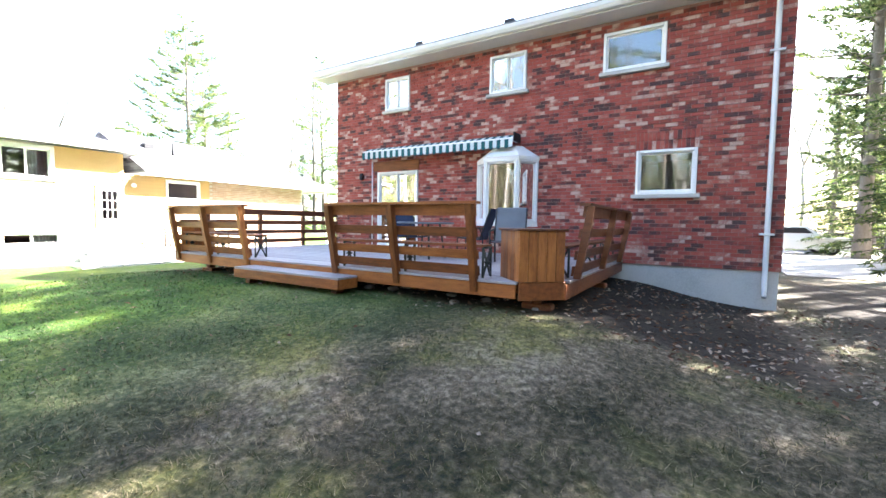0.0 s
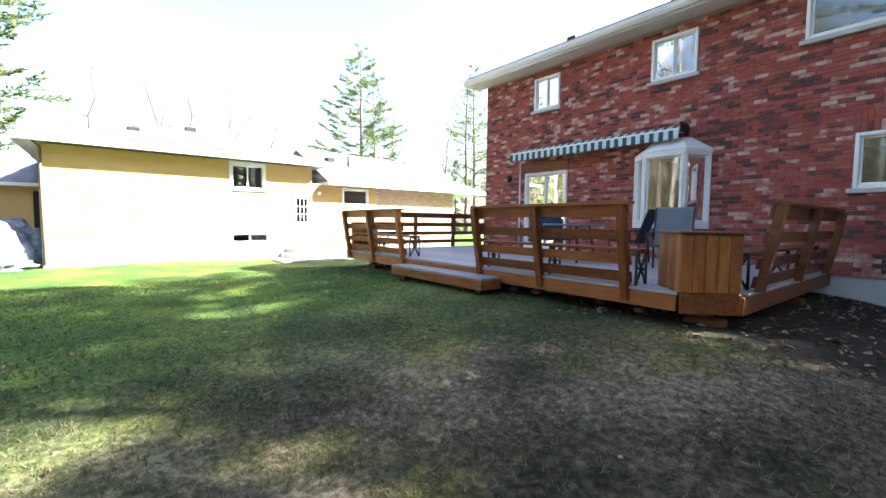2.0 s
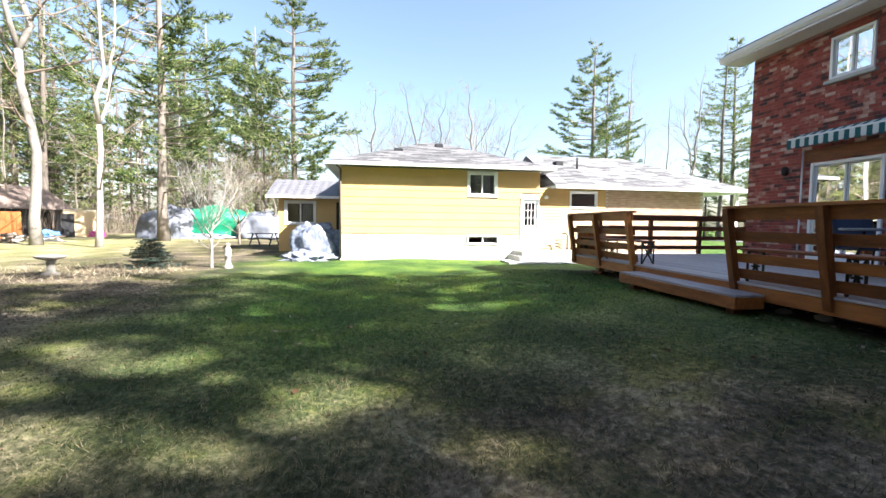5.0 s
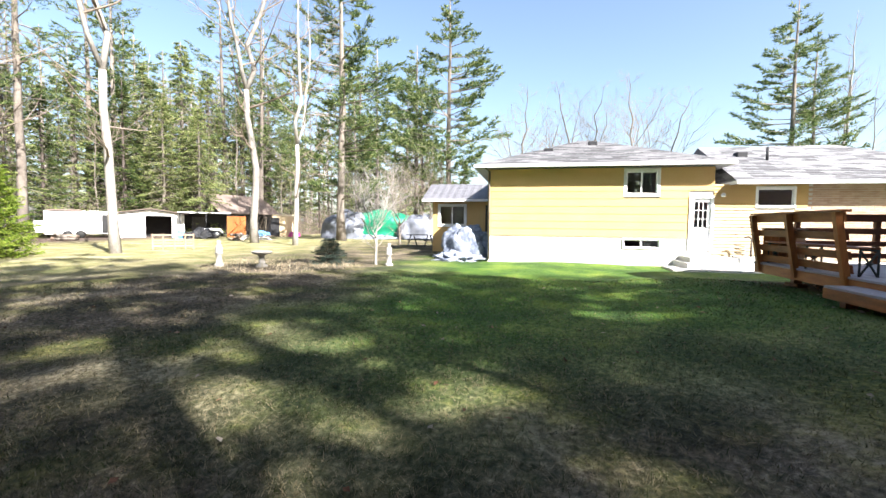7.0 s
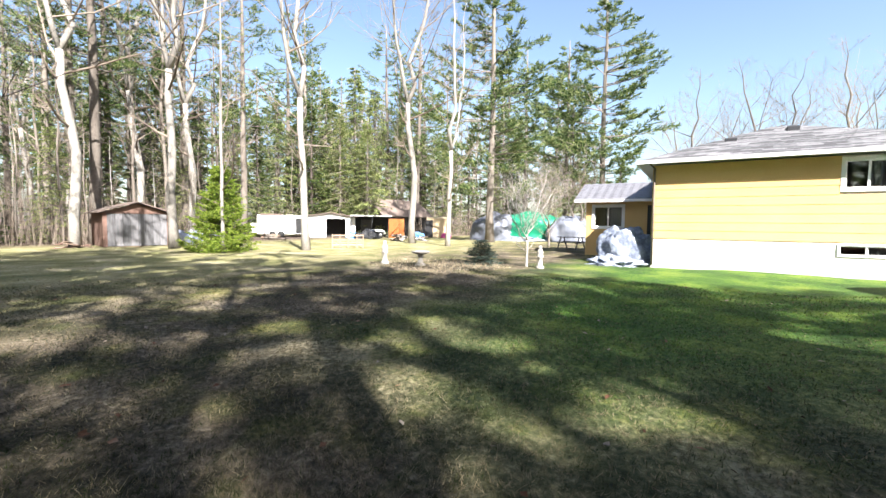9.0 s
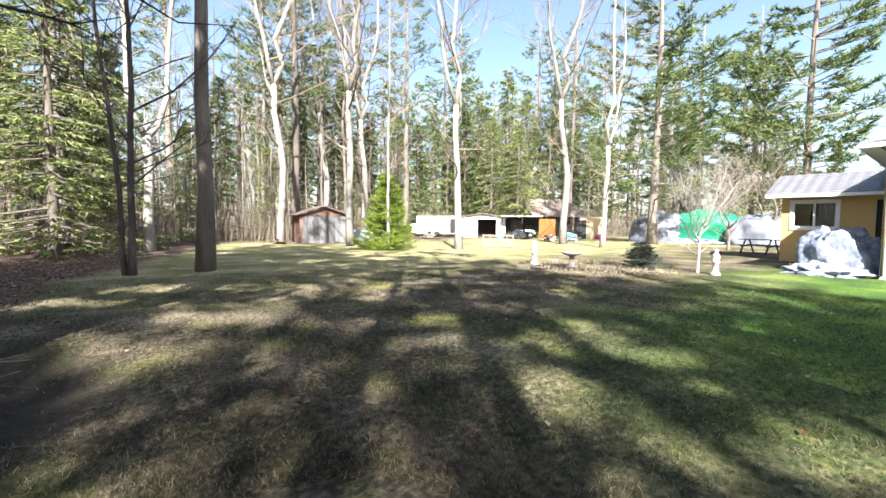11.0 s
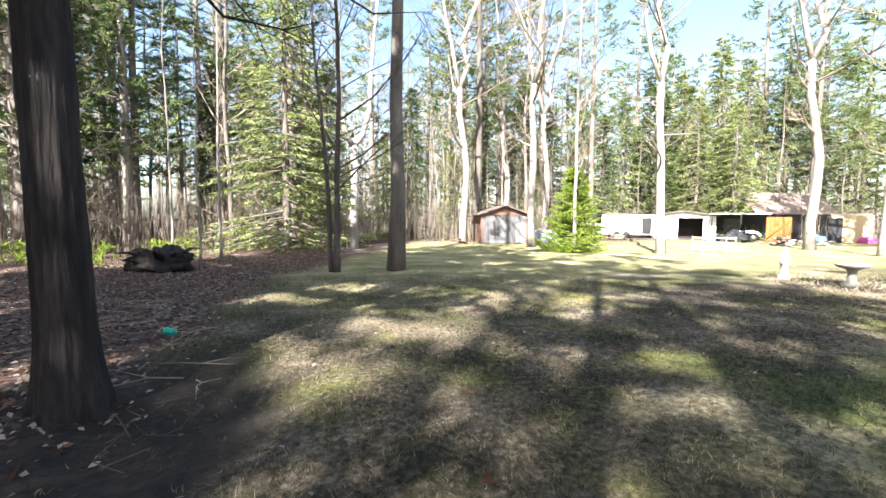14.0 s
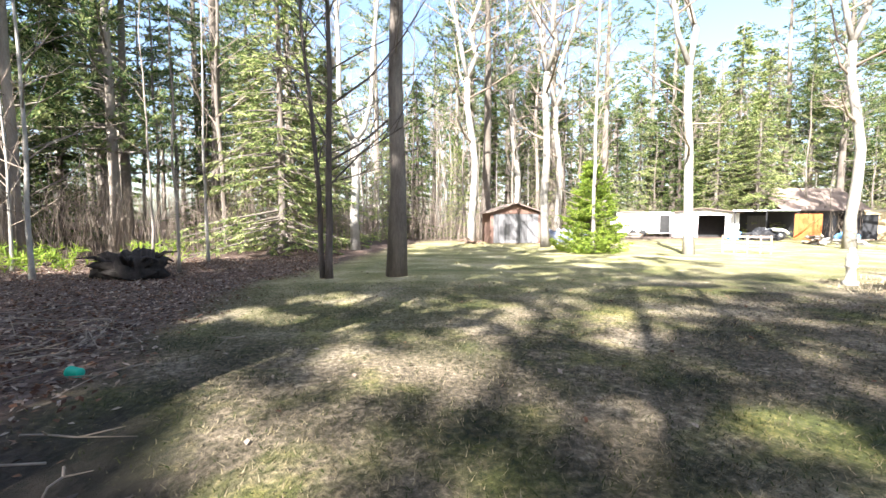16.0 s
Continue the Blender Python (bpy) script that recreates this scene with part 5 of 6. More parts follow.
cn = thing("plastic_pot", "small green plastic pot lying in leaf litter", "pot", at=pose(1.74, -7.8, ground_z(1.74, -7.8) + 0.05, 90, 0, 60))
s = Shape()
s.lathe([(0.04, -0.07), (0.047, -0.065), (0.054, 0.065), (0.058, 0.065), (0.058, 0.072), (0.05, 0.072)], 18)
part("body", s, CYAN, cn)


# ---- cars ----
def car(m, paint, label):
    c = thing("car", label, "car", "parked cars", at=m)
    s = Shape()
    s.prism([(-0.85, 0.3), (0.85, 0.3), (0.88, 0.75), (0.85, 0.95), (-0.85, 0.95), (-0.88, 0.75)], -2.2, 2.2)
    body = part("body", s, paint, c)
    s = Shape()
    s.add([Vector((x, y, z)) for (x, w, z) in ((-2.1, 0.82, 0.95), (1.0, 0.82, 0.95), (-1.75, 0.66, 1.58), (0.25, 0.66, 1.6)) for y in (-w, w)], [(0, 1, 3, 2), (4, 6, 7, 5), (0, 2, 6, 4), (1, 5, 7, 3), (0, 4, 5, 1), (2, 3, 7, 6)])
    part("cabin", s, paint, c)
    for sg in (-1, 1):
        s = Shape()
        s.add([Vector((-1.6, sg * 0.80, 1.02)), Vector((0.7, sg * 0.80, 1.02)), Vector((0.15, sg * 0.69, 1.5)), Vector((-1.5, sg * 0.69, 1.48))], [(0, 1, 2, 3)])
        part("side_window", s, DARK, c)
    for x in (-1.35, 1.35):
        for y in (-0.9, 0.7):
            s = Shape()
            s.tube([(x, y, 0.34), (x, y + 0.2, 0.34)], [0.34, 0.34], 18)
            w = part("wheel", s, RUBBER, c)
            s = Shape()
            s.tube([(x, y - 0.012, 0.34), (x, y + 0.212, 0.34)], [0.2, 0.2], 14)
            part("rim", s, CHROME, w)


car(pose(4.4, 31.8, 0.02, 0, 0, 12), CAR_PAINT, "white hatchback car parked on the driveway")
car(pose(10.6, 32.5, 0.02, 0, 0, 5), CAR_BLUE, "dark car parked on the driveway")


far = thing("far_cottage", "low white cottage with dark roof far among the pines", "cottage", at=facing(-150.6, 50.0))
s = Shape()
s.box(-3.6, 3.2, 0, 4, -0.1, 2.2)
part("wall", s, WHITE, far)
s = Shape()
s.prism([(-0.4, 2.2), (2.0, 3.4), (4.4, 2.2)], -4.0, 3.6)
part("roof", s, SHINGLE, far)
for x in (-2.4, 0.2, 1.9):
    s = Shape()
    s.box(x, x + 0.8, -0.03, 0.0, 0.9, 1.8)
    part("window", s, DARK, far)

# ---- trees ----
def rnd(rg, a, b):
    return a + (b - a) * rg.random()


def blades(s, p, n, length, width, rg, up=0.3, out=None, flat=1.0):
    """A tuft of n narrow leaves round p, as one island each."""
    for _ in range(n):
        d = Vector((rg.gauss(0, 1), rg.gauss(0, 1), rg.gauss(0, flat) + up))
        if out is not None:
            d += out * 1.2
        d.normalize()
        side = d.cross(Vector((rg.gauss(0, 1), rg.gauss(0, 1), rg.gauss(0, 1)))).normalized() * width * rnd(rg, 0.7, 1.3)
        L = length * rnd(rg, 0.6, 1.2)
        k = len(s.v)
        s.v += [p - side * 0.5, p + side * 0.5, p + d * L + side * 0.25]
        s.f.append((k, k + 1, k + 2))
        s.smooth.append(False)


def trunk_points(rg, h, r0, lean=0.02, steps=9, top=0.12):
    pts, rad = [], []
    ox = oy = 0.0
    for i in range(steps + 1):
        f = i / steps
        pts.append(Vector((ox, oy, -0.25 + (h + 0.25) * f)))
        rad.append(r0 * ((1 - f) ** 0.8 * (1 - top) + top) * (1.35 if i == 0 else 1.0))
        ox += rg.gauss(0, lean) * h / steps
        oy += rg.gauss(0, lean) * h / steps
    return pts, rad


def along(pts, f):
    f = min(0.999, max(0, f)) * (len(pts) - 1)
    i = int(f)
    return pts[i].lerp(pts[i + 1], f - i)


def conifer(name, seed, h, r0, low, reach, mat, bark, level=0.6, per=5, tufts=8, blade=(8, 0.42, 0.06), droop=0.1, profile="pine", label="", stubs=True):
    """A conifer: tapered trunk, whorls of limbs with branchlets to both sides, and needles along the branchlets."""
    rg = random.Random(seed)
    t = thing(name, label, "tree", "trees of the wood")
    pts, rad = trunk_points(rg, h, r0)
    s = Shape()
    s.tube(pts, rad, 8)
    part("trunk", s, bark, t)
    limbs, crown = Shape(), Shape()
    pine = profile == "pine"
    z = low * h
    while z < h * 0.985:
        g = (z / h - low) / (1 - low)
        if pine:
            ext = reach * (0.5 + 0.7 * math.sin(math.pi * min(1, 0.25 + 0.75 * g)) ** 0.9) * (1 - g ** 3 * 0.75)
        else:
            ext = reach * (1 - g) ** 0.85 + 0.12
        for k in range(per):
            if rg.random() < (0.2 if pine else 0.06):
                continue
            a = rnd(rg, 0, 2 * math.pi)
            L = ext * rnd(rg, 0.45, 1.2)
            b = along(pts, min(0.99, (z + rg.gauss(0, level * 0.25)) / h))
            d = Vector((math.cos(a), math.sin(a), 0))
            side = Vector((-d.y, d.x, 0))
            rise = rnd(rg, 0.1, 0.42) * L if pine else -droop * L
            p1 = b + d * L * 0.55 + Vector((0, 0, rise * (0.2 if pine else 0.35)))
            p2 = b + d * L + Vector((0, 0, rise + (0.0 if pine else 0.08 * L)))
            limbs.tube([b, p1, p2], [0.012 * L + 0.01, 0.007 * L + 0.006, 0.004], 3, False)
            n = max(3, int(tufts * L / reach))
            for i in range(n):
                q = (0.38 if pine else 0.16) + (0.62 if pine else 0.84) * (i + rg.random()) / n
                c = b.lerp(p1, q / 0.55) if q < 0.55 else p1.lerp(p2, (q - 0.55) / 0.45)
                bl = (0.34 * L * (1.15 - q) + 0.16) * rnd(rg, 0.6, 1.25)
                w = (d * rnd(rg, 0.5, 1.0) + side * rg.choice((-1, 1)) * rnd(rg, 0.3, 1.0) + Vector((0, 0, rnd(rg, 0.0, 0.5) if pine else -droop * rnd(rg, 0.2, 1.3)))).normalized()
                for m in range(blade[0]):
                    f = rg.random() ** 0.7
                    o = c + w * bl * f
                    e = w * 0.8 + Vector((rg.gauss(0, 0.55), rg.gauss(0, 0.55), rg.gauss(0.18, 0.4) if pine else rg.gauss(-0.12, 0.25)))
                    e.normalize()
                    u = e.cross(Vector((rg.gauss(0, 1), rg.gauss(0, 1), rg.gauss(0, 1)))).normalized() * blade[2] * rnd(rg, 0.35, 0.65)
                    k0 = len(crown.v)
                    crown.v += [o - u, o + u, o + e * blade[1] * rnd(rg, 0.6, 1.25) + u * 0.4]
                    crown.f.append((k0, k0 + 1, k0 + 2))
                    crown.smooth.append(False)
        z += level * rnd(rg, 0.7, 1.3) * (1 if pine else (0.6 + 0.4 * (1 - g)))
    if stubs and low > 0.2:
        for i in range(22):
            b = along(pts, rnd(rg, 0.12, low))
            a = rnd(rg, 0, 6.28)
            L = rnd(rg, 0.4, 2.0)
            d = Vector((math.cos(a), math.sin(a), rnd(rg, -0.25, 0.2)))
            limbs.tube([b, b + d * L * 0.6, b + d * L + Vector((0, 0, -0.15))], [0.02, 0.013, 0.004], 3, False)
    tagged(part("branchwork", limbs, bark, t), kind="stuff")
    part("crown", crown, mat, t)
    return t


def bare_tree(name, seed, h, r0, bark, first=0.35, fork=0, spread=0.5, depth=4, label="", stems=1, twig_mat=None, kids=4, lean=0.02, gap=0.045, reach=0.34, tilt=4.2):
    """A leafless tree: a crooked trunk or several stems, leaders where it forks, limbs branching down to twigs."""
    rg = random.Random(seed)
    t = thing(name, label, "tree", "trees of the wood")
    trunk, limbs = Shape(), Shape()

    def grow(p, d, L, r, lev):
        pts = [p]
        for i in range(2 if lev <= 1 else 3):
            d = (d + Vector((rg.gauss(0, 0.17), rg.gauss(0, 0.17), rg.gauss(0.09, 0.1)))).normalized()
            pts.append(pts[-1] + d * L / (2 if lev <= 1 else 3))
        n = len(pts) - 1
        limbs.tube(pts, [r * (1 - 0.7 * i / n) for i in range(n + 1)], 5 if r > 0.03 else 3, False)
        if lev <= 1:
            return
        for i in range(kids):
            f = rnd(rg, 0.25, 1.0)
            c = along(pts, f)
            e = (d + Vector((rg.gauss(0, spread), rg.gauss(0, spread), rg.gauss(0.05, spread * 0.7)))).normalized()
            grow(c, e, L * rnd(rg, 0.4, 0.72) * (1.15 - 0.4 * f), max(0.0035, r * (1 - 0.6 * f) * 0.62), lev - 1)

    def dress(pts, rad, z0, height):
        z = z0
        while z < 0.98:
            a, up = rnd(rg, 0, 6.28), rnd(rg, 0.35, 1.2)
            d = Vector((math.cos(a), math.sin(a), up)).normalized()
            rt = rad[min(len(rad) - 1, int(z * (len(rad) - 1)))]
            grow(along(pts, z), d, height * (1.05 - z) * reach * rnd(rg, 0.5, 1.3) + 0.35, max(0.007, rt * rnd(rg, 0.25, 0.5)), depth - 1)
            z += gap * rnd(rg, 0.5, 1.5)

    for sn in range(stems):
        a = rnd(rg, 0, 6.28)
        pts, rad = trunk_points(rg, h, r0 * (1 if sn == 0 else 0.75), lean, 14, 0.06)
        ph = rnd(rg, 0, 9)
        pts = [p + Vector((noise.noise(Vector((p.z * 0.22, ph, 0))), noise.noise(Vector((p.z * 0.22, 0, ph))), 0)) * 0.018 * h * min(1, max(0, p.z) / 3) for p in pts]
        if stems > 1:
            off = Vector((math.cos(a), math.sin(a), 0))
            pts = [p + off * (0.12 + 0.05 * p.z) for p in pts]
        if not fork:
            trunk.tube(pts, rad, 9)
            dress(pts, rad, first, h)
            continue
        m = max(2, int(first * (len(pts) - 1)))
        low_rad = [r0 * (1.3 if i == 0 else 1 - 0.3 * i / m) for i in range(m + 1)]
        trunk.tube(pts[:m + 1], low_rad, 9)
        for q in range(5):
            b, f = rnd(rg, 0, 6.28), rnd(rg, 0.45, 0.98)
            grow(along(pts[:m + 1], f), Vector((math.cos(b), math.sin(b), rnd(rg, 0.2, 0.9))).normalized(), h * rnd(rg, 0.08, 0.2), r0 * rnd(rg, 0.16, 0.36), depth - 1)
        a = rnd(rg, 0, 6.28)
        for q in range(fork):
            b = a + 6.283 * q / fork + rnd(rg, -0.4, 0.4)
            p, up = pts[m], tilt * rnd(rg, 0.75, 1.3)
            lead, H = [p], h - pts[m].z
            for i in range(9):
                d = Vector((math.cos(b), math.sin(b), up + i * 0.4)) + Vector((rg.gauss(0, 0.75), rg.gauss(0, 0.75), 0))
                p = p + d.normalized() * H * 0.115 * (1 if q == 0 else 0.88)
                lead.append(p)
            lr = [r0 * 0.68 * ((1 - i / 9) ** 0.8 * 0.95 + 0.05) * (1 if q == 0 else 0.8) for i in range(10)]
            trunk.tube(lead, lr, 7)
            dress(lead, lr, 0.12, H)
    part("trunk", trunk, bark, t)
    tagged(part("branchwork", limbs, twig_mat or bark, t), kind="stuff")
    return t


def plant(t, x, y, rz=0.0, k=1.0, label="", kz=None):
    t.matrix_world = pose(x, y, ground_z(x, y), 0, 0, rz) @ Matrix.Diagonal((k, k, kz or k, 1))
    return tagged(t, label)


def again(t, x, y, rz=0.0, k=1.0, label="", kz=None):
    c = copy_thing(t, pose(x, y, ground_z(x, y), 0, 0, rz))
    return plant(c, x, y, rz, k, label, kz)


def polar(yaw, d):
    a = radians(yaw)
    return -math.sin(a) * d, math.cos(a) * d


# trees that stand out one by one
def big_trunk():
    """The thick furrowed trunk close by, with bark ridges and root flare."""
    t = thing("maple_tree", "thick dark furrowed tree trunk close to the lawn's edge", "tree")
    rg = random.Random(5)
    s = Shape()
    sides, vs, fs_ = 56, [], []
    zs = [-0.2, 0.0, 0.15, 0.35, 0.7] + [1.1 + 0.3 * i for i in range(12)] + [5.2, 6.5, 8.0]
    for i, z in enumerate(zs):
        for k in range(sides):
            a = 2 * math.pi * k / sides
            r = 0.20 - 0.008 * max(z, 0) + 0.09 * math.exp(-max(z, 0) * 3.0) * (1 + 0.35 * math.sin(a * 5 + 1))
            r += 0.012 * math.sin(a * 17 + 2.2 * noise.noise(Vector((math.cos(a) * 2, math.sin(a) * 2, z * 0.9)))) + 0.02 * noise.noise(Vector((math.cos(a) * 5, math.sin(a) * 6, z * 2)))
            vs.append(Vector((r * math.cos(a) + 0.01 * z, r * math.sin(a) + 0.02 * z, z)))
    for i in range(len(zs) - 1):
        for k in range(sides):
            a, b = i * sides + k, i * sides + (k + 1) % sides
            fs_.append((a, b, b + sides, a + sides))
    s.add(vs, fs_, True)
    part("trunk", s, BARK_BLACK, t)
    fk = Shape()
    fk.tube([(-0.04, -0.06, 1.9), (0.14, -0.08, 2.5), (0.19, -0.1, 3.2), (0.2, -0.15, 5.0), (0.3, -0.3, 8.0)], [0.12, 0.12, 0.115, 0.1, 0.07], 12)
    part("second_stem", fk, BARK_BLACK, t)
    kn = Shape()
    kn.lathe([(0.05, 0.0), (0.045, 0.025), (0.03, 0.035), (0.01, 0.04)], 10)
    kn.v = [Vector((0.02 + v.x * 0.6, 0.2 + v.z, 2.72 + v.y * 1.3)) for v in kn.v]
    part("branch_scar", kn, BARK_PALE, t, "pale healed branch scar")
    limbs = Shape()
    for k in range(7):
        a = rnd(rg, 0, 6.28)
        p = Vector((0.08, 0.16, 7.9))
        d = Vector((math.cos(a), math.sin(a), 1.1)).normalized()
        q = p
        for j in range(3):
            e = (d + Vector((rg.gauss(0, 0.2), rg.gauss(0, 0.2), 0.1))).normalized()
            limbs.tube([q, q + e * 1.2, q + e * 2.4], [0.13 - 0.03 * j, 0.11 - 0.03 * j, 0.09 - 0.03 * j], 6, False)
            q = q + e * 2.4
            for m_ in range(5):
                b = (e + Vector((rg.gauss(0, 0.7), rg.gauss(0, 0.7), rg.gauss(0, 0.4)))).normalized()
                limbs.tube([q, q + b * 0.9, q + b * 1.8 + Vector((0, 0, 0.2))], [0.03, 0.02, 0.006], 4, False)
    # boughs that arch out over the lawn's edge
    for ends in (((0.0, 0.1, 5.0), (-0.55, -0.9, 4.4), (-0.95, -1.7, 4.15), (-1.6, -2.5, 4.4), (-2.3, -3.3, 5.0)), ((0.1, 0.1, 5.4), (-0.9, -0.8, 5.2), (-1.9, -1.5, 4.75), (-2.9, -2.5, 4.8), (-4.0, -3.2, 5.3)), ((0.1, 0.0, 5.9), (-0.2, -1.4, 5.8), (-0.5, -2.7, 5.3), (-1.0, -4.2, 5.1), (-1.4, -5.6, 5.4))):
        pts = [Vector(p) for p in ends]
        limbs.tube(pts, [0.04, 0.028, 0.02, 0.013, 0.004], 5, False)
        for k in range(16):
            p = along(pts, rnd(rg, 0.25, 1.0))
            d = (pts[-1] - pts[1]).normalized() + Vector((rg.gauss(0, 0.5), rg.gauss(0, 0.5), rg.gauss(0.1, 0.4)))
            L = rnd(rg, 0.3, 1.0)
            limbs.tube([p, p + d * L * 0.5, p + d * L + Vector((0, 0, 0.12 * L))], [0.009, 0.006, 0.002], 3, False)
    tagged(part("branchwork", limbs, BARK_BLACK, t), kind="stuff")
    return t


BIG = big_trunk()
plant(BIG, 1.86, -5.7, 0)
NEAR_PINE = conifer("pine_tree", 11, 24, 0.235, 0.5, 3.2, PINE, BARK_GREY, 0.95, 4, 9, (8, 0.4, 0.06), label="tall straight pine with a long bare trunk")
plant(NEAR_PINE, -2.45, -14.6, 20)
THIN = bare_tree("bare_tree", 21, 12, 0.1, BARK_DARK, 0.22, 0, 0.4, 4, "leafless several-stemmed tree with fine spreading branches", stems=2, kids=4, gap=0.035, reach=0.42)
plant(THIN, -0.62, -14.7, 40)
FORK = thing("forked_tree", "pale forked tree trunk at the wood's edge", "tree")
s = Shape()
s.tube([(0, 0, -0.2), (0.05, 0, 1.5), (-0.05, 0, 3.5), (0.0, 0, 5.6)], [0.27, 0.22, 0.2, 0.19], 10)
s.tube([(0, 0, 5.5), (0.45, 0.1, 6.2), (0.75, 0.1, 7.4), (0.7, 0, 10), (0.9, 0, 14), (0.7, 0.2, 18)], [0.17, 0.15, 0.14, 0.12, 0.08, 0.03], 8)
s.tube([(0, 0, 5.5), (-0.5, 0, 6.2), (-0.9, 0, 7.6), (-1.0, 0.1, 10), (-1.4, 0.1, 14), (-1.2, 0, 18)], [0.16, 0.14, 0.13, 0.11, 0.07, 0.03], 8)
part("trunk", s, BARK_PALE, FORK)
rg = random.Random(8)
s = Shape()
for k in range(60):
    sg = 1 if k % 2 else -1
    z = rnd(rg, 7, 17.5)
    p = Vector((sg * (0.8 if sg > 0 else 1.05), 0, z))
    a = rnd(rg, 0, 6.28)
    d = Vector((math.cos(a), math.sin(a), 0.7)).normalized()
    L = rnd(rg, 0.8, 2.4)
    s.tube([p, p + d * L * 0.5, p + d * L], [0.03, 0.02, 0.006], 4, False)
    for j in range(4):
        e = (d + Vector((rg.gauss(0, 0.6), rg.gauss(0, 0.6), rg.gauss(0, 0.4)))).normalized()
        s.tube([p + d * L * 0.6, p + d * L * 0.6 + e * L * 0.5], [0.012, 0.003], 3, False)
tagged(part("branchwork", s, BARK_PALE, FORK), kind="stuff")
FORK.matrix_world = pose(-1.95, -25.4, 0, 0, 0, 8)
tagged(FORK, group="trees of the wood")

PINE_A = conifer("pine_tree", 31, 27, 0.33, 0.26, 3.9, PINE, BARK_GREY, 0.95, 5, 14, (11, 0.38, 0.066), label="tall pine with layered green boughs")
PINE_B = conifer("pine_tree", 32, 29, 0.36, 0.40, 3.7, PINE, BARK_GREY, 0.95, 5, 15, (11, 0.38, 0.066), label="tall pine with high ragged crown")
PINE_C = conifer("pine_tree", 33, 24, 0.28, 0.18, 3.3, PINE, BARK_GREY, 0.95, 5, 14, (11, 0.38, 0.066), label="slender pine with open crown")
LONE = conifer("pine_tree", 34, 26, 0.36, 0.16, 4.8, PINE, BARK_GREY, 1.0, 6, 22, (13, 0.46, 0.085), label="broad tall pine with upswept plumes of needles")
SPR_A = conifer("spruce_tree", 41, 15, 0.2, 0.06, 2.7, SPRUCE, BARK_DARK, 0.46, 7, 10, (8, 0.3, 0.075), 0.28, "spruce", "dense green spruce in the wood")
SPR_B = conifer("hemlock_tree", 42, 13, 0.18, 0.05, 3.3, HEMLOCK, BARK_GREY, 0.36, 8, 11, (10, 0.25, 0.06), 0.3, "spruce", "pale yellow-green hemlock at the wood's edge")
FAR_SPR = conifer("spruce_tree", 45, 15, 0.2, 0.06, 3.2, SPRUCE, BARK_DARK, 0.8, 5, 8, (6, 0.75, 0.2), 0.25, "spruce", "dark spruce deep in the wood")
FAR_PINE = conifer("pine_tree", 46, 26, 0.3, 0.25, 3.6, PINE, BARK_GREY, 1.2, 5, 8, (7, 0.75, 0.18), label="tall pine deep in the wood")
# out-of-view shade caster: wide gaps between plumes break its shadow into patches
PLUME = conifer("pine_tree", 47, 28, 0.22, 0.5, 3.3, PINE, BARK_GREY, 1.7, 4, 15, (10, 0.5, 0.13), label="unseen tall pine with separate dense plumes of needles, shading the lawn")
YOUNG = conifer("young_spruce", 43, 3.1, 0.06, 0.03, 1.5, BRIGHT, BARK_GREY, 0.13, 14, 18, (14, 0.13, 0.03), -0.1, "spruce", "bright green bushy young spruce on the lawn")
BLUE = conifer("blue_spruce", 44, 1.15, 0.04, 0.03, 0.85, BLUE_NEEDLE, BARK_DARK, 0.08, 11, 14, (14, 0.08, 0.02), 0.0, "spruce", "small blue spruce in the dry flower bed")
BARE_A = bare_tree("bare_tree", 51, 23, 0.24, BARK_PALE, 0.46, 2, 0.55, 4, "tall pale leafless tree", kids=4, twig_mat=TWIG, gap=0.042, reach=0.4)
BARE_B = bare_tree("bare_tree", 52, 22, 0.2, BARK_PALE, 0.4, 2, 0.55, 4, "pale leafless forked tree", kids=4, lean=0.014, twig_mat=TWIG, gap=0.05, reach=0.4)
BARE_C = bare_tree("bare_tree", 53, 17, 0.11, BARK_GREY, 0.3, 0, 0.5, 3, "slender grey leafless tree", kids=4, twig_mat=TWIG, reach=0.25, gap=0.03)
BARE_D = bare_tree("bare_tree", 54, 12, 0.16, BARK_GREY, 0.22, 3, 0.6, 4, "round-headed leafless tree with fine twigs", kids=5, gap=0.05, reach=0.5, tilt=1.3, twig_mat=TWIG)
SAP = bare_tree("sapling", 55, 8, 0.05, BARK_PALE, 0.18, 0, 0.5, 3, "thin pale leafless sapling", kids=3, twig_mat=TWIG, gap=0.035, reach=0.24)
POLE = bare_tree("sapling", 56, 10, 0.05, BARK_GREY, 0.3, 0, 0.4, 2, "thin grey sapling in the wood", kids=4, lean=0.04, twig_mat=TWIG, gap=0.04, reach=0.25)
BUSHY = bare_tree("garden_sapling", 57, 4.0, 0.05, BARK_PALE, 0.3, 4, 0.5, 4, "small pale multi-branched leafless tree by the flower bed", kids=4, reach=0.45, tilt=1.3)

plant(YOUNG, -12.75, -20.75, 0, 1.05, "", 1.4)
plant(BLUE, -14.6, -7.1, 0, 0.8)
plant(BUSHY, -14.65, -5.3, 0)
plant(BARE_A, -12.45, -24.7, 30)
plant(BARE_B, -15.9, -18.2, 200, 1.05, "pale birch-like trunk forking high above the lawn")
plant(SAP, -12.35, -20.0, 0, 1.9, "slim pale trunk before the young spruce")
plant(LONE, -46.5, -8.6, 0, 1.0)
plant(PINE_A, 9.0, -40.0, 0, 1.0)
plant(PINE_B, -11.9, -33.0, 60, 0.95)
plant(PINE_C, *polar(47.4, 62), 0, 1.0)
plant(SPR_B, 1.5, -24.6, 0, 1.2)
plant(BARE_C, 3.6, -16.9, 0, 0.45)
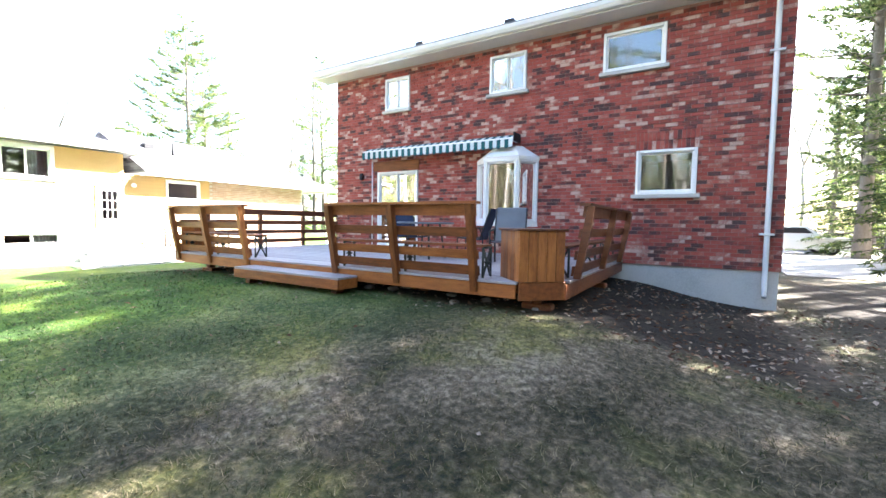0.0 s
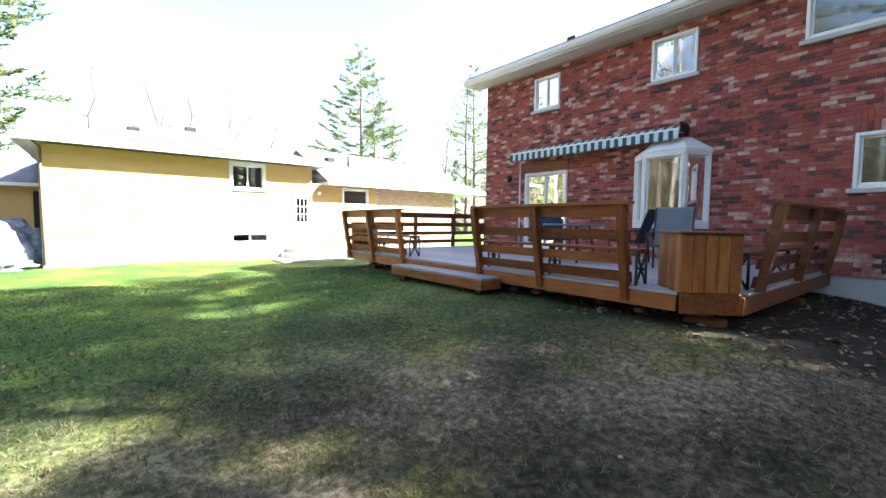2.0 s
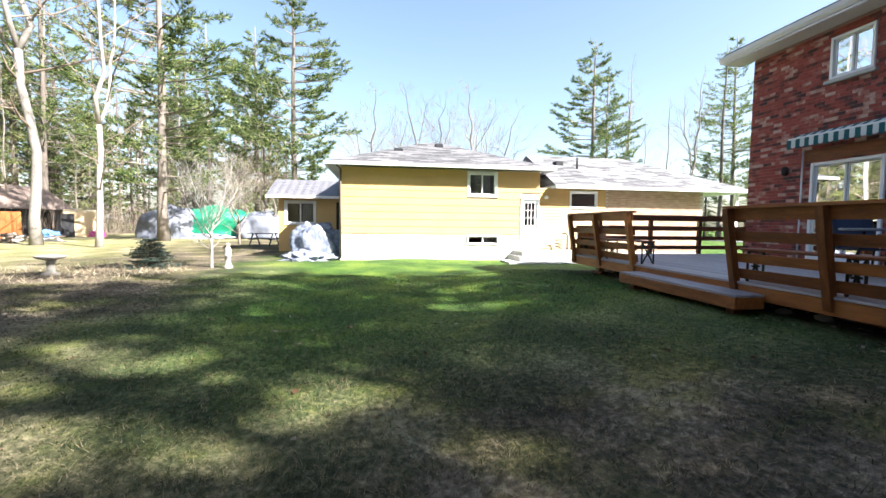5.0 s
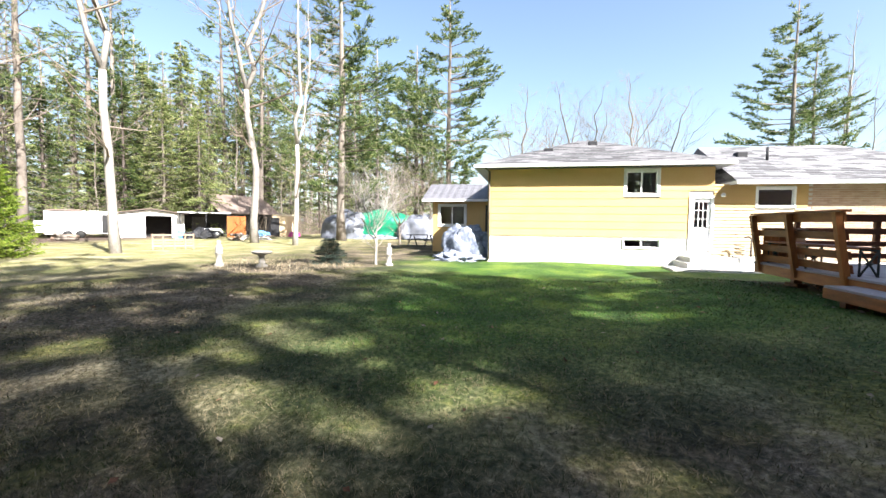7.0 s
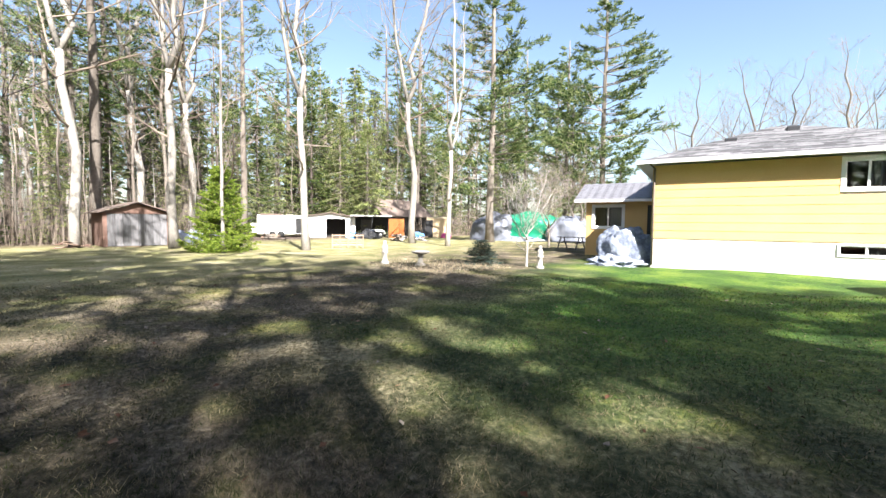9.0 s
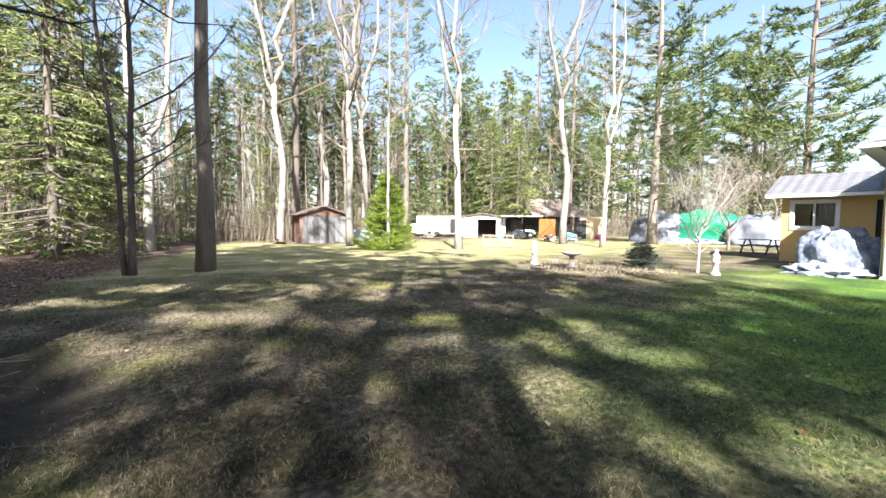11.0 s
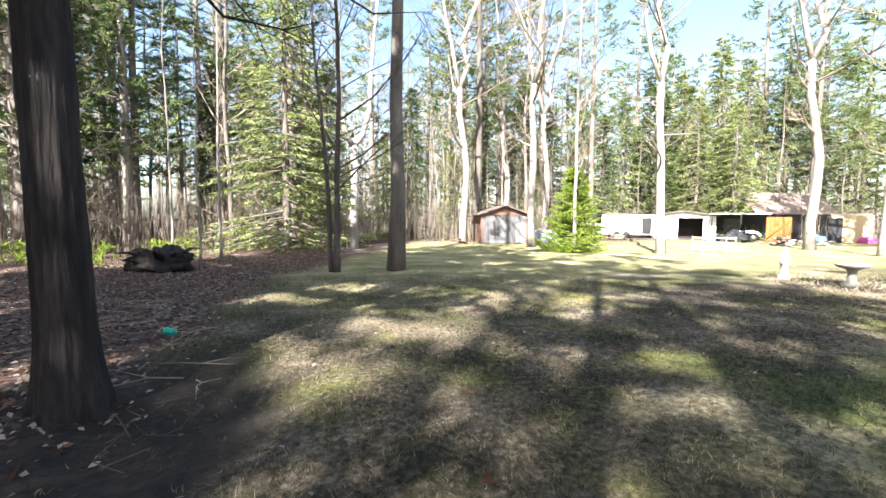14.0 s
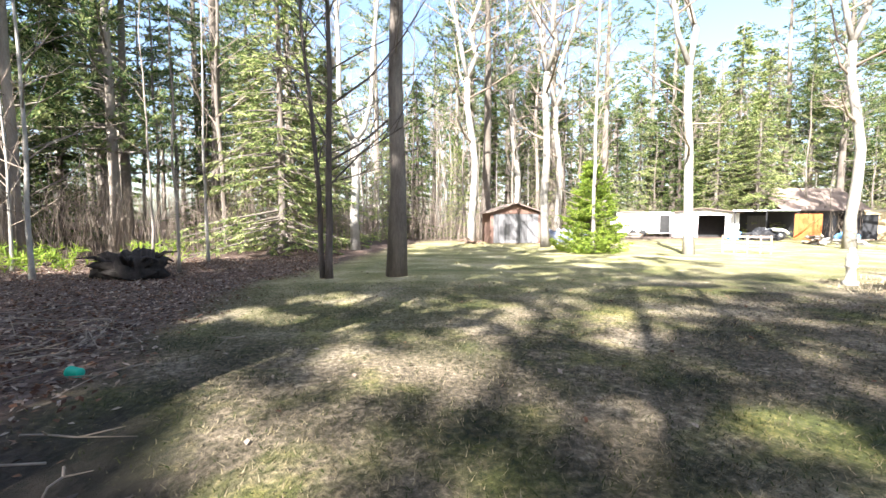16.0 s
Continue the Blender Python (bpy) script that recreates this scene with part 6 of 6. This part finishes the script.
plant(SPR_A, 18.0, -40.0, 0)
plant(FAR_SPR, *polar(140, 90), 0)
plant(FAR_PINE, *polar(165, 92), 0)
plant(BARE_D, *polar(91.5, 62), 0)
plant(POLE, 5.2, -19.5, 0)
plant(PLUME, 13.0, 14.0, 0)
again(BARE_A, -9.8, -29.8, 100, 1.1, "thick pale trunk beside the shed")
again(BARE_A, -27.1, -19.1, 70, 1.1)
again(BARE_B, -25.4, -14.9, 10, 0.85)
again(LONE, -33.5, -15.4, 120, 0.95)
again(LONE, -52.0, -14.0, 220, 0.9)
again(LONE, *polar(62.6, 52), 80, 0.86)
again(PINE_C, *polar(60.8, 54), 90, 0.8)
again(PINE_A, *polar(48.6, 58), 200, 0.8)
again(SAP, 3.7, -20.4, 30, 1.35, "slim pale sapling standing in leaf litter")
again(SAP, 6.6, -15.9, 120, 1.3)
again(SAP, 8.6, -18.6, 220, 1.1)
again(PINE_B, 16.2, -36.5, 0, 0.95)
again(PINE_A, 12.9, -34.5, 140, 0.9)
again(PINE_B, 19.5, -33.0, 80, 0.9)
again(SPR_A, 15.0, -31.0, 0, 0.8)
again(PINE_C, 10.5, -31.0, 0, 1.0)
again(PINE_A, 18.0, -30.0, 250, 0.95)
again(PINE_C, 14.2, -27.5, 100, 1.0)
again(SPR_B, -0.6, -28.5, 100, 0.85)
again(SPR_B, 3.6, -29.5, 200, 0.9)
again(SPR_A, 6.0, -30.0, 0, 0.75)
# dark stand beyond the litter
for k, (yaw, d, sc, tr) in enumerate(((203.5, 33, 0.8, SPR_A), (207.0, 29, 1.1, PINE_C), (212.0, 29, 1.1, PINE_B), (205.5, 26, 0.9, NEAR_PINE), (210.8, 24, 0.95, NEAR_PINE), (216.0, 24, 1.0, PINE_C))):
    again(tr, *polar(yaw, d), 73 * k, sc)
again(SPR_B, *polar(131.0, 50), 50, 1.0)
again(SPR_B, *polar(134.5, 52), 150, 1.1)
again(SPR_A, *polar(138.0, 51), 150, 1.0)
again(SPR_B, *polar(132.0, 54), 10, 0.9)
for k, (yaw, d, sc, tr) in enumerate(((126.5, 64, 1.4, SPR_B), (130.0, 63, 1.6, SPR_B), (132.6, 55, 1.6, SPR_B), (136.2, 57, 1.4, SPR_B), (139.5, 55, 1.2, SPR_A), (142.0, 54, 1.2, SPR_B), (144.5, 52, 0.9, SPR_A), (147.0, 50, 1.1, SPR_B), (150.5, 47, 0.9, SPR_A), (153.5, 44, 0.8, SPR_B), (159.5, 42, 0.9, SPR_A), (163.5, 39, 0.6, SPR_B), (168.5, 40, 0.9, SPR_A), (172.0, 38, 0.7, SPR_B), (121.0, 66, 1.1, SPR_B), (117.5, 60, 0.9, SPR_A), (114.0, 56, 0.7, SPR_B), (124.0, 66, 1.05, PINE_A), (128.5, 64, 1.05, PINE_B), (141.0, 58, 1.05, PINE_A), (146.0, 48, 1.0, PINE_B), (152.0, 42, 1.0, PINE_A), (161.5, 44, 1.05, PINE_B))):
    again(tr, *polar(yaw, d), 59 * k, sc)
for k, (yaw, d, sc, tr) in enumerate(((88.0, 66, 1.0, BARE_C), (82.5, 60, 1.8, BARE_D), (76.0, 57, 1.65, BARE_D), (90.5, 58, 1.6, BARE_D), (56.5, 54, 0.85, BARE_C), (54.0, 52, 0.9, BARE_C), (51.5, 55, 0.8, BARE_A), (59.0, 56, 0.95, BARE_B), (95.0, 60, 0.62, SPR_A), (85.5, 70, 0.95, SPR_A), (69.5, 60, 0.55, SPR_A), (66.8, 64, 0.62, SPR_A), (45.5, 55, 0.8, SPR_B), (50.0, 60, 0.7, SPR_A), (40.0, 60, 0.8, PINE_C), (98.5, 40, 0.5, SPR_A), (101.5, 42, 0.55, SPR_A), (104.0, 50, 0.7, PINE_C), (107.0, 30.5, 0.55, BARE_D), (103.5, 40, 0.7, BARE_D))):
    again(tr, *polar(yaw, d), 47 * k, sc)
# the trees beside the front drive
for k, (x, y, sc, tr) in enumerate(((7.2, 26.5, 1, PINE_B), (9.2, 31, 0.95, PINE_A), (6.2, 21.5, 0.95, PINE_B), (6.6, 29, 0.95, PINE_A), (8.2, 44, 0.62, SPR_A), (10.5, 43, 0.75, SPR_A), (9.2, 38.5, 0.8, PINE_C), (11.8, 45, 0.62, SPR_A), (9, 28, 1.05, PINE_B), (13, 52, 0.8, SPR_B), (8, 55, 0.8, BARE_A), (6, 50, 0.5, BARE_C), (5.6, 18.2, 1.08, PLUME))):
    # the PLUME among these is unseen and only shades the lawn
    again(tr, x, y, 61 * k, sc)
for k, (yaw, d, sc, tr) in enumerate(((-12.6, 31, 0.95, SPR_A), (-14.8, 28, 0.8, PINE_C), (-10.6, 37, 0.85, SPR_B), (-15.5, 24, 0.8, SPR_A))):
    again(tr, *polar(yaw, d), 83 * k, sc)
# unseen tall trees added on the sunny side, placed for broken shade across the lawn
for x, y, turn in ((7.9, 14.4, 270), (20.7, 6.2, 90), (8.7, -1.8, 180), (21.9, 11.3, 315), (10.8, 20.9, 0), (15.0, 0.3, 315), (18.4, 10.0, 90), (9.6, 23.4, 45), (10.0, 1.2, 90), (11.3, 24.4, 45), (10.7, 2.4, 225), (17.0, 24.2, 90), (18.7, 8.8, 180), (15.1, 5.1, 270), (8.3, 20.8, 180), (14.4, 6.7, 90), (17.3, 3.1, 0), (18.7, 4.9, 225)):
    again(PLUME, x, y, turn)
for x, y, turn in ((7.4, 15.9, 135), (18.3, 2.2, 45), (5.2, 8.2, 315), (9.0, 3.5, 0), (19.5, 18.5, 315), (15.2, 20.4, 0), (16.8, 19.5, 315), (16.7, 0.8, 180), (9.3, 20.2, 45), (6.9, 8.5, 135), (19.1, 13.5, 90), (16.2, 8.2, 135), (16.4, 4.0, 135), (7.9, 2.3, 0), (10.3, 4.9, 315), (15.7, 30.4, 90), (18.8, 22.4, 135), (7.3, -3.0, 270)):
    again(PLUME, x, y, turn)
for x, y, turn in ((25.6, 7.7, 135), (12.7, 19.3, 315), (10.9, 16.8, 225), (10.4, 18.1, 135), (6.4, 14.5, 315)):
    again(SPR_A, x, y, turn)

# the wood
rg = random.Random(77)
placed = []


def free(x, y, gap):
    return all((x - a) ** 2 + (y - b) ** 2 > gap * gap for a, b in placed)


WOOD = ((PINE_A, 12, 0.85, 1.1), (PINE_B, 18, 0.85, 1.1), (PINE_C, 8, 0.8, 1.1), (SPR_A, 12, 0.6, 1.1), (SPR_B, 9, 0.6, 1.0), (BARE_A, 16, 0.85, 1.15), (BARE_B, 14, 0.8, 1.1), (BARE_C, 56, 0.8, 1.3), (POLE, 150, 0.7, 1.6), (SAP, 44, 0.7, 1.5))
for tr, n, a, b in WOOD:
    made, tries = 0, 0
    while made < n and tries < 4000:
        tries += 1
        yaw = rnd(rg, 104, 216)
        near = 36 if yaw > 150 else 52
        if yaw > 176:
            near = 27
        if tr in (BARE_A, BARE_B, SAP) and yaw > 186:
            continue
        if tr in (SPR_A, SPR_B, PINE_A) and yaw > 172:
            near += 4
        d = near + (82 - near) * rg.random() ** 1.25
        if yaw > 193 and tr not in (POLE, SAP, BARE_C) and rg.random() < 0.6:
            continue
        if yaw < 124 and d < 62:
            continue
        if yaw < 112 and rg.random() < 0.55:
            continue
        x, y = polar(yaw, d)
        if not free(x, y, 0.9 if tr in (POLE, SAP) else 2.0):
            continue
        placed.append((x, y))
        again(tr, x, y, rnd(rg, 0, 360), rnd(rg, a, b))
        made += 1
for k in range(84):
    if k > 64 and k % 2:
        continue
    x, y = polar(102 + 114 * (k + rg.random()) / 84, rnd(rg, 78, 108))
    again((FAR_SPR, FAR_PINE, FAR_PINE)[k % 3], x, y, rnd(rg, 0, 360), rnd(rg, 0.9, 1.3))

# unseen trees added round the garden's open side, to hold back sky light
for k in range(40):
    yaw = 218 + 96 * (k + rg.random()) / 40
    x, y = polar(yaw, rnd(rg, 34, 46) if yaw < 256 else rnd(rg, 20, 40))
    again(FAR_SPR if yaw < 256 else (FAR_PINE, FAR_SPR)[k % 2], x, y, rnd(rg, 0, 360), rnd(rg, 0.8, 1.1))

# thin pale stems before the dark wood
for k in range(20):
    x, y = polar(147 + 32 * (k + rg.random()) / 20, rnd(rg, 38, 50))
    again((SAP, BARE_C, POLE)[k % 3], x, y, rnd(rg, 0, 360), rnd(rg, 0.9, 1.5))

# brush: fine bare stems along the wood's edge
s = Shape()
for _ in range(5200):
    yaw = rnd(rg, 108, 214)
    near = 50 if yaw < 150 else (34 if yaw < 176 else 25)
    d = near + 26 * rg.random() ** 1.5
    if yaw < 122:
        d = max(d, 56)
    x, y = polar(yaw, d)
    z = ground_z(x, y)
    h = rnd(rg, 0.6, 3.6) * (1 if rg.random() < 0.85 else 1.7)
    p = Vector((x, y, z - 0.05))
    d1 = Vector((rg.gauss(0, 0.15), rg.gauss(0, 0.15), 1)).normalized()
    q = p + d1 * h
    s.tube([p, q], [0.018, 0.006], 3, False)
    for j in range(3):
        e = (d1 + Vector((rg.gauss(0, 0.6), rg.gauss(0, 0.6), 0))).normalized()
        c = p.lerp(q, rnd(rg, 0.35, 0.9))
        s.tube([c, c + e * h * 0.35], [0.008, 0.003], 3, False)
tagged(part("brush", s, TWIG), "fine grey-brown bare brush along the wood's edge", "brush", kind="stuff")

# low evergreen shoots, dry flower stems
s = Shape()
for _ in range(900):
    a, r = rnd(rg, 0, 6.28), math.sqrt(rg.random())
    x, y = -13.4 + 2.4 * r * math.cos(a), -8.2 + 2.7 * r * math.sin(a)
    blades(s, Vector((x, y, ground_z(x, y) - 0.01)), 3, rnd(rg, 0.08, 0.28), 0.016, rg, 0.8)
tagged(part("dry_flower_bed", s, DRY_STEM), "dry straw-coloured stems of a flower bed", "plants", kind="stuff")
s = Shape()
for cx, cy, n in ((7.6, -18.5, 60), (9.5, -19.5, 60), (5.6, -20.5, 50)):
    for _ in range(n):
        x, y = cx + rg.gauss(0, 0.5), cy + rg.gauss(0, 0.5)
        blades(s, Vector((x, y, ground_z(x, y) + rnd(rg, 0.05, 0.7))), 8, 0.3, 0.04, rg, 0.6)
tagged(part("seedlings", s, BRIGHT), "low green conifer seedlings in the litter", "seedlings", kind="stuff")
# the root stump and stones
st_ = thing("tree_stump", "dark overturned root stump in leaf litter", "stump", at=pose(4.4, -15.9, ground_z(4.4, -15.9)))
s = Shape()
vs, fs_ = [], []
for j in range(13):
    for i in range(26):
        th, ph = math.pi * j / 12, 2 * math.pi * i / 26
        p = Vector((math.sin(th) * math.cos(ph), math.sin(th) * math.sin(ph), math.cos(th)))
        r = 0.6 * (1 + 0.6 * noise.noise(p * 2.6) + 0.5 * noise.noise(p * 6))
        vs.append(Vector((p.x * r * 1.3, p.y * r * 0.9, p.z * r * 0.75 + 0.2)))
for j in range(12):
    for i in range(26):
        fs_.append((j * 26 + i, (j + 1) * 26 + i, (j + 1) * 26 + (i + 1) % 26, j * 26 + (i + 1) % 26))
s.add(vs, fs_, True)
part("body", s, BARK_BLACK, st_)
for k in range(11):
    a = rnd(rg, 0, 6.28)
    d = Vector((math.cos(a), math.sin(a), rnd(rg, 0.0, 0.6))).normalized()
    s = Shape()
    s.tube([d * 0.45 + Vector((0, 0, 0.2)), d * 0.85 + Vector((0, 0, 0.25)), d * rnd(rg, 0.95, 1.3) + Vector((0, 0, 0.1))], [0.08, 0.05, 0.015], 6)
    part("root", s, BARK_BLACK, st_)


def stone(x, y, r, seed):
    s = Shape()
    vs, fs_ = [], []
    for j in range(7):
        for i in range(12):
            th, ph = math.pi * j / 6, 2 * math.pi * i / 12
            p = Vector((math.sin(th) * math.cos(ph), math.sin(th) * math.sin(ph), math.cos(th)))
            q = r * (1 + 0.3 * noise.noise(p * 1.7 + Vector((seed, 0, 0))))
            vs.append(Vector((x + p.x * q * 1.3, y + p.y * q, ground_z(x, y) + p.z * q * 0.6 + r * 0.2)))
    for j in range(6):
        for i in range(12):
            fs_.append((j * 12 + i, (j + 1) * 12 + i, (j + 1) * 12 + (i + 1) % 12, j * 12 + (i + 1) % 12))
    s.add(vs, fs_, True)
    tagged(part("stone", s, ROCK), "grey field stone on the soil under the deck", "stone", "stones under the deck")


for k in range(16):
    stone(rnd(rg, -9.0, -1.4), 5.0 + rg.random() * 0.6, rnd(rg, 0.03, 0.08), k * 3.1)

# fallen branches
for k, (x, y, L, a) in enumerate(((1.15, -6.3, 0.9, 20), (1.0, -6.2, 0.6, 100), (1.5, -6.6, 0.8, 160), (2.2, -8.6, 1.6, 40), (1.2, -7.9, 0.8, 60), (2.6, -10.5, 2.2, 10), (3.4, -12.0, 1.8, 70), (-2.2, -12.0, 0.5, 30), (0.4, -8.8, 0.5, 70), *[(rnd(rg, 1.9, 3.6), rnd(rg, -10.0, -7.6), rnd(rg, 0.5, 1.5), rnd(rg, 0, 360)) for _ in range(22)], *[(rnd(rg, 0.5, 1.7), rnd(rg, -6.6, -4.0), rnd(rg, 0.2, 0.5), rnd(rg, 0, 360)) for _ in range(10)])):
    s = Shape()
    d = Vector((math.cos(radians(a)), math.sin(radians(a)), 0.0))
    z = ground_z(x, y) + 0.03
    pts = [Vector((x, y, z)) + d * L * f + Vector((rg.gauss(0, 0.04), rg.gauss(0, 0.04), 0.05 * math.sin(f * 3))) for f in (0, 0.3, 0.6, 1)]
    w = 0.01 if k < 9 else 0.007
    s.tube(pts, [w, w * 0.8, w * 0.6, w * 0.25], 5)
    for j in (1, 2):
        e = (d + Vector((rg.gauss(0, 0.8), rg.gauss(0, 0.8), 0.25))).normalized()
        s.tube([pts[j], pts[j] + e * L * 0.35], [0.008, 0.003], 4)
    tagged(part("fallen_branch", s, TWIG if k < 31 else BARK_DARK), "pale bare fallen branch lying on the ground", "branch", "fallen branches")

# ---- grass, leaves ----
def scatter(name, n, region, make, mat, label, category):
    s = Shape()
    for _ in range(n):
        x, y = region()
        make(s, x, y)
    return tagged(part(name, s, mat), label, category, kind="stuff")


def around():
    while True:
        a, r = rnd(rg, 0, 6.28), 0.9 + 11.0 * rg.random() ** 1.1
        x, y = -0.6 + r * math.cos(a), -1.5 + r * math.sin(a)
        if x < 5 and not (y > 5.0 and x < 1.2) and rg.random() > litter(x, y) * 0.93 and rg.random() > soil(x, y):
            return x, y


def blade(s, x, y):
    k = len(s.v)
    z = ground_z(x, y)
    a, l = rnd(rg, 0, 6.28), rnd(rg, 0.02, 0.055)
    w = 0.002 + 0.0007 * math.hypot(x, y)
    dx, dy = math.cos(a), math.sin(a)
    b = rnd(rg, 0.4, 1.7)
    s.v += [Vector((x - dy * w, y + dx * w, z - 0.005)), Vector((x + dy * w, y - dx * w, z - 0.005)), Vector((x + dx * l * b, y + dy * l * b, z + l * 0.6))]
    s.f.append((k, k + 1, k + 2))
    s.smooth.append(False)


scatter("dry_grass", 60000, around, blade, GRASS_BLADE, "dry straw strands of matted grass", "grass")
scatter("grass", 120000, around, blade, ground.data.materials[0], "short matted spring grass, half dry", "grass")


def near_lawn():
    while True:
        a, r = rnd(rg, 0, 6.28), 1.0 + 5.0 * rg.random() ** 1.2
        x, y = -0.4 + r * math.cos(a), -1.4 + r * math.sin(a)
        if y < 4.8 and rg.random() > litter(x, y) and rg.random() > soil(x, y):
            return x, y


def tuft(s, x, y):
    z, a = ground_z(x, y), rnd(rg, 0, 6.28)
    sweep = Vector((math.cos(a), math.sin(a), 0.45))
    for _ in range(9):
        p = Vector((x + rg.gauss(0, 0.02), y + rg.gauss(0, 0.02), z - 0.006))
        d = (sweep + Vector((rg.gauss(0, 0.5), rg.gauss(0, 0.5), rg.gauss(0, 0.25)))).normalized() * rnd(rg, 0.04, 0.095)
        u = Vector((-d.y, d.x, 0)).normalized() * 0.0032
        k = len(s.v)
        s.v += [p - u, p + u, p + d]
        s.f.append((k, k + 1, k + 2))
        s.smooth.append(False)


scatter("grass_tufts", 5200, near_lawn, tuft, GRASS_BLADE, "matted tufts of half-dry grass", "grass")
scatter("green_tufts", 5200, near_lawn, tuft, ground.data.materials[0], "short mossy tufts of spring grass", "grass")


def leaf(s, x, y):
    z = ground_z(x, y) + 0.012 + 0.02 * rg.random()
    a, l = rnd(rg, 0, 6.28), rnd(rg, 0.02, 0.048)
    u = Vector((math.cos(a), math.sin(a), rg.gauss(0, 0.25))) * l
    v = Vector((-math.sin(a), math.cos(a), rg.gauss(0, 0.25))) * l * 0.6
    c = Vector((x, y, z))
    s.add([c - u, c - v * 0.8 - u * 0.1, c + u, c + v * 0.8 + u * 0.1 + Vector((0, 0, 0.012))], [(0, 1, 2, 3)])


def litter_spot():
    while True:
        x, y = rnd(rg, -1.0, 9.0), rnd(rg, -22, -1)
        if rg.random() < litter(x, y) and rg.random() < 1.6 / (1 + 0.09 * math.hypot(x, y + 3)):
            return x, y


scatter("leaf_litter", 22000, litter_spot, leaf, DEAD_LEAF, "brown fallen leaves covering the wood's floor", "leaves")
scatter("fallen_leaves", 700, lambda: (rnd(rg, -13, 4), rnd(rg, -18, 5)), leaf, DEAD_LEAF, "stray dead leaves on the lawn", "leaves")
scatter("soil_litter", 700, lambda: (rnd(rg, -10, 1.2), 4.5 + 1.6 * rg.random()), leaf, DEAD_LEAF, "dead leaves and debris along the deck", "leaves")

scatter("house_litter", 1600, lambda: (rnd(rg, -1.6, 3.2), rnd(rg, 4.8, 9.4)), leaf, DEAD_LEAF, "dead leaves and needles on the soil beside the house", "leaves")

# ---- bricks ----
CO, BL, BH = 0.0762, 0.2145, 0.0665
brick_me = Shape()
brick_me.box(0, BL - 0.0105, 0, 0.05, 0, BH)
brick_mesh = brick_me.mesh("brick", BRICK)
rest = Shape()
single = 0
sold = (W4[0] - 0.02, W4[1] + 0.02, W4[3] + 0.005, W4[3] + 0.36)
for r in range(int((HT - HB) / CO)):
    z = HB + 0.006 + r * CO
    for a, b in runs(HX0, HX1, z, z + BH, HOLES + [sold]):
        u = HX0 + (BL / 2 if r % 2 else 0) - BL
        while u < b:
            c, d = max(u, a + 0.004), min(u + BL - 0.0105, b - 0.004)
            if d - c > 0.03:
                proud = 0.002 * rg.random()
                if d - c > BL - 0.012 and single < 290 and c > -1.2 and z < 2.0:
                    o = part("brick", brick_mesh, None, house_wall)
                    o.location = (c, HY - proud, z)
                    single += 1
                else:
                    rest.box(c, d, HY - proud, HY + 0.05, z, z + BH)
            u += BL
k = sold[0]
while k < sold[1] - 0.05:
    for z in (sold[2], sold[2] + 0.18):
        rest.box(k + 0.004, k + 0.07, HY - 0.003, HY + 0.05, z, z + 0.17)
    k += 0.0745
y = HY + 0.06
for r in range(int((HT - HB) / CO)):
    z = HB + 0.006 + r * CO
    yy = y + (BL / 2 if r % 2 else 0)
    while yy + BL < 12.5:
        rest.box(HX1 - 0.05, HX1, yy, yy + BL - 0.0105, z, z + BH)
        yy += BL
tagged(part("brickwork", rest, BRICK_ISLAND, house_wall), kind="stuff")
